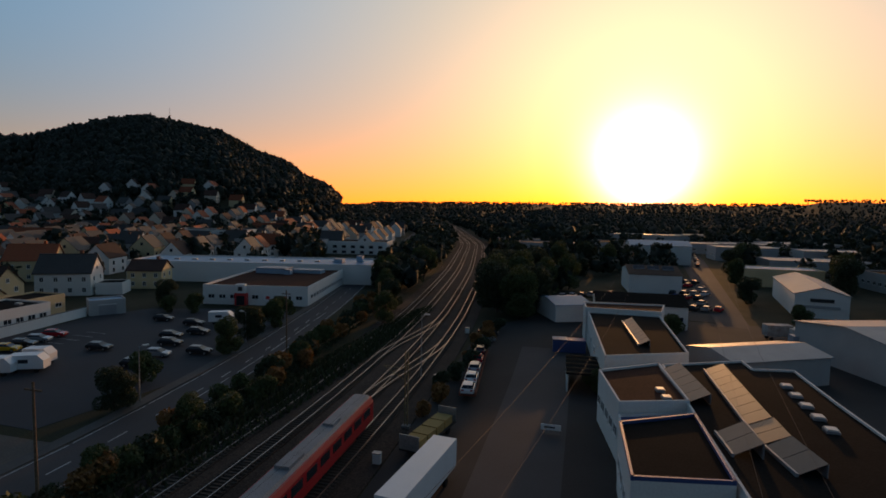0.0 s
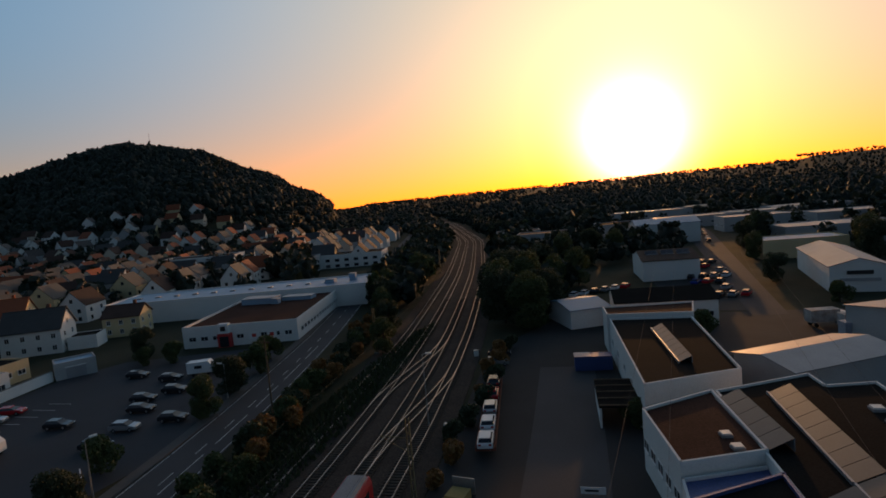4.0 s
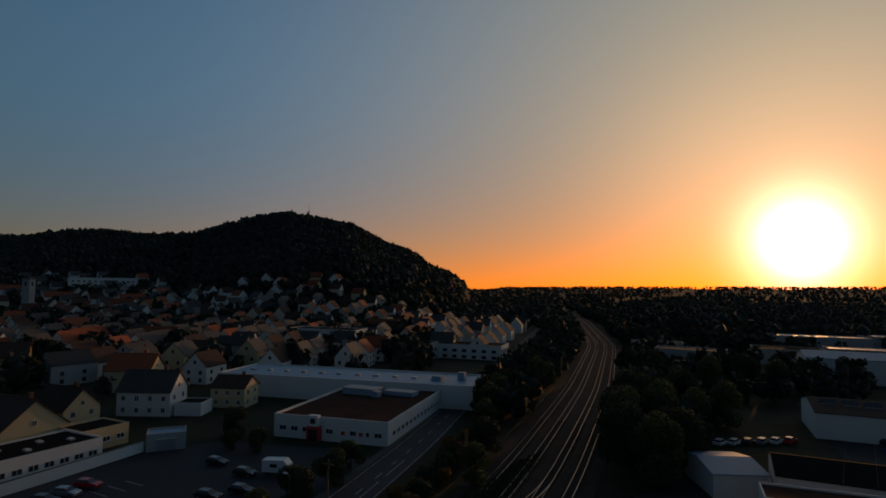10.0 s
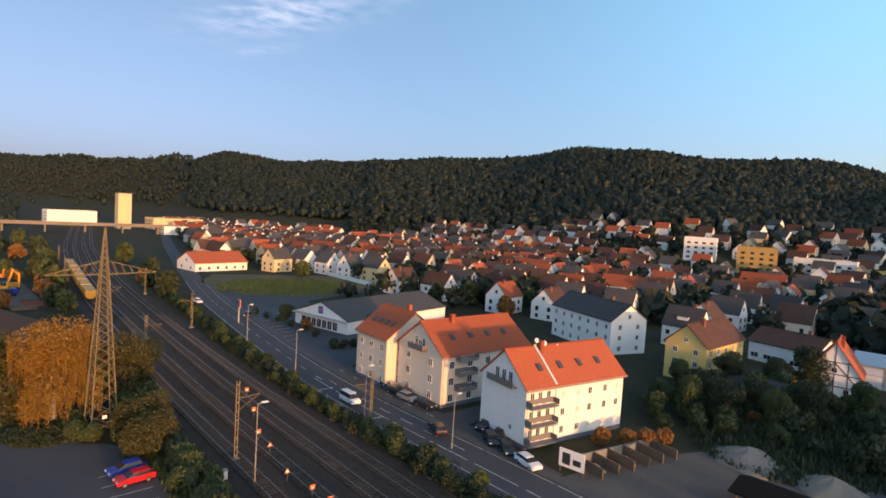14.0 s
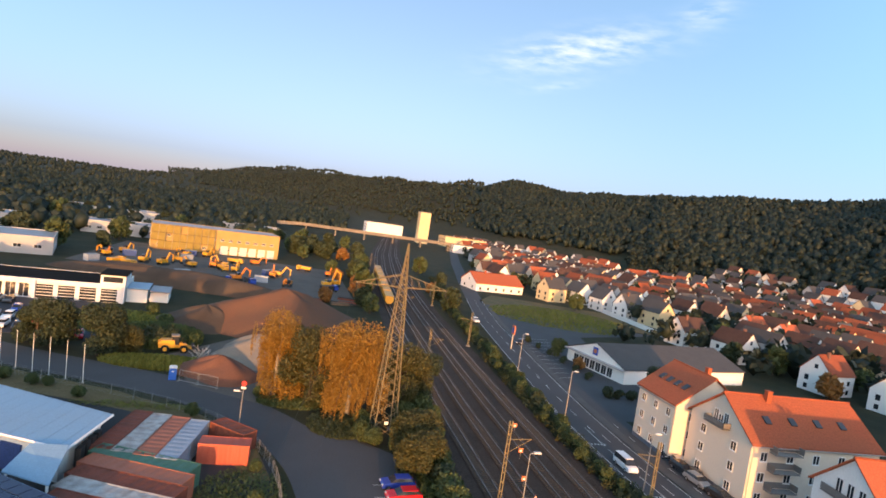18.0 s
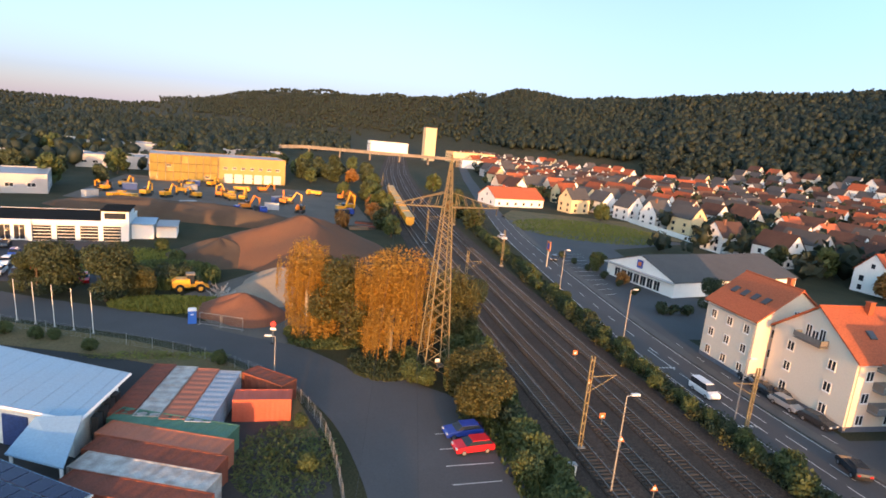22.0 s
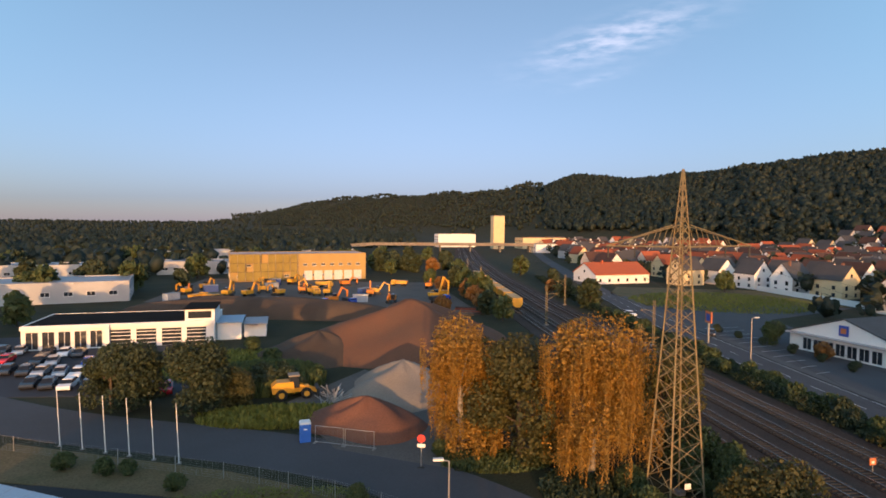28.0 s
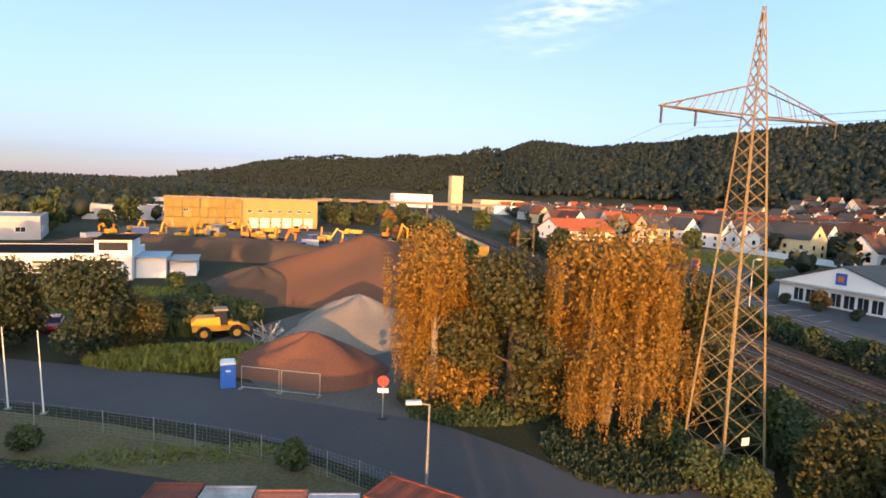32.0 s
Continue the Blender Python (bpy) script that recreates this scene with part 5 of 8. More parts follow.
PALETTE = [("white", "tile_red", "white house with red tiled roof"), ("cream", "tile_red", "cream house with red tiled roof"), ("white", "tile_brown", "white house with brown tiled roof"),
           ("cream", "tile_dark", "cream house with dark tiled roof"), ("white", "tile_dark", "white house with dark tiled roof"), ("pinkwall", "tile_red", "pale pink house with red tiled roof"),
           ("greywall", "tile_dark", "grey house with dark tiled roof"), ("pinkwall", "tile_brown", "pale pink house with brown tiled roof"), ("white", "tile_red", "long white terrace with red tiled roof")]
HOUSES = []


def town_model(k, near):
    wall, roof, label = PALETTE[k]
    L, W, e, r = [(11, 9, 6.4, 11.2), (10.5, 9, 6.6, 11.8), (12, 9, 6.2, 10.8), (11.5, 9.5, 7, 11.8), (10.5, 9, 6.4, 11.6), (12, 10, 6.8, 11.8), (14, 9, 7.2, 11), (10.5, 10, 6.6, 12), (22, 9.5, 6.8, 11.4)][k]
    h = thing("house", 0, 0, -300, 0, label + " in the town", "house", "houses of the town")
    part("wall", gable_body(L, W, e, r), wall, h)
    for sg in (-1, 1):
        part("roof", roof_slope(L, W, e, r, sg, .32, .18), roof, h)
    part("chimney", Shape().box(L * .15, L * .15 + .8, .4, 1.1, r - 1.4, r + 1.0), "brick", h)
    if near:
        for row in range(2):
            for rz in (0, 180):
                windows(h, 3 if L < 20 else 5, L, W / 2, 1 + row * 2.6, rz, 1.2, 1.3, detail=False)
            windows(h, 2, W, L / 2, 1 + row * 2.6, 90, 1.1, 1.3, detail=False)
        for rz in (90, -90):
            windows(h, 1, 2, L / 2, e + .7, rz, 1.1, 1.2, detail=False)
        part("dormer", Shape().box(-1.6, 1.6, -W * .36, -W * .1, e + .9, e + 2.7), wall, h)
        part("dormer_roof", Shape().box(-1.9, 1.9, -W * .4, -W * .05, e + 2.7, e + 2.9), roof, h)
    else:
        windows(h, 2, W, L / 2, 3.4, 90, 1.2, 1.4, detail=False)
        panes = Shape()
        for sx, sz in ((-1, 1.0), (1, 1.0), (-1, 3.6), (1, 3.6)):
            for sy in (-1, 1):
                panes.box(sx * L / 4 - .6, sx * L / 4 + .6, sy * W / 2 - .04, sy * W / 2 + .04, sz, sz + 1.35)
                panes.box(sy * L / 2 - .04, sy * L / 2 + .04, sx * W / 4 - .55, sx * W / 4 + .55, sz, sz + 1.35)
        for sy in (-1, 1):
            panes.box(sy * L / 2 - .04, sy * L / 2 + .04, -.5, .5, e + .9, e + 2.1)
        tagged(part("window_panes", panes, "glass", h), kind="stuff")
    return h


MODELS = {}


def town_house(x, y, rz, k, near, scale=1.0):
    z = float(terrain(x, y)) - .3
    key = (k, near)
    m = pose(x, y, z, 0, 0, rz)
    if key not in MODELS:
        MODELS[key] = town_model(k, near)
        MODELS[key].matrix_basis = m
        return MODELS[key]
    return copy_thing(MODELS[key], m)


def on_lawn(x, y):
    return x > -128 and -262 < y < -150


def district(x0, x1, y0, y1, step, turn, skip, weights, far=185):
    c, s = math.cos(radians(turn)), math.sin(radians(turn))
    mx, my = (x0 + x1) / 2, (y0 + y1) / 2
    ni, nj = int((x1 - x0) / step[0]), int((y1 - y0) / step[1])
    for i in range(ni + 1):
        for j in range(nj + 1):
            u, v = -(x1 - x0) / 2 + i * step[0] + TOWN.uniform(-2, 2), -(y1 - y0) / 2 + j * step[1] + TOWN.uniform(-1.5, 1.5)
            x, y = mx + u * c - v * s, my + u * s + v * c
            roll = TOWN.random()
            k = TOWN.choices(range(len(PALETTE)), weights)[0]
            rz = turn + (90 if TOWN.random() < .72 else 0) + TOWN.uniform(-4, 4)
            if roll < skip or terrain(x, y) > (36 if y > -330 else 20) or not clear(x, y, 8) or any(math.hypot(x - a, y - b) < 12.5 for a, b in HOUSES):
                if roll < skip and clear(x, y, 3) and terrain(x, y) < 42:
                    GARDEN.append((x, y))
                continue
            HOUSES.append((x, y))
            if math.hypot(x - 8, y) > 300 or len(HOUSES) - len(FAR) > 202:
                FAR.append((x, y, rz, k))
                continue
            if not on_lawn(x, y):
                town_house(x, y, rz, k, math.hypot(x - 8, y) < far)
            if TOWN.random() < .5:
                GARDEN.append((x + TOWN.uniform(7, 9) * TOWN.choice((-1, 1)), y + TOWN.uniform(7, 9) * TOWN.choice((-1, 1))))


GARDEN, FAR = [], []
RED = (3, 2, 5, 3, 6, 1, 3, 4, 1)
MIXED = (1, 1, 4, 1, 7, 1, 3, 3, 1)
district(-330, -95, -500, -110, (19, 17), 14, .14, RED)
district(-250, -100, -760, -500, (22, 20), 20, .25, RED)
district(-330, -140, -108, -40, (22, 20), 8, .3, MIXED)
district(-480, -195, -100, 130, (22, 19), -6, .36, MIXED)
district(-400, -140, 95, 300, (21, 18), 18, .22, MIXED)
district(-330, -105, 200, 460, (22, 19), 14, .3, MIXED)
district(-800, -440, -330, 420, (24, 21), -10, .3, MIXED)
district(-480, -300, 280, 420, (24, 20), 25, .3, MIXED)
district(-520, -300, -480, -100, (21, 18), 10, .22, RED)


def distant_houses(k):
    """The houses too far off to tell apart singly, one mesh for each pair of wall and roof."""
    wall, roof, label = PALETTE[k]
    w, r, o = Shape(), Shape(), Shape()
    L, W, e, t = (11.5, 9, 6.4, 11.2) if k < 8 else (22, 9.5, 6.8, 11.4)
    for x, y, rz, kk in FAR:
        if kk != k:
            continue
        c, s, z = math.cos(radians(rz)), math.sin(radians(rz)), float(terrain(x, y)) - .3
        for dst, src in ((w, gable_body(L, W, e, t)), (r, roof_slope(L, W, e, t, -1, .3, .18)), (r, roof_slope(L, W, e, t, 1, .3, .18))):
            dst.add([(x + a * c - b * s, y + a * s + b * c, z + d) for a, b, d in src.v], src.f)
        g = Shape()
        for sx, sz in ((-1, 1.0), (1, 1.0), (-1, 3.6), (1, 3.6)):
            g.box(L / 2 - .02, L / 2 + .05, sx * W / 4 - .55, sx * W / 4 + .55, sz, sz + 1.3).box(sx * L / 4 - .6, sx * L / 4 + .6, W / 2 - .02, W / 2 + .05, sz, sz + 1.3)
        o.add([(x + a * c - b * s, y + a * s + b * c, z + d) for a, b, d in g.v], g.f)
    if not w.v:
        return
    m2 = Shape(); m2.v, m2.f = w.v + r.v + o.v, w.f + [tuple(i + len(w.v) for i in q) for q in r.f] + [tuple(i + len(w.v) + len(r.v) for i in q) for q in o.f]
    m = m2.mesh("distant_houses", MAT[wall])
    m.materials.append(MAT[roof]); m.materials.append(MAT["glass"])
    m.polygons.foreach_set("material_index", np.array([0] * len(w.f) + [1] * len(r.f) + [2] * len(o.f), np.int32))
    tagged(new("distant_houses", m), "distant " + label.replace(" house ", " houses ") + " below the hills", "houses", kind="stuff")


for k in range(len(PALETTE)):
    distant_houses(k)


def light_tree(key, seed, h, w, leaf):
    tree_model(key, seed, h, w, leaf, h * .2, 700, .75, label="green garden tree")


light_tree("garden", 21, 8, 7, "leaf_dark")
light_tree("garden2", 22, 9, 7, "leaf")
light_tree("garden3", 23, 7, 6, "leaf_autumn")
for i, (x, y) in enumerate(GARDEN[:62]):
    tree(("garden", "garden2", "garden", "garden2", "garden3")[i % 5], x, y, TOWN.uniform(.7, 1.15), TOWN.uniform(0, 360), "leafy garden tree between the houses", "trees of the town")
# thick trees in the park and gardens between road and school
for i in range(38):
    x, y = TOWN.uniform(-260, -140), TOWN.uniform(-30, 45)
    if clear(x, y, 4):
        tree(("garden", "garden2", "broad")[i % 3], x, y, TOWN.uniform(.9, 1.4), TOWN.uniform(0, 360), "leafy park tree between the houses", "trees of the town")

# larger buildings of the town
for x, y, rz, L, W, H, wl, lab in ((-384, -150, 110, 23, 15, 17, "ochre", "tall ochre flat-roofed building"), (-392, -192, 112, 21, 15, 17, "white", "tall white flat-roofed building"), (-414, -120, 100, 34, 14, 10, "white", "long white flat-roofed school"), (-420, -78, 96, 44, 14, 9, "yellow", "long yellow flat-roofed school"),
                                   (-330, -330, 130, 60, 20, 6, "white", "long white flat-roofed hall"), (-200, 250, 12, 40, 16, 11, "white", "white flat-roofed office block"), (-150, 236, 10, 44, 16, 8, "greywall", "grey flat-roofed shop building"), (-300, -12, 92, 26, 14, 8, "white", "white flat-roofed house among trees"), (-445, 18, 86, 30, 14, 14, "white", "white stepped flat-roofed building"),
                                   (-118, 258, 10, 36, 18, 7, "white", "white flat-roofed shop building"), (-590, 360, 60, 62, 16, 13, "white", "long white flat-roofed school on the slope"), (-230, -560, 10, 40, 24, 9, "white", "white flat-roofed factory beside the silo"),
                                   (-150, -650, 8, 50, 24, 12, "cream", "cream flat-roofed factory beside the silo"), (-60, -690, 8, 44, 20, 15, "white", "white flat-roofed factory beside the silo"), (-135, -560, 5, 36, 20, 8, "white", "white flat-roofed factory beside the silo")):
    hall(x, y, rz, L, W, H, wl, "bitumen", lab, "town_building", "building", front=int(L / 5), win_rows=max(1, int(H / 3.5)), detail=False, win=(2.2, 1.4), z=float(terrain(x, y)) - .6)
house(-241, 103, 57, 36, 12, 8, 12.4, "ochre", "tile_brown", "long ochre house with brown tiled roof", rows=3, cols=9, z=float(terrain(-241, 103)) - .4)
house(-262, 60, 80, 26, 12, 8, 12, "yellow", "tile_dark", "long yellow house with dark tiled roof", rows=3, cols=6, z=float(terrain(-262, 60)) - .4)
house(-436, -338, 130, 26, 11, 5, 8.5, "ochre", "tile_brown", "sunlit ochre house at the forest's edge", rows=1, cols=6, z=float(terrain(-436, -338)) - .5)
ct_ = thing("church_tower", -520, 256, float(terrain(-520, 256)) - .5, 25, "slim stone church tower with a flat top", "church tower")
part("shaft", Shape().box(-3.2, 3.2, -3.2, 3.2, 0, 26), "greywall", ct_)
part("cornice", Shape().box(-3.6, 3.6, -3.6, 3.6, 26, 27), "concrete", ct_)
part("cap", Shape().add([(-3, -3, 27), (3, -3, 27), (3, 3, 27), (-3, 3, 27), (0, 0, 30)], [(0, 1, 4), (1, 2, 4), (2, 3, 4), (3, 0, 4), (3, 2, 1, 0)]), "tile_dark", ct_)
for rz in (0, 90, 180, 270):
    windows(ct_, 1, 4, 3.2, 21, rz, 1.6, 3.2, detail=False)
house(-80, -283, 12, 27, 18, 4, 8.5, "white", "tile_red", "wide white house with hipped red roof", rows=1, cols=6)
for i, (x, y) in enumerate(((-1440, -84), (-1443, -38), (-1442, 7))):
    t = thing("tower_block", x, y, float(terrain(x, y)) - 2, 8, "pale high-rise block on the hilltop", "tower block", "high-rises on the hill")
    part("wall", Shape().box(-11, 11, -11, 11, 0, 27), "cream", t)
    part("roof", Shape().box(-11.3, 11.3, -11.3, 11.3, 27, 28), "concrete", t)
    for f in range(6):
        part("window_band", Shape().box(10.95, 11.08, -10, 10, 2 + f * 4, 3.6 + f * 4), "glass", t)
# hill tower and castle
t = thing("lookout_mast", -625, 712, float(terrain(-625, 712)), 0, "slim lattice mast on the wooded hilltop", "mast")
part("mast", Shape().rod((0, 0, 0), (0, 0, 34), .5, .2, 6), "steel", t)
part("platform", Shape().box(-1.5, 1.5, -1.5, 1.5, 22, 23), "steel", t)
cx, cy = -955, -200
cz = float(terrain(cx, cy))
t = thing("castle_ruin", cx, cy, cz, 0, "red sandstone castle ruin on the wooded ridge", "castle")
part("wall", Shape().box(-14, 14, -5, 5, 0, 15), "castle", t)
part("tower", Shape().box(-3, 4, -4, 4, 15, 27), "castle", t)
part("gable", Shape().side([(6, 15), (14, 15), (10, 21)], -4, 4), "castle", t)

# ---------------------------------------------------------------- woods
def icosa(sub):
    bm = bmesh.new()
    bmesh.ops.create_icosphere(bm, subdivisions=sub, radius=1)
    v = np.array([p.co[:] for p in bm.verts]); f = np.array([[q.index for q in p.verts] for p in bm.faces])
    bm.free()
    return v, f


def woods(name, pts, height, sub, label, seed, material="forest", slim=1.0):
    """Many uneven tree crowns, each a rough core with leafy tufts standing out of it, joined: nobody could count them."""
    rng = np.random.default_rng(seed)
    v0, f0 = icosa(1)
    n, tufts = len(pts), (3 if sub == 1 else 26)
    z = terrain(pts[:, 0], pts[:, 1])
    h = height * rng.uniform(.65, 1.25, n)
    w = h * rng.uniform(.26, .42, n) * slim
    size = np.stack([w, w * rng.uniform(.8, 1.2, n), h * .5], 1)[:, None]
    at = np.stack([pts[:, 0], pts[:, 1], z + h * .48], 1)[:, None]
    v = v0[None] * rng.normal(.95 if sub == 1 else .72, .2, (n, len(v0), 1)) * size + at
    f = f0[None] + (np.arange(n) * len(v0))[:, None, None]
    d = rng.normal(size=(n, tufts, 3)); d /= np.linalg.norm(d, axis=2)[..., None]
    d[..., 2] = np.where(d[..., 2] < -.4, -d[..., 2], d[..., 2])
    c = d * rng.uniform(.72, 1.08, (n, tufts, 1)) * size + at
    k = (w[:, None, None] * rng.uniform(.24, .5, (n, tufts, 1)) * (1.5 if sub == 1 else 1)).reshape(-1, 1)
    c = c.reshape(-1, 3)
    u, t = rng.normal(size=(len(c), 3)), rng.normal(size=(len(c), 3))
    u /= np.linalg.norm(u, axis=1)[:, None]; t -= u * (t * u).sum(1)[:, None]; t /= np.linalg.norm(t, axis=1)[:, None]
    q = np.stack([c - u * k, c - t * k * .8, c + u * k, c + t * k * .7], 1).reshape(-1, 3)
    base = n * len(v0) + 4 * np.arange(len(c))[:, None]
    f = np.concatenate([f.reshape(-1, 3), base + np.array((0, 1, 2)), base + np.array((0, 2, 3))])
    v = np.concatenate([v.reshape(-1, 3), q]).astype(np.float32)
    f = f.astype(np.int32)
    m = bpy.data.meshes.new(name)
    m.vertices.add(len(v)); m.vertices.foreach_set("co", v.ravel())
    m.loops.add(f.size); m.loops.foreach_set("vertex_index", f.ravel())
    m.polygons.add(len(f)); m.polygons.foreach_set("loop_start", np.arange(0, f.size, 3, dtype=np.int32)); m.polygons.foreach_set("loop_total", np.full(len(f), 3, np.int32))
    m.update(); m.validate()
    m.materials.append(MAT[material])
    return tagged(new(name, m), label, "woodland", kind="stuff")


def polar(rng, n, az0, az1, r0, r1):
    a, r = np.radians(rng.uniform(az0, az1, n)), np.sqrt(rng.uniform(0, 1, n) * (r1 ** 2 - r0 ** 2) + r0 ** 2)
    return np.stack([CENTRE[0] - r * np.sin(a), CENTRE[1] + r * np.cos(a)], 1)


def away(p, d):
    keep = np.ones(len(p), bool)
    for a, b in HOUSES:
        keep &= np.hypot(p[:, 0] - a, p[:, 1] - b) > d
    return p[keep]


WR = np.random.default_rng(99)
for i, (a0, a1, r0, r1, n, sub) in enumerate(((24, 52, 380, 1080, 9000, 1), (52, 92, 620, 1800, 12000, 1), (92, 128, 420, 1060, 15000, 1), (128, 165, 500, 1500, 17000, 1), (165, 192, 800, 3300, 9000, 1))):
    p = polar(WR, n, a0, a1, r0, r1)
    hz = terrain(p[:, 0], p[:, 1])
    p = away(p[hz > WR.uniform(24, 36, len(p)) * (1 if a0 < 128 else .62)], 12)
    woods("hill_forest", p, 11, sub, "dense dark green mixed forest covering the hillside", 40 + i)
park = np.stack([WR.uniform(-300, -192, 420), WR.uniform(-62, 44, 420)], 1)
park = away(park[np.array([clear(q[0], q[1], 5) for q in park])], 7.0)
woods("park_trees", park, 11, 2, "dark green park trees around the school", 56, slim=1.35)
p = away(polar(WR, 6500, 30, 150, 200, 860), 8.0)
z_ = terrain(p[:, 0], p[:, 1])
p = np.array([q for q in p[z_ < 40] if clear(q[0], q[1], 4)])
woods("town_trees", p, 9.5, 2, "dark green trees between the houses of the town", 55, slim=1.25)
for k, (n, hgt, m_, lab) in enumerate(((900, 7.5, "forest", "dark green garden trees between the southern houses"), (420, 6.5, "leaf_olive", "olive garden trees between the southern houses"))):
    p = away(polar(WR, n, 138, 172, 150, 620), 8.2)
    p = np.array([q for q in p if clear(q[0], q[1], 3) and terrain(q[0], q[1]) < 40 and not on_lawn(q[0], q[1])])
    woods("town_trees", p, hgt, 2, lab, 57 + k, m_, slim=1.15)
# flat woods towards the sunset and to the south-east
rail_x = lambda y: np.interp(y, [r[0] for r in RAIL], [r[1] for r in RAIL])
for i, (a0, a1, r0, r1, n, hgt) in enumerate(((-50, 27, 420, 1500, 5500, 11), (-50, 27, 1500, 4300, 4500, 14), (178, 262, 330, 1300, 9500, 10), (165, 262, 1300, 4300, 5500, 14), (-98, -50, 150, 2500, 2500, 12))):
    p = polar(WR, n, a0, a1, r0, r1)
    p = p[(np.abs(p[:, 0] - rail_x(np.clip(p[:, 1], -850, 850))) > 26) & ~((p[:, 0] > -170) & (p[:, 0] < 45) & (p[:, 1] < -330) & (p[:, 1] > -640)) & ~((p[:, 0] < -60) & (np.abs(p[:, 1]) < 560))]
    woods("valley_wood", away(p, 14), hgt, 1, "dark green woods on the valley floor", 60 + i, slim=1.0)

ESTATE = [(36, 274), (70, 205), (64, 157), (24, 176), (96, 250), (84, 310), (20, 320), (60, 350), (100, 360), (120, 300), (40, 400), (-20, 290), (130, 380), (110, 200), (112, 150), (-40, 330), (90, 440), (104, 100)]
p = np.stack([WR.uniform(-60, 190, 620), WR.uniform(205, 560, 620)], 1)
p = p[(np.abs(p[:, 0] - 52 - (p[:, 1] - 250) * .07) > 12) & (p[:, 0] > rail_x(p[:, 1]) + 18)]
p = p[np.min(np.hypot(p[:, :1] - np.array([e[0] for e in ESTATE]), p[:, 1:] - np.array([e[1] for e in ESTATE])), axis=1) > 22]
woods("estate_trees", p, 9.5, 2, "dark green trees between the halls of the estate", 71, slim=1.3)

ly = WR.uniform(135, 700, 700)
side = np.where(WR.uniform(0, 1, 700) < .5, -1, 1)
p = np.stack([rail_x(ly) + side * WR.uniform(13, 34, 700), ly], 1)
p = p[np.array([q[0] > along(ROADW, q[1]) + 7 for q in p])]
p = away(p[np.min(np.hypot(p[:, :1] - np.array([e[0] for e in ESTATE]), p[:, 1:] - np.array([e[1] for e in ESTATE])), axis=1) > 20], 9)
woods("lineside_trees", p, 8, 2, "dark green trees and scrub along the railway", 73, slim=1.35)
p = away(polar(WR, 900, 14, 34, 480, 1000), 12)
p = p[np.abs(p[:, 0] - rail_x(np.clip(p[:, 1], -850, 850))) > 14]
woods("lineside_trees", p, 9, 1, "dark green trees below the hill", 74, slim=1.35)

# ---------------------------------------------------------------- track details
def sleepers(off, y0, y1):
    out, y = [], y0
    while y < y1:
        x = along(RAIL, y) + off
        a = math.degrees(math.atan2(along(RAIL, y + 2) - along(RAIL, y - 2), 4))
        out.append((x, y, -a)); y += .62
    return out


SLEEPER = Shape().box(-1.3, 1.3, -.13, .13, .17, .3).mesh("sleeper", MAT["sleeper"])
track_obs = [o for o in scene.objects if o.name.startswith("railway_track")]
for tr, off in zip(track_obs, TRACKS):
    for x, y, a in sleepers(off, -69, -34):
        piece("sleeper", SLEEPER, tr, pose(x, y, 0, 0, 0, a))
    s = Shape()
    for y0, y1 in ((-170, -69), (8, 150)):
        for x, y, a in sleepers(off, y0, y1):
            s.box(-1.3, 1.3, -.13, .13, .17, .3, a, (x, y))
    tagged(part("far_sleepers", s, "sleeper", tr), kind="stuff")
# crossover between the two middle tracks
xo = thing("railway_switch", 0, 0, 0, 0, "crossover rails between two tracks", "track", kind="structure")
for a, b, y0, y1 in ((TRACKS[2], TRACKS[3], 46, 84), (TRACKS[1], TRACKS[2], 66, 104)):
    for sd in (-.75, .75):
        rows = [(y, along(RAIL, y) + a + (b - a) * (lambda u: u * u * (3 - 2 * u))((y - y0) / (y1 - y0)) + sd) for y in np.linspace(y0, y1, 14)]
        part("rail", strip([(float(p), float(q)) for p, q in rows], .14, .425, step=3), "rail", xo)
for y, side in ((-300, 1), (-250, 1), (-210, -1), (-150, -1), (-110, 1), (-20, -1), (40, 1), (95, -1), (150, 1), (210, -1), (270, 1)):
    rail_mast(along(RAIL, y) + side * 10.6, y, 9.5, -side * 3)
w = Shape()
for off in TRACKS:
    pts = [(along(RAIL, y) + off, y, 5.6) for y in range(-400, 400, 20)]
    for a, b in zip(pts, pts[1:]):
        w.rod(a, b, .012, n=3)
tagged(part("overhead_wires", w, "dark"), "thin dark overhead contact wires above the tracks", "wires", kind="structure")
# power line from the pylon
w = Shape()
for dx in (-7.0, -4.5, 4.5, 7.0):
    for sgn, far in ((1, (26, 130)), (-1, (-34, -330))):
        a, b = Vector((-5.2 + dx * .99, -86.6 + dx * .14, ARM - .9)), Vector((far[0] + dx, far[1], 24))
        prev = a
        for k in range(1, 13):
            u = k / 12
            p = a.lerp(b, u); p.z -= 4 * u * (1 - u) * 6
            w.rod(prev, p, .009, n=3); prev = p
tagged(part("power_lines", w, "dark"), "thin sagging power lines hung from the pylon", "wires", kind="structure")
for sg in (-1, 1):
    for k in (4.5, 7.0):
        part("insulator", Shape().rod((sg * k, 0, ARM + .1), (sg * k, 0, ARM - .9), .07, n=6), "dark", pyl)

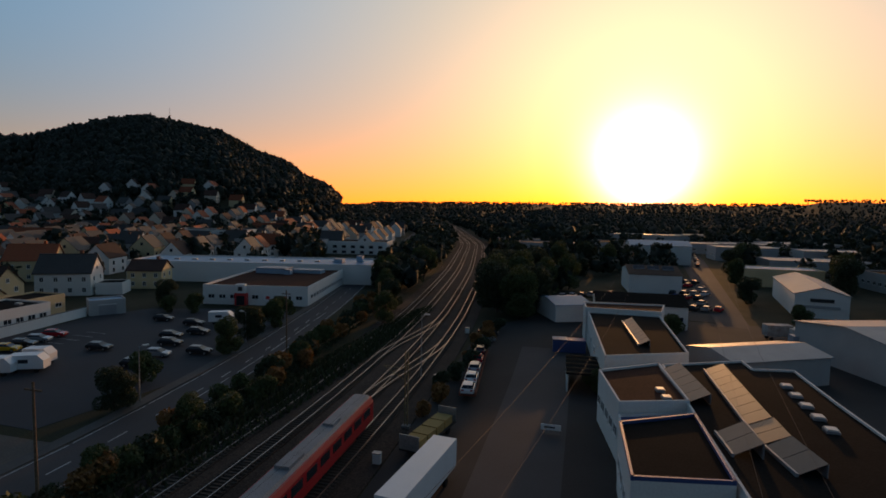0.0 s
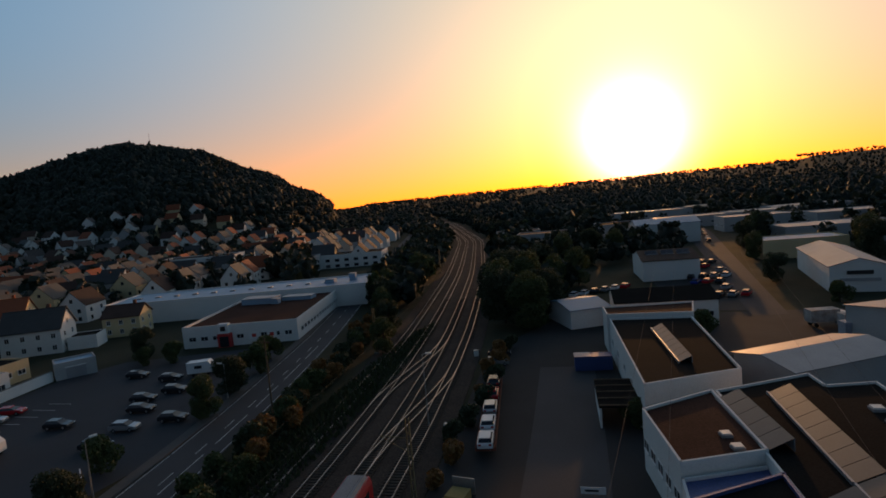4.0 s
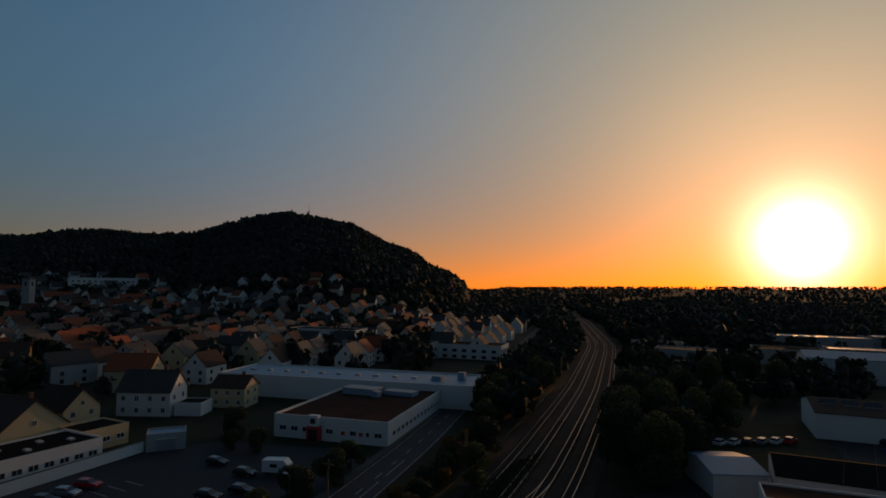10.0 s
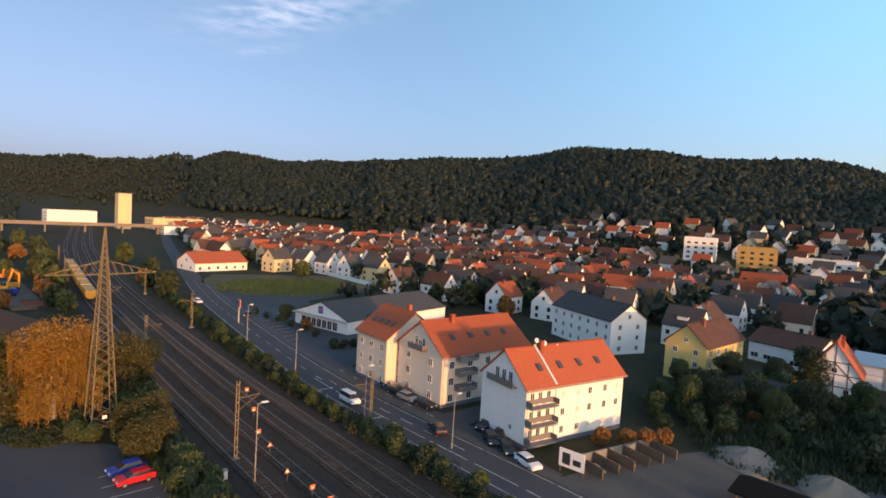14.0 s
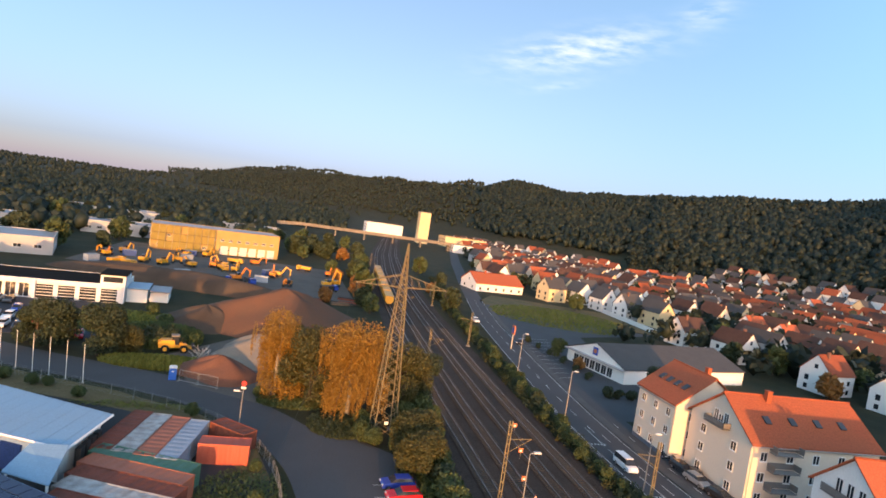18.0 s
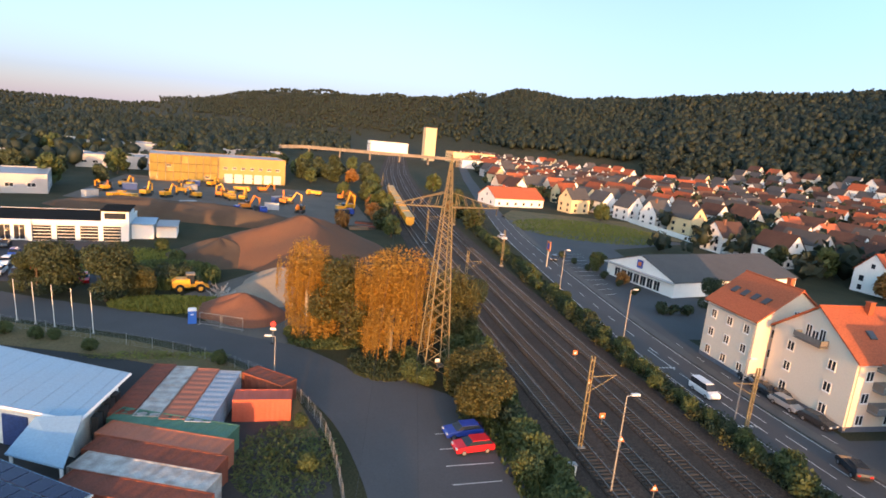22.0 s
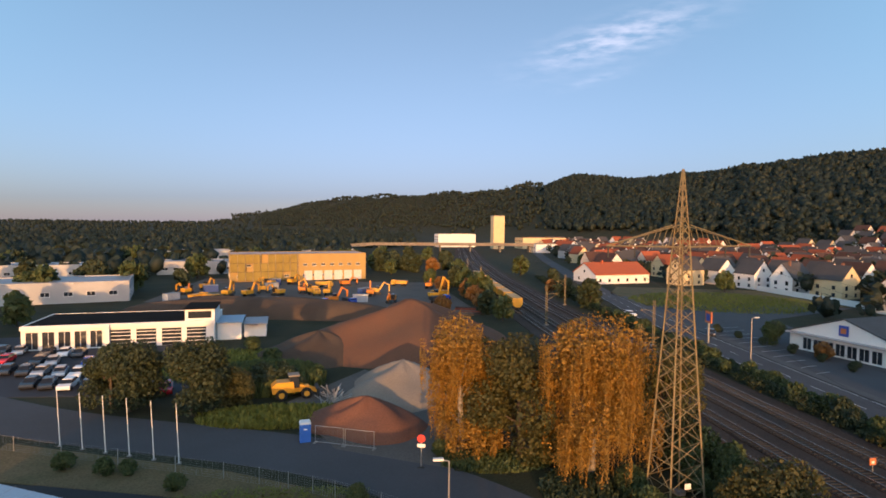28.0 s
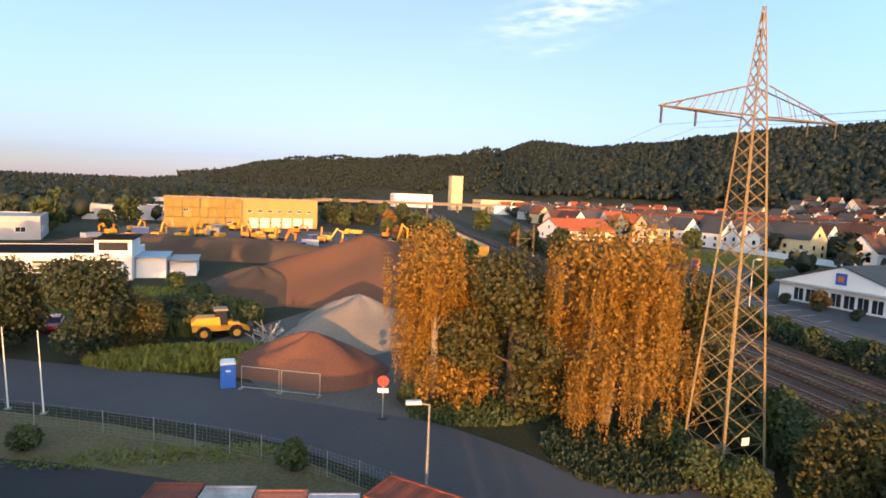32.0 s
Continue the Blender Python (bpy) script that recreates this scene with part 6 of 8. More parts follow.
# boards beside the rails
def track_board(x, y, kind_):
    b = thing("track_sign", x, y, 0.1, 0, "small orange and white board on a post beside the rails", "sign", "signs beside the rails")
    part("post", Shape().rod((0, 0, 0), (0, 0, 1.1), .03), "steel", b)
    if kind_:
        part("board", Shape().side([(-.4, 1.0), (.4, 1.0), (0, 1.7)], -.02, .02), "sign_orange", b)
    else:
        part("board", Shape().box(-.35, .35, -.02, .02, 1.0, 1.7), "sign_orange", b)
    part("face", Shape().box(-.15, .15, .02, .03, 1.15, 1.4), "sign_white", b)


for x, y, k in ((-21.5, -52, 0), (-22, -48.5, 0), (-20.8, -57.5, 1), (-22.3, -71, 0), (-25, -80, 0), (-22.0, -66, 1), (-27.5, -90, 0)):
    track_board(x, y, k)
for y in (-45, -62, -95, 30, 58, 92):
    c = thing("signal_box", along(RAIL, y) + 10.4, y, 0, 0, "small pale trackside equipment cabinet", "cabinet", "cabinets beside the rails")
    part("cabinet", Shape().box(-.4, .4, -.3, .3, .1, 1.2), "lamphead", c)
    part("lid", Shape().box(-.45, .45, -.35, .35, 1.2, 1.28), "steel", c)

# ---------------------------------------------------------------- road paint
def dashes(rows, off, y0, y1, on, gap, width=.14, name="lane_line"):
    s, y = Shape(), y0
    while y < y1:
        x0, x1 = along(rows, y) + off, along(rows, y + on) + off
        s.add([(x0 - width / 2, y, .066), (x0 + width / 2, y, .066), (x1 + width / 2, y + on, .066), (x1 - width / 2, y + on, .066)], [(0, 1, 2, 3)])
        y += on + gap
    return tagged(part(name, s, "marking"), "white painted lane line on the asphalt", "road marking", kind="structure")


dashes(ROADW, 0, -240, -95, 3, 5)
dashes(ROADW, .9, -95, -30, 8, 1.2)
dashes(ROADW, -1.1, -92, -52, 3, 3)
dashes(ROADW, 0, -30, 200, 3, 5)
dashes(ROADW, 3.9, -104, -58, 2, 2, .12)
dashes(ROADW, -6.4, -98, -62, 2, 4, .12)
for y in (-88, -70.6):
    bars = Shape()
    for i in range(5):
        bars.add([(-43.2 + i * .6, y, .067), (-42.9 + i * .6, y, .067), (-42.9 + i * .6, y + .5, .067), (-43.2 + i * .6, y + .5, .067)], [(0, 1, 2, 3)])
    tagged(part("give_way_line", bars, "marking"), "white painted broken stop line on the asphalt", "road marking", kind="structure")
dashes(ROADW, 1.3, 40, 100, 10, 3)
for o in (-3.5, 3.5):
    dashes(ROADW, o, -240, 200, 12, .6, .12)
s = Shape()
for i in range(9):
    a = pose(-7.2, -70.5 + i * 3.0, .062, 0, 0, 4)
    s.add([a @ Vector(p) for p in ((0, 0, 0), (5, 0, 0), (5, .12, 0), (0, .12, 0))], [(0, 1, 2, 3)])
for i in range(11):
    s.add([(-55 - i * 1.1, -128 - i * 4.2, .062), (-50.4 - i * .6, -126.5 - i * 4.2, .062), (-50.4 - i * .6, -126.36 - i * 4.2, .062), (-55 - i * 1.1, -127.86 - i * 4.2, .062)], [(0, 1, 2, 3)])
for i in range(10):
    s.add([(-96 + i * .2, 40 + i * 3, .062), (-91 + i * .2, 40 + i * 3, .062), (-91 + i * .2, 40.12 + i * 3, .062), (-96 + i * .2, 40.12 + i * 3, .062)], [(0, 1, 2, 3)])
tagged(part("parking_lines", s, "marking"), "white painted parking bay lines on asphalt", "road marking", kind="structure")

# ---------------------------------------------------------------- vehicles
SIMPLE = {}


def lot_car(x, y, rz, paint, group, z=.05):
    """A car seen only from afar: body, glasshouse, roof, wheels."""
    words = {"car_dark": "black", "car_white": "white", "car_silver": "silver", "car_blue": "blue", "car_red": "red"}[paint]
    m = pose(x, y, z, 0, 0, rz)
    if paint not in SIMPLE:
        c = thing("car", 0, 0, 0, 0, f"{words} car parked in a row of cars", "car")
        part("body", Shape().side([(-2.1, .3), (-2.15, .8), (-2.0, 1.0), (1.0, .97), (2.0, .82), (2.15, .55), (2.1, .3)], -.88, .88), paint, c)
        g = [(-1.95, 1.0), (-1.45, 1.38), (.25, 1.4), (1.1, .98)]
        part("glasshouse", Shape().add([(a, -.78 if b < 1.2 else -.64, b) for a, b in g] + [(a, .78 if b < 1.2 else .64, b) for a, b in g], [(0, 1, 2, 3), (7, 6, 5, 4), (0, 4, 5, 1), (1, 5, 6, 2), (2, 6, 7, 3), (3, 7, 4, 0)]), "glass", c)
        part("roof", Shape().box(-1.5, .3, -.64, .64, 1.36, 1.46), paint, c)
        for wx in (-1.3, 1.32):
            for wy in (-.82, .82):
                piece("wheel", shared(("tyre",), lambda: Shape().rod((0, -.1, 0), (0, .1, 0), .32, n=12), "tyre"), c, pose(wx, wy, .32))
        SIMPLE[paint] = c
        c.matrix_basis = m
    else:
        c = copy_thing(SIMPLE[paint], m)
    return tagged(c, group=group)


R = random.Random(5)
SHADES = ("car_white", "car_silver", "car_dark", "car_dark", "car_dark", "car_silver", "car_white", "car_dark", "car_silver", "car_blue", "car_red")
for x, y, rz, p in ((-80.4, 57, 10, "car_dark"), (-74.9, 68.6, 12, "car_dark"), (-72.1, 73, 12, "car_dark"), (-67.5, 56.7, 10, "car_silver"), (-66.5, 50.5, 10, "car_dark"), (-78.4, 79.5, 10, "car_dark"),
                    (-71, 63.8, 12, "car_dark"), (-87.8, 81.3, 10, "car_dark"), (-62, 60.5, 10, "car_dark"), (-93, 44, 20, "car_dark"), (-94.4, 51, 20, "car_yellow"), (-95, 54.5, 20, "car_dark"), (-95.6, 58, 20, "car_silver"), (-96.5, 62, 20, "car_red"), (-90, 39.5, 30, "car_silver")):
    car(x, y, rz, p, group="cars in the car park")
for x, y, rz, p in ((-51.8, -79, 96, "car_dark"), (-51.6, -75, 96, "car_silver"), (-52.2, -70.5, 100, "car_dark"), (-51.6, -53, 60, "car_dark"), (-51.2, -49.4, 62, "car_dark"), (-50.4, -44.4, 80, "car_white")):
    car(x, y, rz, p, group="cars beside the apartments")
car(-41.9, -79, 92, "car_white", "white van driving on the main road", van=True)
car(-47, -60.5, 250, "car_dark", "black car on the main road")
car(-52.6, -84.6, 72, "car_dark", "black estate car parked before the apartments", "cars before the apartments")
car(-52.4, -80.6, 74, "car_silver", "silver hatchback parked before the apartments", "cars before the apartments")
car(-52.6, -76.6, 76, "car_dark", "black car parked before the apartments", "cars before the apartments")
car(-54.6, -57.6, 20, "car_dark", "dark car parked before the white apartments", "cars before the apartments")
car(-54.2, -53.8, 20, "car_dark", "dark car parked before the white apartments", "cars before the apartments")
car(-5.6, -66.8, 8, "car_red", "red hatchback with round white door mark in a parking bay")
car(-5.2, -69.8, 8, "car_blue", "blue hatchback in a parking bay")
car(-46.5, -188, 94, "car_white", "white car on the main road")
car(-53, -160, 60, "car_dark", "black car in the supermarket car park")
# car transporter with its load
ct = thing("car_transporter", -12.6, 64.5, 0, 96.5, "dark red car transporter trailer in the yard", "trailer")
part("lower_deck", Shape().box(-13, 12, -1.2, 1.2, .7, .9), "rust", ct)
for sy in (-1.15, 1.15):
    part("side_rail", Shape().box(-13, 12, sy - .06, sy + .06, .9, 1.2), "rust", ct)
for x in (-8, -7, 4, 5):
    for sy in (-1, 1):
        piece("wheel", shared(("truck_tyre",), lambda: Shape().rod((0, -.14, 0), (0, .14, 0), .42, n=12), "tyre"), ct, pose(x, sy, .42))
for d, p in ((-11.5, "car_white"), (-6.5, "car_white"), (-1.2, "car_silver"), (4, "car_red"), (9.5, "car_dark")):
    a = radians(96.5)
    car(-12.6 + d * math.cos(a), 64.5 + d * math.sin(a), 276.5 - 180, p, f"car loaded on the transporter trailer", "cars on the transporter", z=.92)
car(-15.2, 86.5, 10, "car_silver", "silver estate car parked in the yard")
car(-15.6, 92, 5, "car_dark", "black car parked in the yard")
# rows of cars at the dealers
for i in range(10):
    for j in range(4):
        if R.random() < .85:
            lot_car(52 + i * 3.0 + j * 5 + R.uniform(-.3, .3), -124 - j * 7.4 + i * -.6, 105 + R.uniform(-5, 5), R.choice(SHADES), "cars at the showroom")
for i in range(7):
    for j in range(4):
        if R.random() < .85:
            lot_car(29 + j * 3.1 + i * .5, 139 + i * 9.5 + R.uniform(-.5, .5), 60 + R.uniform(-6, 6), R.choice(SHADES), "cars at the dealer's yard")
for i in range(9):
    lot_car(53 + i * 1.6, 262 + i * 12, 84, R.choice(SHADES), "cars along the side street")
for i in range(6):
    lot_car(-3 + i * 2.8, 147 + i * 2, 70, R.choice(SHADES), "cars at the dealer's yard")

# red regional train
tn = thing("regional_train", along(RAIL, 12) + 5.9, 12.5, .42, 3, "red regional train with grey roof", "train")
for k in range(2):
    y0, y1 = -27 + k * 27, -.6 + k * 27
    prof = [(-1.42, .6), (-1.42, 2.9), (-1.15, 3.5), (1.15, 3.5), (1.42, 2.9), (1.42, .6)]
    b = part("carriage", Shape().side(prof, y0, y1), "train_red", tn)
    part("roof", Shape().side([(-1.2, 3.42), (-.8, 3.72), (.8, 3.72), (1.2, 3.42)], y0 + .3, y1 - .3), "train_roof", b, "grey carriage roof")
    for sd in (-1, 1):
        for i in range(8):
            part("window", Shape().box(sd * 1.43 - .02, sd * 1.43 + .02, y0 + 2 + i * 3, y0 + 4.2 + i * 3, 1.7, 2.6), "glass", b)
    part("roof_unit", Shape().box(-.7, .7, y0 + 6, y0 + 9, 3.7, 4.0).box(-.6, .6, y0 + 16, y0 + 18, 3.7, 3.95), "train_roof", b)
    for i in (3, 23):
        part("bogie", Shape().box(-1.2, 1.2, y0 + i - 1.4, y0 + i + 1.4, 0.02, .62), "dark", b)
part("coupling", Shape().box(-.9, .9, -.7, .1, .8, 3.3), "dark", tn)
# white lorry trailer and loaded timber wagon
lo = thing("lorry_trailer", -9.4, 23.6, 0, 84, "white box lorry trailer parked in the yard", "trailer")
part("box", Shape().box(-6.5, 6.5, -1.25, 1.25, 1.1, 3.9), "car_white", lo)
part("chassis", Shape().box(-6.3, 6.3, -.5, .5, .8, 1.1), "dark", lo)
for x in (-4.6, -3.4, 4):
    for sy in (-1, 1):
        piece("wheel", shared(("truck_tyre",), None, "tyre"), lo, pose(x, sy, .42))
wg = thing("flat_trailer", -12.4, 37, 0, 80, "low flat trailer stacked with orange timber packs", "trailer")
part("deck", Shape().box(-5, 5, -1.2, 1.2, .75, .95), "dark", wg)
for i in range(4):
    part("timber_pack", Shape().box(-4.6 + i * 2.3, -2.6 + i * 2.3, -1.0, 1.0, .95, 1.9), "ochre", wg, "stacked orange timber pack")
for x in (-4.9, 4.9):
    part("stanchion", Shape().box(x - .05, x + .05, -1.2, 1.2, .95, 2.6), "steel", wg)
for x in (-3, 3):
    for sy in (-1, 1):
        piece("wheel", shared(("truck_tyre",), None, "tyre"), wg, pose(x, sy, .42))
# yellow ballast train far down the line
yt = thing("ballast_train", 0, 0, .42, 0, "line of yellow ballast hopper wagons on the track", "train")
for i in range(7):
    y = -205 - i * 14.5
    x = along(RAIL, y) + TRACKS[3] - .3
    wv = part("hopper", Shape().side([(-1.4, 1.2), (-1.5, 3.3), (1.5, 3.3), (1.4, 1.2), (.6, .6), (-.6, .6)], -6.2, 6.2), "plant_yellow", yt)
    wv.matrix_basis = pose(x, y, 0, 0, 0, math.degrees(math.atan2(along(RAIL, y - 5) - along(RAIL, y + 5), 10)))
    for q in (-4.5, 4.5):
        part("bogie", Shape().box(-1.1, 1.1, q - 1, q + 1, 0.02, .65), "dark", wv)
# camper van and caravans in the car park
for x, y, rz, L, nm, lab in ((-83, 40.5, 20, 5.8, "camper_van", "white camper van in the car park"), (-80, 43.5, 24, 5.2, "caravan", "white caravan in the car park"), (-82, 47, 18, 4.2, "box_trailer", "white box trailer in the car park"), (-74, 83, 20, 5, "box_truck", "white box truck beside the bushes")):
    c = thing(nm, x, y, .04, rz, lab, nm.replace("_", " "))
    part("body", Shape().side([(-L / 2, .6), (-L / 2, 2.7), (L / 2 - .9, 2.8), (L / 2, 1.9), (L / 2, .6)], -1.1, 1.1), "car_white", c)
    part("side_window", Shape().box(-1.0, .4, -1.12, -1.08, 1.5, 2.1).box(-1.0, .4, 1.08, 1.12, 1.5, 2.1), "glass", c)
    part("windscreen", Shape().box(L / 2 - .25, L / 2 - .1, -.9, .9, 1.4, 1.9), "glass", c)
    for wx in (-L * .28, L * .3):
        for sy in (-.95, .95):
            piece("wheel", shared(("tyre",), None, "tyre"), c, pose(wx, sy, .32))

# ---------------------------------------------------------------- construction machines
def wheel_loader(x, y, rz):
    m = thing("wheel_loader", x, y, 0, rz, "yellow wheel loader standing among weeds", "wheel loader")
    part("rear_body", Shape().side([(-3.2, 1.0), (-3.3, 2.0), (-2.6, 2.5), (-.4, 2.5), (-.2, 1.0)], -1.0, 1.0), "plant_yellow", m)
    cab = part("cab", Shape().add([(-.9, -.8, 1.6), (.5, -.8, 1.6), (.5, .8, 1.6), (-.9, .8, 1.6), (-.8, -.7, 3.2), (.3, -.7, 3.2), (.3, .7, 3.2), (-.8, .7, 3.2)], [(3, 2, 1, 0), (4, 5, 6, 7), (0, 1, 5, 4), (1, 2, 6, 5), (2, 3, 7, 6), (3, 0, 4, 7)]), "glass", m)
    part("cab_roof", Shape().box(-1.0, .5, -.85, .85, 3.2, 3.4), "sand", cab)
    part("front_frame", Shape().box(-.2, 1.8, -.5, .5, .9, 1.7), "plant_yellow", m)
    for sy in (-.55, .55):
        part("lift_arm", Shape().side([(.4, 1.7), (.6, 2.0), (3.0, 1.0), (3.1, .6), (2.7, .7)], sy - .1, sy + .1), "plant_yellow", m)
    part("bucket", Shape().side([(2.9, .25), (2.8, 1.3), (3.2, 1.5), (3.1, .5), (4.1, .2), (4.1, .1)], -1.4, 1.4), "dark", m)
    for wx in (-2.0, 1.4):
        for sy in (-1.05, 1.05):
            w = piece("wheel", shared(("loader_tyre",), lambda: Shape().rod((0, -.28, 0), (0, .28, 0), .78, n=16), "tyre"), m, pose(wx, sy, .78))
            piece("rim", shared(("loader_rim",), lambda: Shape().rod((0, -.3, 0), (0, .3, 0), .4, n=10), "plant_yellow"), w, Matrix())
    return m


wheel_loader(33.2, -120.2, 195)


def excavator(x, y, rz, paint="plant_yellow", reach=1.0):
    m = thing("excavator", x, y, .04, rz, f"{'yellow' if paint == 'plant_yellow' else 'orange'} tracked excavator in the machine yard", "excavator", "machines in the yard")
    for sy in (-1.1, 1.1):
        part("track", Shape().side([(-1.9, .3), (-1.6, .0), (1.6, 0), (1.9, .3), (1.7, .85), (-1.7, .85)], sy - .3, sy + .3), "dark", m)
    part("upper_body", Shape().side([(-2.2, 1.0), (-2.3, 2.2), (-.6, 2.3), (1.2, 2.0), (1.2, 1.0)], -1.2, 1.2), paint, m)
    part("cab", Shape().box(.1, 1.5, .2, 1.2, 1.2, 2.9), "glass", m)
    part("boom", Shape().side([(1.0, 1.6), (2.8, 4.4 * reach), (3.3, 4.3 * reach), (1.5, 1.4)], -.25, .25).side([(2.8, 4.4 * reach), (4.9, 3.4 * reach), (4.9, 3.0 * reach), (3.1, 4.0 * reach)], -.22, .22), paint, m)
    part("stick", Shape().side([(4.6, 3.6 * reach), (5.1, 3.5 * reach), (5.0, 1.2), (4.6, 1.2)], -.18, .18), paint, m)
    part("bucket", Shape().side([(4.4, 1.3), (5.1, 1.2), (4.9, .4), (4.2, .5)], -.5, .5), "dark", m)


def dumper(x, y, rz, paint="plant_yellow"):
    m = thing("dump_truck", x, y, .04, rz, "parked construction truck in the machine yard", "truck", "machines in the yard")
    part("cab", Shape().side([(1.6, .7), (1.5, 2.5), (2.9, 2.5), (3.3, 1.6), (3.3, .7)], -1.1, 1.1), paint, m)
    part("windscreen", Shape().box(3.0, 3.12, -.9, .9, 1.6, 2.3), "glass", m)
    part("skip", Shape().side([(-3.2, 1.0), (-3.5, 2.2), (1.3, 2.3), (1.2, 1.0)], -1.15, 1.15), "dark" if paint != "plant_yellow" else "plant_yellow", m)
    for wx in (-2.4, -1.2, 2.3):
        for sy in (-1, 1):
            piece("wheel", shared(("truck_tyre",), None, "tyre"), m, pose(wx, sy, .42))


for i in range(34):
    x, y = R.uniform(2, 92), R.uniform(-272, -208)
    y = y - (x - 40) * .16
    kind_ = R.random()
    if kind_ < .38:
        excavator(x, y, R.uniform(0, 360), R.choice(("plant_yellow", "plant_yellow", "orange")), R.uniform(.7, 1.15))
    elif kind_ < .75:
        dumper(x, y, R.uniform(0, 360), R.choice(("plant_yellow", "plant_yellow", "car_white", "car_blue")))
    else:
        g = thing("site_container", x, y, .04, R.uniform(0, 90), "small steel site container in the machine yard", "container", "machines in the yard")
        part("box", Shape().box(-2.4, 2.4, -1.1, 1.1, 0, 2.3), R.choice(("sheet_blue", "box_white", "box_grey", "rust")), g)
        part("lid", Shape().box(-2.5, 2.5, -1.2, 1.2, 2.3, 2.4), "steel", g)
excavator(4, -226, 200, "plant_yellow", 1.7)
for i in range(9):
    g = thing("plank_stack", R.uniform(-4, 30), R.uniform(-205, -188), 0, R.uniform(-20, 20), "low stack of dark planks and trench plates", "stack", "stacks in the machine yard")
    for k in range(4):
        part("plank", Shape().box(-3, 3, -.9 + k * .47, -.5 + k * .47, 0, R.uniform(.4, 1.1)), R.choice(("timber", "dark", "rust")), g)
# scaffolding in front of the machine hall
sc_ = thing("scaffolding", 74, -292, 0, 16, "steel scaffolding with netting before the hall", "scaffolding")
for i in range(9):
    part("standard", Shape().rod((-14 + i * 3.2, 0, 0), (-14 + i * 3.2, 0, 11.5), .08).rod((-14 + i * 3.2, 1.0, 0), (-14 + i * 3.2, 1.0, 11.5), .08), "pylon", sc_)
for z in (2.2, 4.4, 6.6, 8.8, 11):
    part("deck", Shape().box(-14.2, 12, -.1, 1.1, z, z + .08), "timber", sc_)

# ---------------------------------------------------------------- entrance to the site
to = thing("portable_toilet", 29.6, -103.6, 0, 12, "blue plastic portable toilet with white roof", "portable toilet")
part("cabin", Shape().box(-.6, .6, -.6, .6, .08, 2.1), "toilet_blue", to)
part("roof", Shape().side([(-.63, 2.1), (-.5, 2.3), (.5, 2.3), (.63, 2.1)], -.63, .63), "sign_white", to, "white domed plastic roof")
part("door", Shape().box(-.42, .42, .6, .64, .15, 1.95), "toilet_blue", to)
part("door_sign", Shape().box(-.2, .2, .64, .66, 1.5, 1.65), "sign_white", to)
part("skid", Shape().box(-.62, .62, -.6, -.4, 0, .08).box(-.62, .62, .4, .6, 0, .08), "dark", to)
sg_ = thing("no_entry_sign", 17.0, -95.6, 0, 170, "round red and white traffic sign on a post", "road sign")
part("post", Shape().rod((0, 0, 0), (0, 0, 3.4), .05, n=8), "steel", sg_)
part("disc", Shape().rod((0, -.03, 3.0), (0, -.07, 3.0), .42, n=20), "sign_red", sg_)
part("plate", Shape().box(-.4, .4, -.06, -.03, 2.1, 2.45), "sign_white", sg_)
part("base", Shape().box(-.35, .35, -.25, .25, 0, .15), "dark", sg_)
for i in range(2):
    f = thing("site_fence", 26.8 - i * 3.4, -102.4 + i * 1.3, 0, -20, "mesh site fence panel on concrete feet", "fence", "site fence panels")
    part("frame", Shape().rod((-1.7, 0, .1), (-1.7, 0, 2), .03).rod((1.7, 0, .1), (1.7, 0, 2), .03).rod((-1.7, 0, 2), (1.7, 0, 2), .03).rod((-1.7, 0, .2), (1.7, 0, .2), .03), "steel", f)
    s = Shape()
    for k in range(22):
        s.rod((-1.6 + k * .152, 0, .2), (-1.6 + k * .152, 0, 2), .007, n=3)
    part("mesh", s, "steel", f)
    for sx in (-1.7, 1.7):
        part("foot", Shape().box(sx - .15, sx + .15, -.35, .35, 0, .13), "concrete", f)
for i in range(6):
    p = thing("flag_pole", 41.5 + i * 2.9, -98.6 - i * 1.15, 0, 0, "slim white pole beside the road", "pole", "white poles along the road")
    part("pole", Shape().rod((0, 0, 0), (.25, 0, 6.2), .06, .035, 8), "lamphead", p)
    part("foot", Shape().box(-.2, .2, -.2, .2, 0, .1), "concrete", p)
# low mesh fence along the container yard
mf = thing("mesh_fence", 0, 0, 0, 0, "grey wire mesh fence along the container yard", "fence")
fp = smooth([(64, -104.5), (36, -94.5), (23, -88.5), (14.5, -81), (10, -72), (8.2, -62), (7.6, -50)], 5)
s = Shape()
for i, (a, b) in enumerate(zip(fp, fp[1:])):
    part("post", Shape().rod((*a, 0), (*a, 1.7), .035), "steel", mf)
    for z in np.linspace(.1, 1.65, 8):
        s.rod((*a, float(z)), (*b, float(z)), .006, n=3)
    for k in range(1, 9):
        q = Vector(a).lerp(Vector(b), k / 9)
        s.rod((*q, .1), (*q, 1.65), .006, n=3)
part("mesh", s, "steel", mf)
# tangle of pipes
pi_ = thing("pipe_pile", 27.6, -116.5, 0, 30, "tangled pile of grey steel profiles", "pile")
for i in range(26):
    a = R.uniform(0, 6.28)
    part("profile", Shape().rod((R.uniform(-2, 2), R.uniform(-1.5, 1.5), .1), (R.uniform(-2.2, 2.2), R.uniform(-1.6, 1.6), R.uniform(1.2, 3.0)), .07, n=5), "steel", pi_)
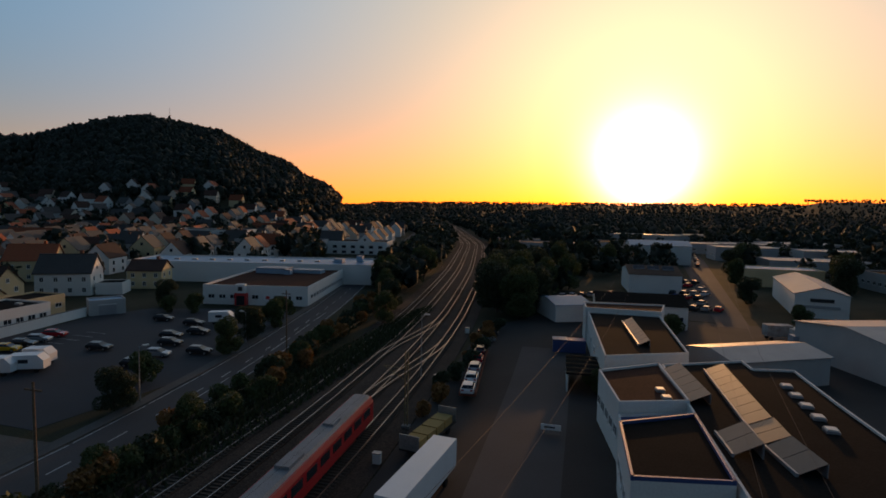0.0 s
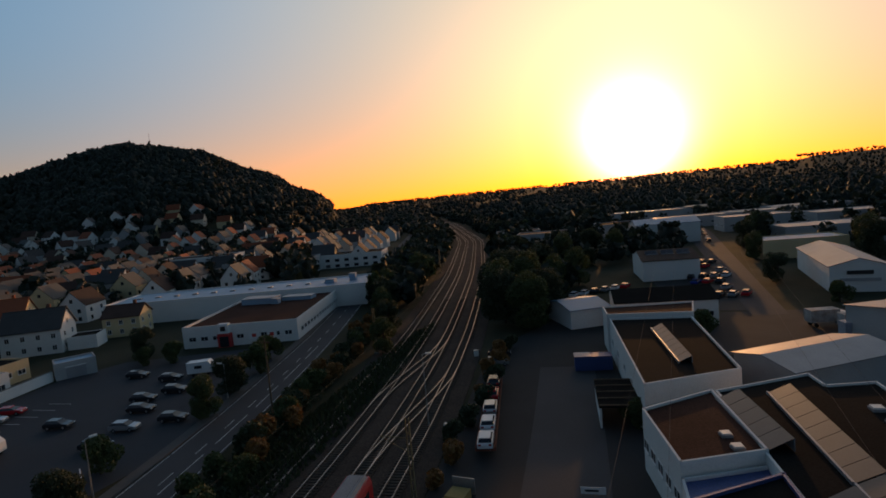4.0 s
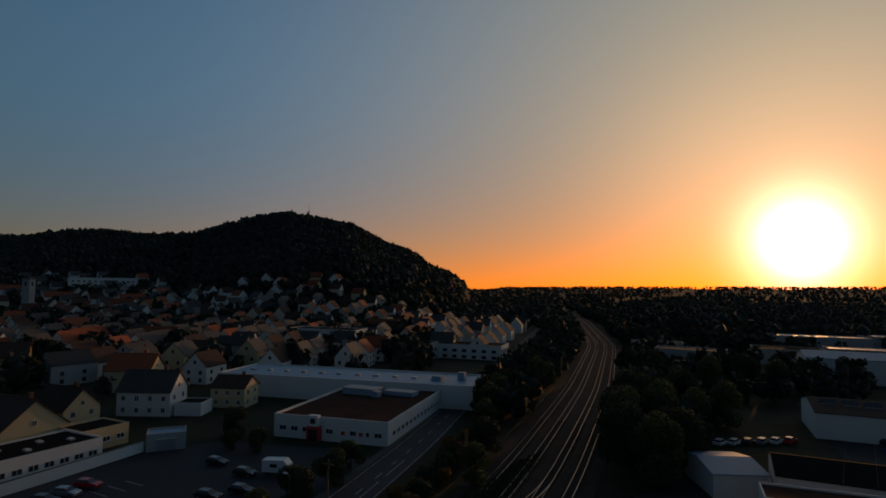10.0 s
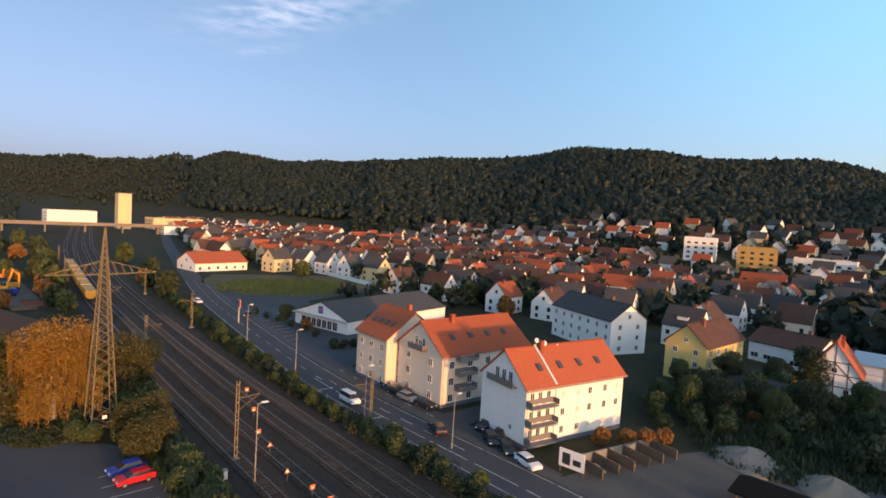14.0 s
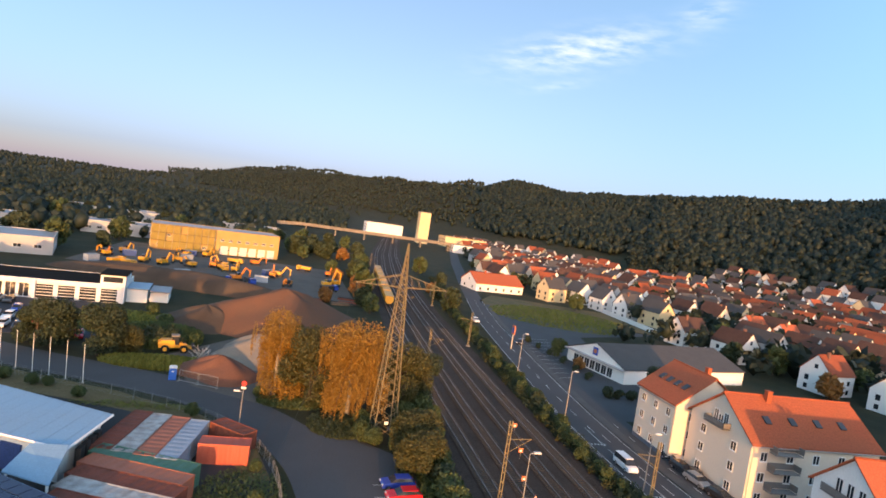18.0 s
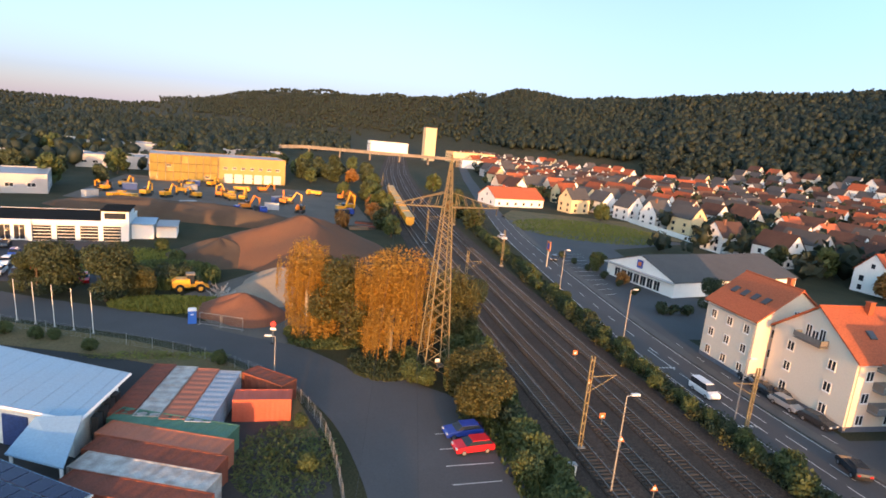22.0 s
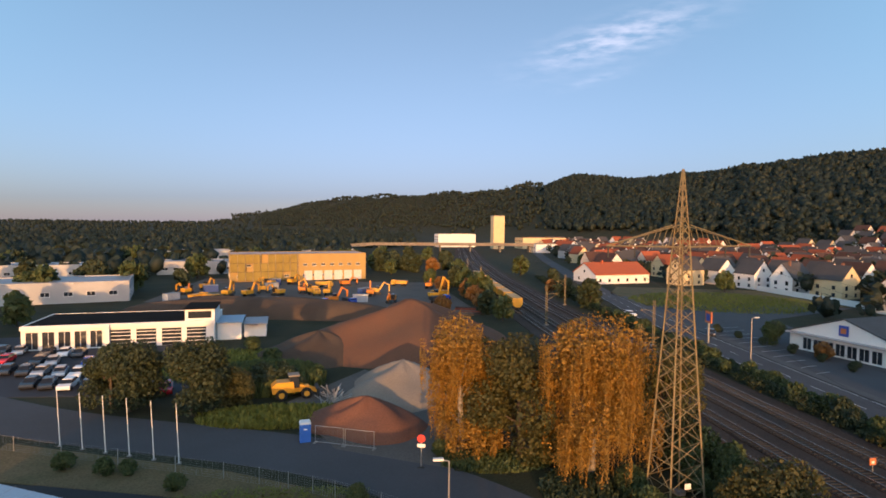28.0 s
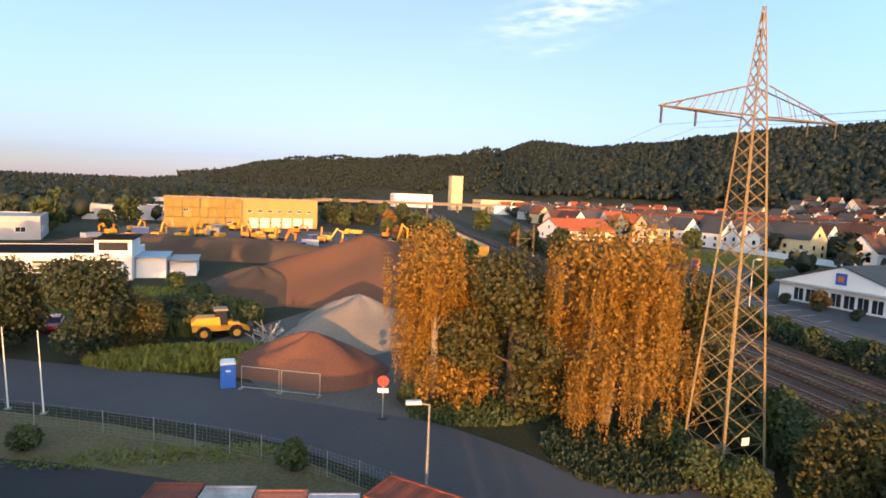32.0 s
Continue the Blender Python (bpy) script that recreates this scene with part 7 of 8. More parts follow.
# weeds and tall grass on the waste ground
def weeds(name, cx, cy, rx, ry, n, h, material, label, seed):
    rng = np.random.default_rng(seed)
    a, r = rng.uniform(0, 6.28, n), np.sqrt(rng.uniform(0, 1, n))
    c = np.stack([cx + rx * r * np.cos(a), cy + ry * r * np.sin(a), np.zeros(n)], 1)
    hh = h * rng.uniform(.5, 1.2, n) * (1.1 - .5 * r)
    u = np.stack([rng.normal(0, .25, n), rng.normal(0, .25, n), hh], 1)
    w = rng.normal(size=(n, 3)); w[:, 2] = 0; w /= np.linalg.norm(w, axis=1)[:, None]; w *= (.1 + .12 * hh)[:, None]
    q = np.stack([c - w, c + w, c + u + w * .4, c + u - w * .4], 1).reshape(-1, 3)
    return tagged(new(name, quads_mesh(name, q, material)), label, "weeds", kind="stuff")


weeds("reeds", 39, -128, 9, 8, 6500, 2.8, "leaf", "tall dark green reeds on the waste ground", 1)
weeds("weeds", 33, -111.5, 11, 4, 4200, 1.2, "leaf_bright", "yellow-green weeds beside the road", 2)
weeds("grass_tufts", 48, -140, 16, 12, 5000, .7, "leaf_bright", "rough yellow grass on the waste ground", 3)
weeds("grass_tufts", 31, -90.8, 9, 1.5, 1200, .22, "leaf_bright", "dry grass on the verge", 4)
weeds("undergrowth", 1.5, -88.5, 5, 5.5, 4200, .75, "leaf_dark", "dark undergrowth beneath the birches", 14)
weeds("undergrowth", 9, -96.5, 6, 3, 2600, .6, "leaf", "green undergrowth beneath the birches", 15)
weeds("undergrowth", -106, -26, 30, 19, 9000, 1.5, "leaf_dark", "dark green undergrowth in the gardens", 8)
weeds("undergrowth", -36, 60, 4, 60, 6000, 1.0, "leaf_dark", "dark undergrowth beside the railway", 9)
weeds("undergrowth", -11, -70, 3, 34, 5000, 1.0, "leaf", "green undergrowth beside the railway", 10)
weeds("grass_tufts", 13, -66, 5, 7, 2500, .35, "leaf", "patchy grass beside the containers", 5)
weeds("grass_tufts", -90, -215, 30, 26, 7000, .8, "leaf_bright", "rough meadow beside the car park", 6)
for x, y, s_ in ((52, -97.8, .75), (47.5, -96, .7), (45.5, -96, .6), (39.5, -92.3, .7), (23, -88, .75), (12, -72, .6), (11, -64, .7), (40, -139, 1.2), (46, -150, 1.1)):
    bush("bush", x, y, s_, x * 30, "small round green bush on the verge", "bushes on the verge")

# ---------------------------------------------------------------- greenery along the railway
def hedge(x_of, y0, y1, step, keys, group, label, s0=.7, s1=1.2, spread=1.2):
    y = y0
    while y < y1:
        bush(R.choice(keys), x_of(y) + R.uniform(-spread, spread), y, R.uniform(s0, s1), R.uniform(0, 360), label, group)
        y += step * R.uniform(.7, 1.3)


hedge(lambda y: along(RAIL, y) / 2 + along(ROADW, y) / 2 - 2.6, -260, -36, 2.7, ("bush", "bush", "bush_dark"), "bushes between road and railway", "green bush between road and railway", .7, 1.25)
hedge(lambda y: along(RAIL, y) / 2 + along(ROADW, y) / 2 - 3, 8, 130, 2.8, ("bush_dark", "bush", "bush_autumn"), "bushes between road and railway", "dark bush between road and railway", .9, 1.5, 2.4)
hedge(lambda y: -12.2, -104, -36, 3.0, ("bush", "bush_dark", "bush"), "bushes beside the parking bays", "green bush beside the parking bays", .9, 1.5, 1.6)
hedge(lambda y: -15.0, 44, 100, 5.0, ("bush_dark", "bush_autumn"), "bushes between yard and railway", "dark bush between yard and railway", .7, 1.2, 1.2)
for x, y, s_ in ((-11, -88, 1.4), (-9, -92, 1.3), (-3.4, -81.8, 1.05), (-1, -83.5, 1.1), (-1.2, -88, 1.1), (-6.5, -81, 1.1), (-9.3, -84, 1.2), (-8, -88, 1.0), (2, -95, 1.0), (14.5, -97.5, .8), (-10.5, -66, 1.3), (-9.5, -61, 1.2), (-10.2, -56, 1.1), (-9.5, -50, 1.3), (-9, -44, 1.2)):
    bush("bush_near", x, y, s_, x * 77, "bush beside the service road", "bushes beside the service road")
for x, y, k, s_ in ((-18, 118, "broad", 1.3), (-12, 112, "broad2", 1.2), (-20, 130, "broad2", 1.3), (-10, 124, "broad", 1.2), (-24, 142, "broad", 1.2), (-14, 140, "broad2", 1.35), (-20, 156, "broad", 1.3), (-8, 150, "broad2", 1.1), (-26, 170, "broad", 1.2), (-14, 172, "broad", 1.3), (-2, 165, "broad2", 1.1),
                    (-40, 96, "broad2", .7), (-45, 112, "broad", .8), (-52, 128, "broad2", .8), (-56, 142, "broad", .9), (-62, 158, "broad2", .9), (-66, 175, "broad", .9), (-60, 190, "broad2", 1), (-44, 74, "round", .55), (-42, 60, "round", .6), (-38, 44, "round", .5), (-39, 30, "broad2", .5), (-40, 18, "round", .55),
                    (-57, 62, "broad2", .65), (-60, 72, "broad", .7), (-62, 84, "round", .9), (-64, 92, "round", .8), (-88, 92, "round", .7), (-94, 90, "round", .6), (-59, 44, "round", .7), (-54, 34, "broad", .6), (-100, 97, "broad", .7),
                    (-30, 240, "broad", 1.1), (-8, 215, "broad2", 1.2), (2, 235, "broad", 1.2), (12, 225, "broad2", 1.1), (60, 232, "broad", 1.1), (68, 245, "broad2", 1.2), (74, 258, "broad", 1.2), (88, 190, "broad", 1.2), (92, 205, "broad2", 1.2), (96, 220, "broad", 1.1), (80, 128, "broad", 1), (86, 142, "broad2", 1.1), (90, 160, "broad", 1.1), (84, 112, "round", 1.2), (78, 96, "round", 1.1),
                    (6.5, 61, "round", .55), (7, 66, "round", .5), (22, 104, "round", .7), (24, 68, "round", .5), (54, 128, "round", .7), (50, 156, "broad", .8), (56, 200, "broad2", .9), (-61, -150, "round", .75), (-60.5, -136, "garden3", .5), (-71, -117, "broad", .75), (-70, -98, "bush", 1)):
    if k != "bush":
        tree(k, x, y, s_, x * 57, "leafy tree beside the buildings", "trees by the railway and yards")
# gardens behind the white apartments and the builder's yard
for i in range(44):
    x, y = R.uniform(-134, -78), R.uniform(-46, -6)
    if math.hypot(x + 133, y + 30) < 8 or (x > -90 and y > -30) or math.hypot(x + 121, y + 52) < 14:
        continue
    if i % 3:
        tree(("garden", "garden2", "garden", "round")[i % 4], x, y, R.uniform(.45, .8), R.uniform(0, 360), "leafy garden tree behind the yard", "garden trees")
    else:
        bush(R.choice(("bush", "bush_dark", "bush_autumn")), x, y, R.uniform(.8, 1.3), R.uniform(0, 360), "garden bush behind the yard", "garden bushes")
for x, y in ((-69, -41), (-72, -39.5), (-75, -38), (-66, -43.5)):
    bush("bush_autumn", x, y, 1.1, x * 9, "rust coloured bush beside the bays", "garden bushes")
tree("garden", -103, -44, .9, 0, "dark conifer-like tree before the yellow house", "garden trees")
for i in range(90):
    y = R.uniform(125, 430)
    x = R.choice((R.uniform(along(ROADW, y) + 8, along(RAIL, y) - 14), R.uniform(along(RAIL, y) + 15, along(RAIL, y) + 48)))
    if y < 200 and x > -10:
        continue
    if i % 2:
        tree(("garden", "garden2")[i % 4 // 2], x, y, R.uniform(.6, 1.2), i * 40, "dark leafy tree beside the railway", "trees by the railway and yards")
    else:
        bush("bush_dark", x, y, R.uniform(1.2, 2.0), i * 30, "dark bush beside the railway", "bushes between road and railway")
for i in range(26):
    x = R.uniform(-52, 6); y = R.uniform(-330, -190)
    if abs(x - along(RAIL, y)) > 14 and x > along(ROADW, y) + 6:
        tree(("garden", "garden2", "garden3")[i % 3], x, y, R.uniform(.7, 1.2), i * 40, "leafy tree beside the railway", "trees by the railway and yards")
for i in range(62):
    x, y = R.uniform(-30, 240), R.uniform(-440, -312)
    if abs(x - along(RAIL, y)) > 16 and not (20 < x < 100 and y > -330):
        tree(("garden", "garden2", "garden")[i % 3], x, y, R.uniform(.9, 1.4), i * 40, "dark leafy tree behind the machine yard", "trees by the railway and yards")
for i in range(40):
    x, y = R.uniform(96, 190), R.uniform(-330, -110)
    tree(("garden", "garden2")[i % 2], x, y, R.uniform(.7, 1.3), i * 40, "leafy tree at the estate's edge", "trees by the railway and yards")
for x, y, rz, L, W, H in ((128, -228, 20, 50, 24, 6), (160, -180, 20, 46, 26, 6), (110, -330, 14, 40, 18, 6), (150, -420, 10, 60, 22, 7), (175, -300, 10, 50, 20, 6), (60, -430, 12, 40, 16, 7)):
    hall(x, y, rz + 180, L, W, H, "greywall", "sheet_grey", "grey flat industrial hall among trees", front=8, win=(2.4, 1.4))

# ---------------------------------------------------------------- roof details of the estate
def rooflight(x, y, z, rz, L, W, tilt, label="tilted glazed rooflight strip", mat_="solar_pale"):
    g = thing("rooflight", x, y, z, rz, label, "rooflight", "rooflights on the factory roof")
    n = max(2, int(L / 2.2))
    for i in range(n):
        a = -L / 2 + i * L / n
        ob = part("pane", Shape().box(a + .04, a + L / n - .04, 0, W, 0, .06), mat_, g)
        ob.matrix_basis = pose(0, 0, 0, tilt, 0, 0)
    part("kerb", Shape().box(-L / 2, L / 2, -.1, .1, -.1, .25), "sheet_grey", g)
    k = W * math.sin(radians(tilt)); q = W * math.cos(radians(tilt))
    part("back", Shape().box(-L / 2, L / 2, q - .08, q, -.05, k), "sheet_grey", g)


rooflight(11.65, 75.6, 6.3, -85, 18.2, 1.9, 27)
rooflight(15.0, 47.2, 6.35, -83, 12.4, 2.6, 25)
rooflight(20.05, 45.7, 6.3, -88.5, 19.4, 2.5, 25)
rooflight(20.45, 33.6, 6.3, -88, 4.6, 2.6, 25)
rooflight(21.1, 28.3, 6.3, -80, 5.6, 2.6, 25)
rooflight(17.2, 30.6, 6.3, -85, 5.2, 2.8, 28)
for i in range(5):
    g = thing("roof_dome", 28.0 + i * .05, 36.9 + i * 3.5, 6.25, 0, "small pale roof dome", "roof dome", "roof domes")
    part("upstand", Shape().box(-.6, .6, -.6, .6, 0, .25), "sheet_grey", g)
    part("dome", Shape().box(-.5, .5, -.5, .5, .25, .4), "lamphead", g)
for i, (x, y) in enumerate(((13.2, 44), (13.6, 41.4))):
    g = thing("roof_dome", x, y, 6.45, 10, "small pale roof dome", "roof dome", "roof domes")
    part("upstand", Shape().box(-.5, .5, -.5, .5, 0, .25), "sheet_grey", g)
    part("dome", Shape().box(-.42, .42, -.42, .42, .25, .38), "lamphead", g)
bc = thing("blue_skip", 1.4, 84, 0, 5, "dark blue steel container beside the workshop", "container")
part("box", Shape().box(-3, 3, -1.2, 1.2, 0, 2.4), "sheet_blue", bc)
part("lid", Shape().box(-3.1, -.4, -1.25, 1.25, 2.4, 2.5), "box_grey", bc)
cp = thing("open_bay", 4.3, 65, 0, 3, "open storage bay with dark flat roof", "shed")
part("roof", Shape().box(-2.6, 2.6, -5, 5, 2.7, 2.95), "bitumen", cp)
for k in range(5):
    part("beam", Shape().box(-2.6, 2.6, -4.9 + k * 2.4, -4.75 + k * 2.4, 2.95, 3.1), "timber", cp)
for sx in (-2.4, 2.4):
    part("wall", Shape().box(sx - .12, sx + .12, -4.9, 4.9, 0, 2.7), "white", cp)
yb = thing("yard_sign", 1, 43.5, 0, 0, "small white board on two posts with dark lettering bars", "sign")
part("board", Shape().box(-1.2, 1.2, -.04, .04, .5, 1.2), "sign_white", yb)
part("bar", Shape().box(-.8, .5, -.06, -.04, .75, .95), "dark", yb)
for sx in (-1, 1):
    part("post", Shape().rod((sx, 0, 0), (sx, 0, .6), .04), "steel", yb)
dn = thing("hall_lettering", 61.8, 137.9, 4.2, -8, "dark lettering bars on the white gable", "sign")
part("bar", Shape().box(-2.6, 2.6, -.08, -.02, 0, .9), "dark", dn)
part("bar", Shape().box(-4, 4, -.08, -.02, -1.6, -.9), "greywall", dn)
# workshops' sawtooth glazing
for i in range(3):
    rooflight(20 + i * 4.5, 171, 7.2, 4, 3.6, 2.0, 35)
for x, y, rz, L, W, H, ro in ((96, 250, 4, 40, 20, 6, "sheet_sky_tint"), (84, 310, 4, 34, 18, 7, "sheet_sky_tint"), (20, 320, 4, 30, 20, 7, "bitumen"), (60, 350, 4, 44, 16, 6, "sheet_sky_tint"), (100, 360, 4, 40, 18, 6, "bitumen_red"), (120, 300, 4, 30, 18, 7, "sheet_sky_tint"), (40, 400, 4, 50, 16, 8, "sheet_sky_tint"), (-20, 290, 0, 30, 16, 7, "tile_brown"),
                          (130, 380, 4, 44, 20, 6, "sheet_sky_tint"), (110, 200, 6, 20, 26, 6, "bitumen"), (112, 150, 6, 20, 40, 6, "sheet_sky_tint"), (-40, 330, 10, 26, 12, 6, "tile_brown"), (90, 440, 4, 50, 18, 7, "sheet_sky_tint"), (104, 100, 8, 22, 28, 7, "bitumen")):
    hall(x, y, rz, L, W, H, "greywall", "bitumen" if ro == "bitumen" else ("tile_brown" if ro.startswith("tile") else "sheet_grey"), "grey industrial hall on the estate", front=6, group="halls on the estate", win=(2.0, 1.2))
for x, y, rz, c in ((44, 108, 10, "box_white"), (48, 104, 8, "box_white"), (52, 108, 12, "plant_yellow"), (46, 98, 5, "box_grey")):
    g = thing("lorry", x, y, .04, rz, "parked lorry with box body in the yard", "lorry", "lorries in the yard")
    part("box", Shape().box(-3.2, 2, -1.2, 1.2, 1, 3.3), c, g)
    part("cab", Shape().side([(2.1, .7), (2.1, 2.8), (3.4, 2.7), (3.8, 1.7), (3.8, .7)], -1.1, 1.1), "car_white", g)
    for wx in (-2.2, 2.8):
        for sy in (-1, 1):
            piece("wheel", shared(("truck_tyre",), None, "tyre"), g, pose(wx, sy, .42))

# ---------------------------------------------------------------- market details
mk = thing("market_entrance", -83.3, 104.2, 0, 12, "red entrance porch with white sign box", "porch")
part("porch", Shape().box(-1.6, 1.6, -1.2, .2, 0, 3.2), "sign_red", mk)
part("sign_box", Shape().box(-1.2, 1.2, -1.3, .2, 3.3, 5.6), "sign_white", mk)
part("emblem", Shape().box(-.6, .6, -1.36, -1.3, 3.9, 5.0), "dark", mk)
part("door", Shape().box(-1.1, 1.1, -1.25, -1.2, .1, 2.6), "glass", mk)
for i, (x, y, rz) in enumerate(((-76.6, 105.6, 12), (-72.4, 106.5, 12), (-68.9, 116, 102), (-71.2, 127, 102))):
    g = thing("wall_panel", x, y, 1.3, rz, "white advertising panel on the market wall", "panel", "panels on the market")
    part("board", Shape().box(-1.2, 1.2, -.08, 0, 0, 1.6), "sign_white", g)
    part("emblem", Shape().box(-.5, .5, -.1, -.08, .4, 1.2), "sign_red" if i < 2 else "greywall", g)
for x, y, L, W, H in ((-92, 134, 10, 5, 1.6), (-82, 138, 9, 4, 1.0), (-86, 132, 2, 2, 1.4), (-80, 156, 3, 3, 1.2), (-74, 160, 2, 2, 2.2)):
    z = 4.6 if y < 140 else 6.2
    g = thing("roof_unit", x, y, z + .1, 5, "pale ventilation unit on the flat roof", "roof unit", "units on the market roof")
    part("casing", Shape().box(-L / 2, L / 2, -W / 2, W / 2, 0, H), "sheet_sky_tint", g)
    part("cap", Shape().box(-L / 2 - .1, L / 2 + .1, -W / 2 - .1, W / 2 + .1, H, H + .12), "sheet_grey", g)
for i in range(11):
    g = thing("roof_dome", -142 + i * 6, 141.6 + i * 1.5, 6.3, 14, "small pale roof dome", "roof dome", "roof domes")
    part("upstand", Shape().box(-.8, .8, -.6, .6, 0, .3), "sheet_grey", g)
    part("dome", Shape().box(-.7, .7, -.5, .5, .3, .45), "lamphead", g)
wl_ = thing("boundary_wall", 0, 0, 0, 0, "long low white boundary wall of the car park", "wall", kind="structure")
wp = [(-103.2, 37), (-104.2, 52), (-105.8, 66), (-107.6, 79.5)]
for a, b in zip(wp, wp[1:]):
    part("wall_section", band([a, b], .3, 2.1, 2.1), "white", wl_)
    part("coping", band([a, b], .42, 2.2, .12), "concrete", wl_)
# billboard, flag pole
bb = thing("billboard", -54.6, 37.5, 0, -40, "white billboard with dark lettering bars on posts", "billboard")
part("board", Shape().box(-1.7, 1.7, -.06, .06, 1.2, 3.6), "sign_white", bb)
for k in range(3):
    part("bar", Shape().box(-1.3, 1.3 - k * .5, -.08, -.06, 3.0 - k * .7, 3.25 - k * .7), "dark", bb)
for sx in (-1.5, 1.5):
    part("post", Shape().rod((sx, .1, 0), (sx, .1, 3.4), .06), "timber", bb)
street_lamp(-53.3, 37.5, 60, 7.6)
street_lamp(-59, 70, 180, 6)
for x, y in ((-46.4, 63.5), (-40, 12)):
    g = thing("timber_pole", x, y, 0, 0, "tall dark timber line pole beside the road", "pole", "line poles")
    part("pole", Shape().rod((0, 0, 0), (0, 0, 12), .16, .1, 8), "timber", g)
    part("crossbar", Shape().box(-.9, .9, -.06, .06, 11.2, 11.35), "timber", g)

# ---------------------------------------------------------------- apartments, store and builder's yard details
for ap, L, W in ((aptA, 11, 12.6), (aptB, 22, 13.4), (aptC, 24.6, 10.8)):
    for sx in (-1, 1):
        part("gutter", Shape().rod((-L / 2 - .4, sx * (W / 2 + .5), 9.05), (L / 2 + .4, sx * (W / 2 + .5), 9.05), .08), "steel", ap)
        part("downpipe", Shape().rod((L / 2 - .3, sx * (W / 2 + .08), .2), (L / 2 - .3, sx * (W / 2 + .08), 9.0), .05), "steel", ap)
part("satellite_dish", Shape().rod((3.5, .3, 14.4), (3.7, .5, 14.5), .45, n=12).rod((3.5, .3, 13.4), (3.5, .3, 14.4), .04), "sign_white", aptC)
part("fire_wall", Shape().side([(-.15, 8.8), (.15, 8.8), (.15, 14.0), (-.15, 14.0)], -.3, .3), "white", aptC)
part("gable_balcony", Shape().box(11, 12.3, -2.2, 2.2, 9.3, 9.45).box(12.2, 12.3, -2.2, 2.2, 9.6, 10.3).box(11, 12.3, -2.2, -2.1, 9.6, 10.3).box(11, 12.3, 2.1, 2.2, 9.6, 10.3), "railing", aptB)
for y in (-1.1, 1.1):
    window(aptB, 11, y, 9.5, 90, 1.0, 2.0)
for k, z in enumerate((.95, 3.75, 6.5)):
    part("loggia_door", Shape().box(5.2, 8.8, 5.32, 5.38, z, z + 2.1), "glass", aptC)
# the store's glazed front with square sign
for i in range(7):
    window(store, 22.0, -7.2 + i * 2.2, .3, 90, 1.9, 2.4)
part("eaves_soffit", Shape().box(21.9, 23.2, -11.2, 11.2, 3.3, 3.6), "greywall", store)
part("sign_board", Shape().box(22.05, 22.2, -.9, .9, 4.3, 6.3), "sign_blue", store, "square blue sign with pale frame")
part("sign_mark", Shape().box(22.2, 22.25, -.5, .5, 4.8, 5.8), "sign_orange", store)
pole = thing("store_sign_pole", -47.5, -152, 0, 90, "square orange and blue store sign on a post", "sign")
part("post", Shape().box(-.15, .15, -.15, .15, 0, 4.4), "steel", pole)
part("board", Shape().box(-1.1, 1.1, -.12, .12, 4.4, 6.8), "sign_orange", pole)
part("mark", Shape().box(-.7, .7, -.16, .16, 4.8, 6.3), "sign_blue", pole)
sw = thing("boundary_wall", 0, 0, 0, 0, "long low white wall behind the store car park", "wall", kind="structure")
part("wall_section", band([(-125.5, -248), (-126, -192), (-124, -178), (-116, -160)], .3, 1.9, 1.9), "white", sw)
# builder's yard
cpt = thing("open_carport", -94.2, -.8, 0, -9, "open shelter with pale sheet roof on posts", "shelter")
part("roof", Shape().box(-11.5, 11.5, -5.6, 5.6, 4.2, 4.4), "sheet_grey", cpt)
for k in range(3):
    part("seam", Shape().box(-11.5, 11.5, -3.2 + k * 3, -3 + k * 3, 4.4, 4.48), "dark", cpt)
for sx in (-11, -3.6, 3.6, 11):
    for sy in (-5.6, 5.6):
        part("post", Shape().box(sx - .12, sx + .12, sy - .12, sy + .12, 0, 4.2), "timber", cpt)
house(-80.6, 13.2, 6, 10, 13.6, 3.2, 8, "timber", "tile_brown", "lean front roof of the builder's barn", "barn_porch", "barn", rows=0, cols=0, chimney=False, ends=False)
sb = thing("barn_sign", -75.2, 13.8, 3.0, 96, "red and white board with pale lettering bars", "sign")
part("board", Shape().box(-2.6, 2.6, -.1, 0, 0, 1.7), "sign_red", sb)
part("bar", Shape().box(-2.2, 2.2, -.14, -.1, .8, 1.5), "sign_white", sb)
part("bar", Shape().box(-1.2, 2.0, -.14, -.1, .3, .55), "sign_white", sb)
ts = thing("timber_shelter", -66, -16, 0, 92, "low open timber shelter with dark roof", "shelter")
part("roof", roof_slope(13, 6, 2.6, 3.5, -1, .4), "bitumen", ts)
part("roof", roof_slope(13, 6, 2.6, 3.5, 1, .4), "bitumen", ts)
for sx in (-6, -2, 2, 6):
    for sy in (-2.8, 2.8):
        part("post", Shape().box(sx - .1, sx + .1, sy - .1, sy + .1, 0, 2.6), "timber", ts)
by = thing("material_bays", -64.2, -37.2, 0, 172, "row of timber and concrete bulk material bays", "bays")
part("back_wall", Shape().box(-8, 8, 2.6, 2.9, 0, 1.4), "concrete", by)
for k in range(6):
    part("divider", Shape().box(-8 + k * 3.1, -7.8 + k * 3.1, -2.2, 2.6, 0, 1.5), "timber", by)
for i in range(5):
    heap(-64.2 + (-6.4 + i * 3.1) * -.99, -37.2 + (-6.4 + i * 3.1) * .14 - .6, 1.3, 1.8, .9, ("sand", "soil_red", "sand", "soil", "sand")[i], "small heap of bulk material in a bay", 30 + i)
heap(-81, -28, 6, 5, 1.9, "sand", "gravel heap in the builder's yard", 41, name="gravel_heap")
heap(-81, -17, 5, 4, 2.0, "sand", "gravel heap in the builder's yard", 42, name="gravel_heap")
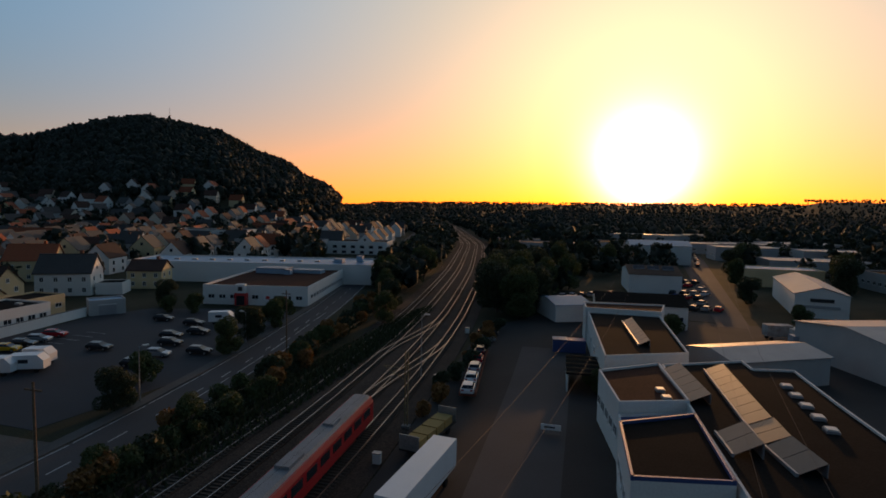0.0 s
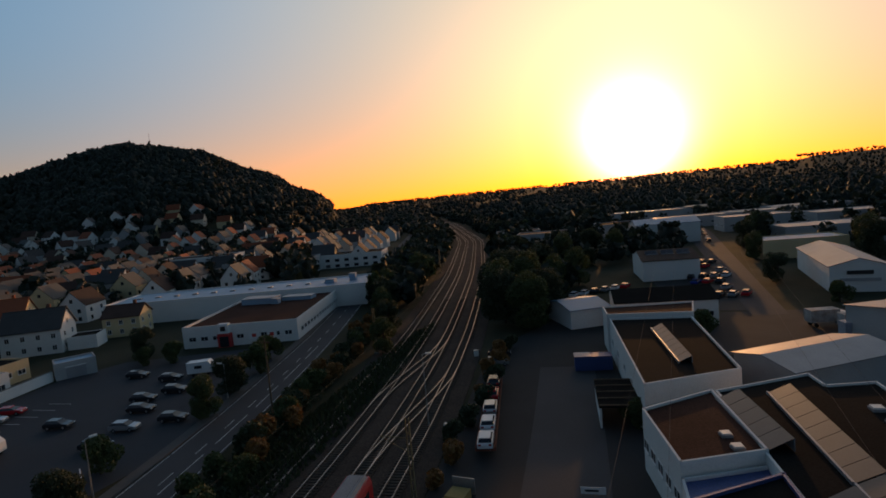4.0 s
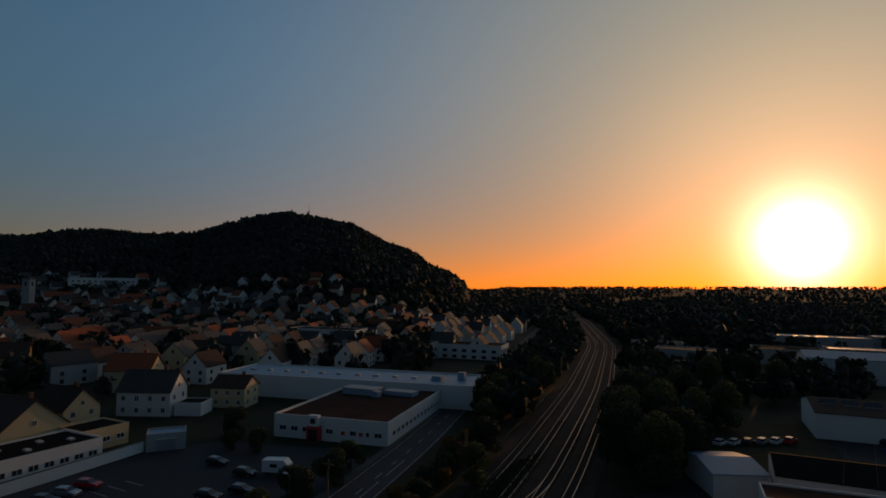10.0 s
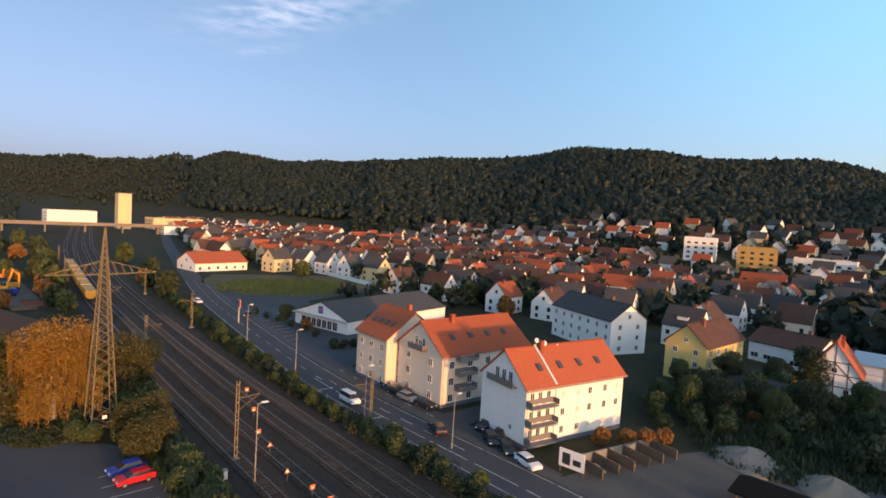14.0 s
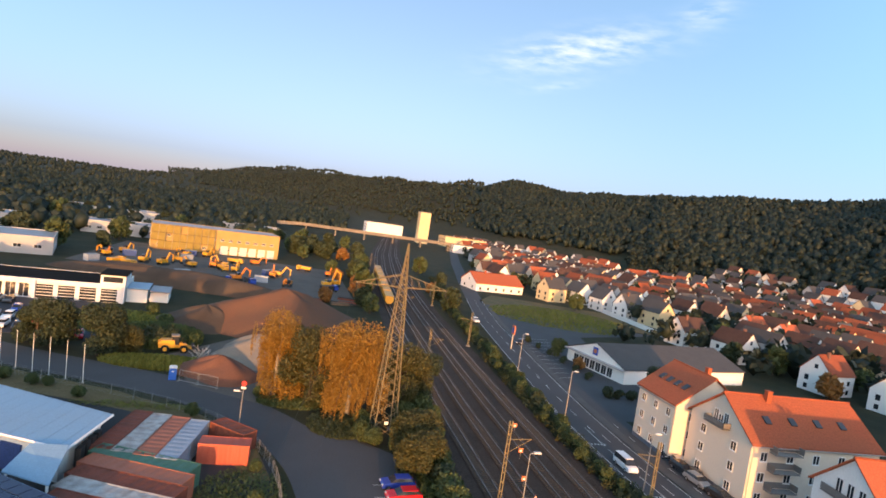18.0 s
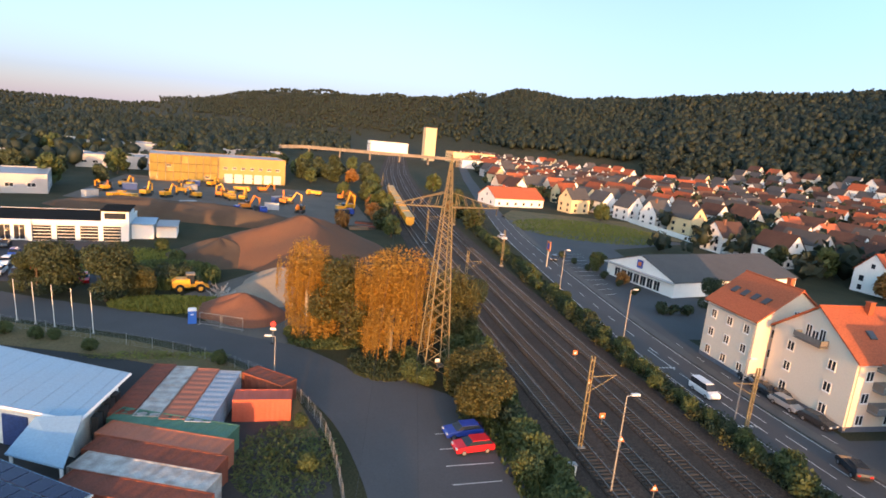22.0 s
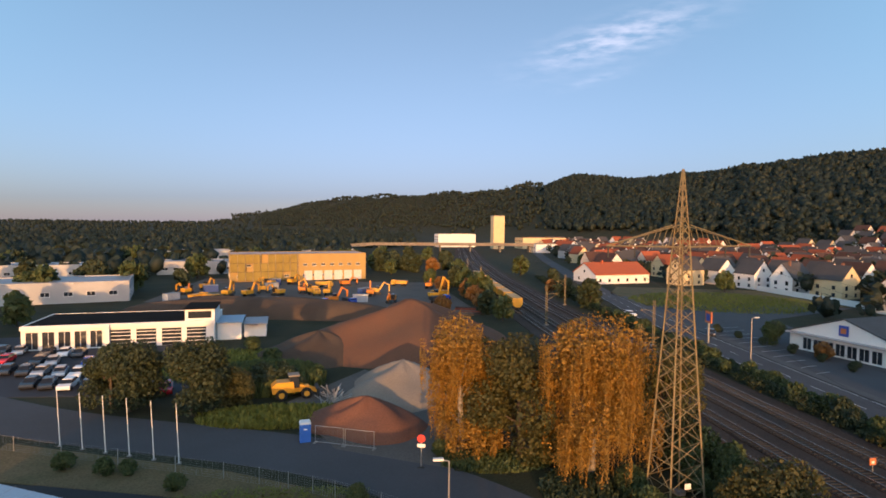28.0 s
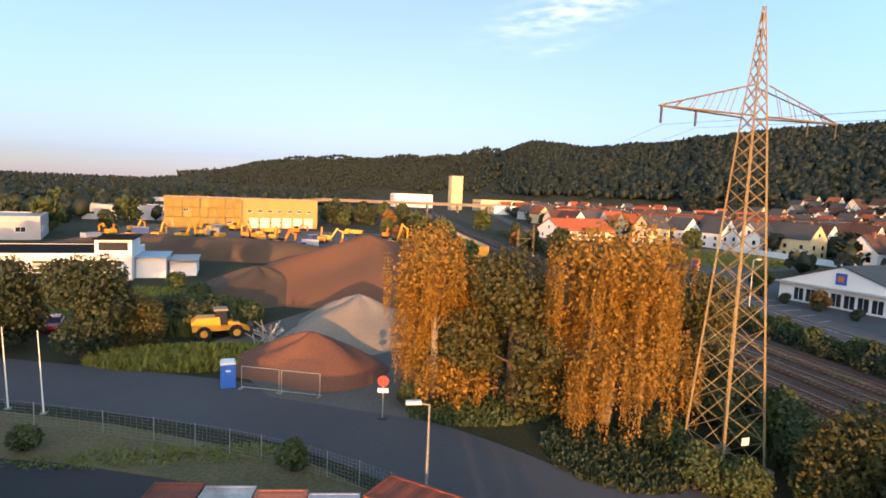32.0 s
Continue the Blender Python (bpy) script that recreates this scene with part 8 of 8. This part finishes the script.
ad_ = thing("billboard", -53.6, -39.5, 0, 100, "white billboard with dark picture bars", "billboard")
part("board", Shape().box(-1.9, 1.9, -.06, .06, .8, 3.3), "sign_white", ad_)
part("bar", Shape().box(-1.4, -.2, -.08, -.06, 1.2, 2.8).box(.2, 1.4, -.08, -.06, 1.4, 2.2), "dark", ad_)
for sx in (-1.7, 1.7):
    part("post", Shape().rod((sx, .1, 0), (sx, .1, 3.2), .07), "timber", ad_)
for i in range(26):
    g = thing("pallet_stack", R.uniform(-84, -58), R.uniform(-8, 22), .04, R.uniform(0, 90), "pallet stacked with building blocks", "pallet", "pallets in the builder's yard")
    part("pallet", Shape().box(-.6, .6, -.5, .5, 0, .14), "timber", g)
    part("blocks", Shape().box(-.55, .55, -.45, .45, .14, R.uniform(.5, 1.3)), R.choice(("concrete", "brick", "sand", "box_white")), g)
for x, y in ((-134, -6), (-132.5, -1.5)):
    g = thing("caravan", x, y, .04, 100, "white caravan beside the hall", "caravan")
    part("body", Shape().side([(-2.4, .5), (-2.5, 2.3), (2.0, 2.4), (2.4, 1.4), (2.4, .5)], -1, 1), "car_white", g)
    part("window", Shape().box(-1.2, .8, -1.03, -.98, 1.3, 1.9), "glass", g)
    for sy in (-.95, .95):
        piece("wheel", shared(("tyre",), None, "tyre"), g, pose(0, sy, .32))
# half-timbering on the white gable house, its roof lit by the low sun
for x in (-4.75, -2.4, 0, 2.4, 4.75):
    part("timber_post", Shape().box(5.5, 5.56, x - .11, x + .11, .3, 5 + max(0, 6.6 * (1 - abs(x) / 4.75))), "frame_dark", half_timbered)
for z, w in ((2.4, 4.75), (5.0, 4.75), (7.6, 2.85)):
    part("timber_beam", Shape().box(5.5, 5.57, -w, w, z, z + .22), "frame_dark", half_timbered)
for y0, z0, y1, z1 in ((-4.6, 2.6, -2.5, 5), (4.6, 2.6, 2.5, 5), (-2.3, 5.2, 0, 7.6), (2.3, 5.2, 0, 7.6)):
    part("timber_brace", Shape().rod((5.52, y0, z0), (5.52, y1, z1), .11, n=4), "frame_dark", half_timbered)
# door panels and gutter of the long hall
for k in range(5):
    part("door_panel", Shape().box(-13 + k * 5.3, -8.4 + k * 5.3, -6.62, -6.48, .2, 2.9), "white", long_hall)
    part("wall_panel", Shape().box(-13 + k * 5.3, -8.4 + k * 5.3, -6.6, -6.48, 3.1, 5.0), "bluewall", long_hall)
part("gutter", Shape().rod((-14.2, -6.95, 5.0), (14.2, -6.95, 5.0), .1), "steel", long_hall)
# dormers and brick storeys
for k in range(5):
    d = part("dormer", Shape().box(-7.6 + k * 3.5, -6.2 + k * 3.5, -4.3, -2.0, 8.2, 9.9), "brick", brick_house)
    part("dormer_window", Shape().box(-7.3 + k * 3.5, -6.5 + k * 3.5, -4.36, -4.28, 8.5, 9.6), "frame", d)
    part("dormer_roof", Shape().box(-7.8 + k * 3.5, -6.0 + k * 3.5, -4.5, -1.6, 9.9, 10.1), "tile_brown", d)
part("cornice", Shape().box(-9.7, 9.7, -5.72, -5.5, 6.6, 7.0), "brick", brick_house)
# school: lower side wings and a stair tower
part("side_wing", Shape().box(7.5, 11.5, -4, 5, 0, 8.2), "cream", school)
part("wing_roof", Shape().box(7.5, 11.8, -4.3, 5.3, 8.2, 8.6), "tile_brown", school)
part("side_wing", Shape().box(-10.5, -7.5, -3, 5, 0, 9.0), "bluewall", school)
part("wing_roof", Shape().box(-10.8, -7.5, -3.3, 5.3, 9.0, 9.4), "tile_brown", school)
part("string_course", Shape().box(-7.55, 7.55, -6.62, -6.5, 3.6, 3.9), "concrete", school)
# front gable of the white house with red roof
fg = thing("front_gable", -167.2, 40.6, 0, 2, "white front gable of the red-roofed house", "gable")
part("wall", gable_body(3.2, 8, 6.2, 10.2), "white", fg)
for sg in (-1, 1):
    part("roof", roof_slope(3.2, 8, 6.2, 10.2, sg, .4), "tile_red", fg)
windows(fg, 2, 6, 1.6, 6.4, 90, 1.1, 1.4)
windows(fg, 2, 6, 1.6, 3.6, 90, 1.2, 1.5)
# barn: twin arched window in the gable, valley shed beside it
for y in (-.75, .75):
    part("arched_window", Shape().side([(-.55, 5.6), (.55, 5.6), (.55, 7.0), (.35, 7.5), (0, 7.65), (-.35, 7.5), (-.55, 7.0)], -.06, .06), "frame_dark", barn).matrix_basis = pose(19.05, y, 0, 0, 0, 90)
for y in (-1.4, 0, 1.4):
    part("gable_pier", Shape().box(19.0, 19.16, y - .12, y + .12, 5.4, 7.6), "brick", barn)
# flat roofs of the workshops carry small rooflights
for x, y, z in ((-118, 36, 5.1), (-114, 39, 5.1), (-118, 44, 5.1), (-113.5, 48, 5.1), (-116, 57, 4.3), (-112, 60, 4.3), (-116, 64, 4.3), (-113, 68, 4.3)):
    g = thing("roof_dome", x, y, z, 2, "small pale rooflight on a flat roof", "roof dome", "roof domes")
    part("upstand", Shape().box(-.7, .7, -.5, .5, 0, .25), "sheet_grey", g)
    part("dome", Shape().box(-.6, .6, -.4, .4, .25, .4), "lamphead", g)
# far church with a red roof and a small spire
ch = house(-455, -18, 70, 22, 14, 9, 17, "ochre", "tile_red", "ochre church with steep red roof", "church", "church", rows=1, cols=4, chimney=False, z=float(terrain(-455, -18)) - .5, ww=1.2, wh=3.0)
part("spire", Shape().box(-12.5, -8.5, -2, 2, 8, 17).add([(-12.7, -2.2, 17), (-8.3, -2.2, 17), (-8.3, 2.2, 17), (-12.7, 2.2, 17), (-10.5, 0, 26)], [(0, 1, 4), (1, 2, 4), (2, 3, 4), (3, 0, 4)]), "greywall", ch)
# solar roof beside the white hall
sp = thing("solar_roof", 36.4, -55.8, 0, -31, "low roof covered with blue solar panels", "shed")
part("wall", Shape().box(-9, 9, -5, 5, 0, 4.3), "white", sp)
part("roof", Shape().box(-9.1, 9.1, -5.1, 5.1, 4.3, 4.4), "sheet_sky_tint", sp)
cell = shared(("solar_panel",), lambda: Shape().box(-.7, .7, -.78, .78, 0, .05), "solar")
for i in range(12):
    for j in range(6):
        piece("solar_panel", cell, sp, pose(-8.25 + i * 1.5, -4.15 + j * 1.66, 4.5, 2, 0, 0))
# showroom details
sh = [o for o in scene.objects if o.name.startswith("car_showroom") and o.parent is None][0]
part("fascia", Shape().box(-17.1, 17.1, 8.0, 8.35, 3.95, 4.72), "white", sh)
tw = part("roof_box", Shape().box(-17, -11.4, -2, 7.6, 4.6, 7.0), "white", sh, "raised white box on the flat roof")
part("lid", Shape().box(-17.3, -11.1, -2.3, 7.9, 7.0, 7.2), "bitumen", tw)
part("glazing", Shape().box(-16.4, -12.0, 7.6, 7.66, 5.2, 6.6), "glass", tw)
part("annexe", Shape().box(-22, -17.2, -4, 5, 0, 3.6), "white", sh)
part("annexe_roof", Shape().box(-22.3, -17.1, -4.3, 5.6, 3.6, 3.8), "sheet_sky_tint", sh)
part("annexe", Shape().box(-27, -22.4, -5, 3, 0, 2.9), "white", sh)
part("annexe_roof", Shape().box(-27.3, -22.35, -5.3, 4.2, 2.9, 3.05), "sheet_grey", sh)
for i in range(4):
    d = part("roller_door", Shape().box(-15.4 + i * 4.6, -11.8 + i * 4.6, 7.96, 8.06, .1, 3.5), "glass", sh)
    for z in (.75, 1.5, 2.25, 2.95):
        part("bar", Shape().box(-15.4 + i * 4.6, -11.8 + i * 4.6, 8.06, 8.1, z, z + .12), "frame", d)
for i in range(5):
    window(sh, 4.4 + i * 2.7, 8.02, .2, 180, 2.2, 3.4, pane="glass")
part("pillar", Shape().box(2.0, 2.7, 8.0, 8.8, 0, 4.6), "white", sh)

# ---------------------------------------------------------------- gardens behind the builder's yard
house(-117, -40, 80, 12, 6, 2.6, 4.2, "timber", "tile_dark", "long dark timber shed with a brown pitched roof", "shed", "shed", rows=0, cols=0, chimney=False, ends=False)
for i, (x, y, k, s) in enumerate(((-116, -47, "broad", .85), (-91, -42, "broad2", .75), (-94, -37, "broad", .8), (-99, -31, "broad2", .7), (-109, -28, "broad", .8), (-124, -40, "broad", .8), (-134, -37, "broad", 1.0), (-121, -24, "broad2", .7), (-113, -40, "round", .9), (-108, -53, "round", .9), (-92, -48, "round", .8), (-104, -36, "broad", .7), (-100, -44, "broad", .75), (-86, -46, "round", .7), (-116, -33, "round", .9))):
    tree(k, x, y, s, i * 37, "dark leafy tree in the garden behind the yard", "trees in the garden")
for i, (x, y) in enumerate(((-87, -38.5), (-89, -35), (-104, -28), (-113, -22), (-97, -40))):
    bush("bush", x, y, 1.3, i * 50, "green garden bush behind the yard", "bushes in the garden")

# scrub that fills the strip between road and railway, and trees beside the machine yard
def scrub(name, y0, y1, n, off, wide, hgt, material, label, seed):
    rng = np.random.default_rng(seed)
    y = rng.uniform(y0, y1, n)
    mid = np.array([along(RAIL, v) / 2 + along(ROADW, v) / 2 for v in y]) + off + rng.uniform(-wide, wide, n)
    r = hgt * rng.uniform(.35, .75, n)
    K = 70
    d = rng.normal(size=(n, K, 3)); d /= np.linalg.norm(d, axis=2)[..., None]
    d *= rng.uniform(.55, 1.0, (n, K, 1)) * r[:, None, None]
    c = (d * np.array((1.2, 1.2, .85)) + np.stack([mid, y, r * .75 + .05], 1)[:, None]).reshape(-1, 3)
    u, w = rng.normal(size=(len(c), 3)), rng.normal(size=(len(c), 3))
    u /= np.linalg.norm(u, axis=1)[:, None]; w -= u * (w * u).sum(1)[:, None]; w /= np.linalg.norm(w, axis=1)[:, None]
    k = rng.uniform(.09, .17, (len(c), 1))
    q = np.stack([c - u * k * 1.3, c - w * k * .8, c + u * k * 1.3, c + w * k * .8], 1).reshape(-1, 3)
    tagged(new(name, quads_mesh(name, q, material)), label, "scrub", kind="stuff")


scrub("verge_scrub", -300, -34, 620, -2.7, 1.7, 1.7, "leaf_dark", "dark green scrub between road and railway", 81)
scrub("verge_scrub", -300, -34, 240, -2.4, 1.9, 1.4, "leaf_olive", "olive and yellowing scrub between road and railway", 82)
scrub("verge_scrub", 6, 150, 260, -3, 2.2, 1.8, "leaf_dark", "dark green scrub between road and railway", 83)
for i in range(11):
    y = -182 - i * 11.5
    tree(("garden2", "garden", "garden3")[i % 3], along(RAIL, y) + 14.5 + (i * 7 % 5), y, .75 + (i * 5 % 4) * .12, i * 51, "leafy tree beside the machine yard", "trees by the railway and yards")
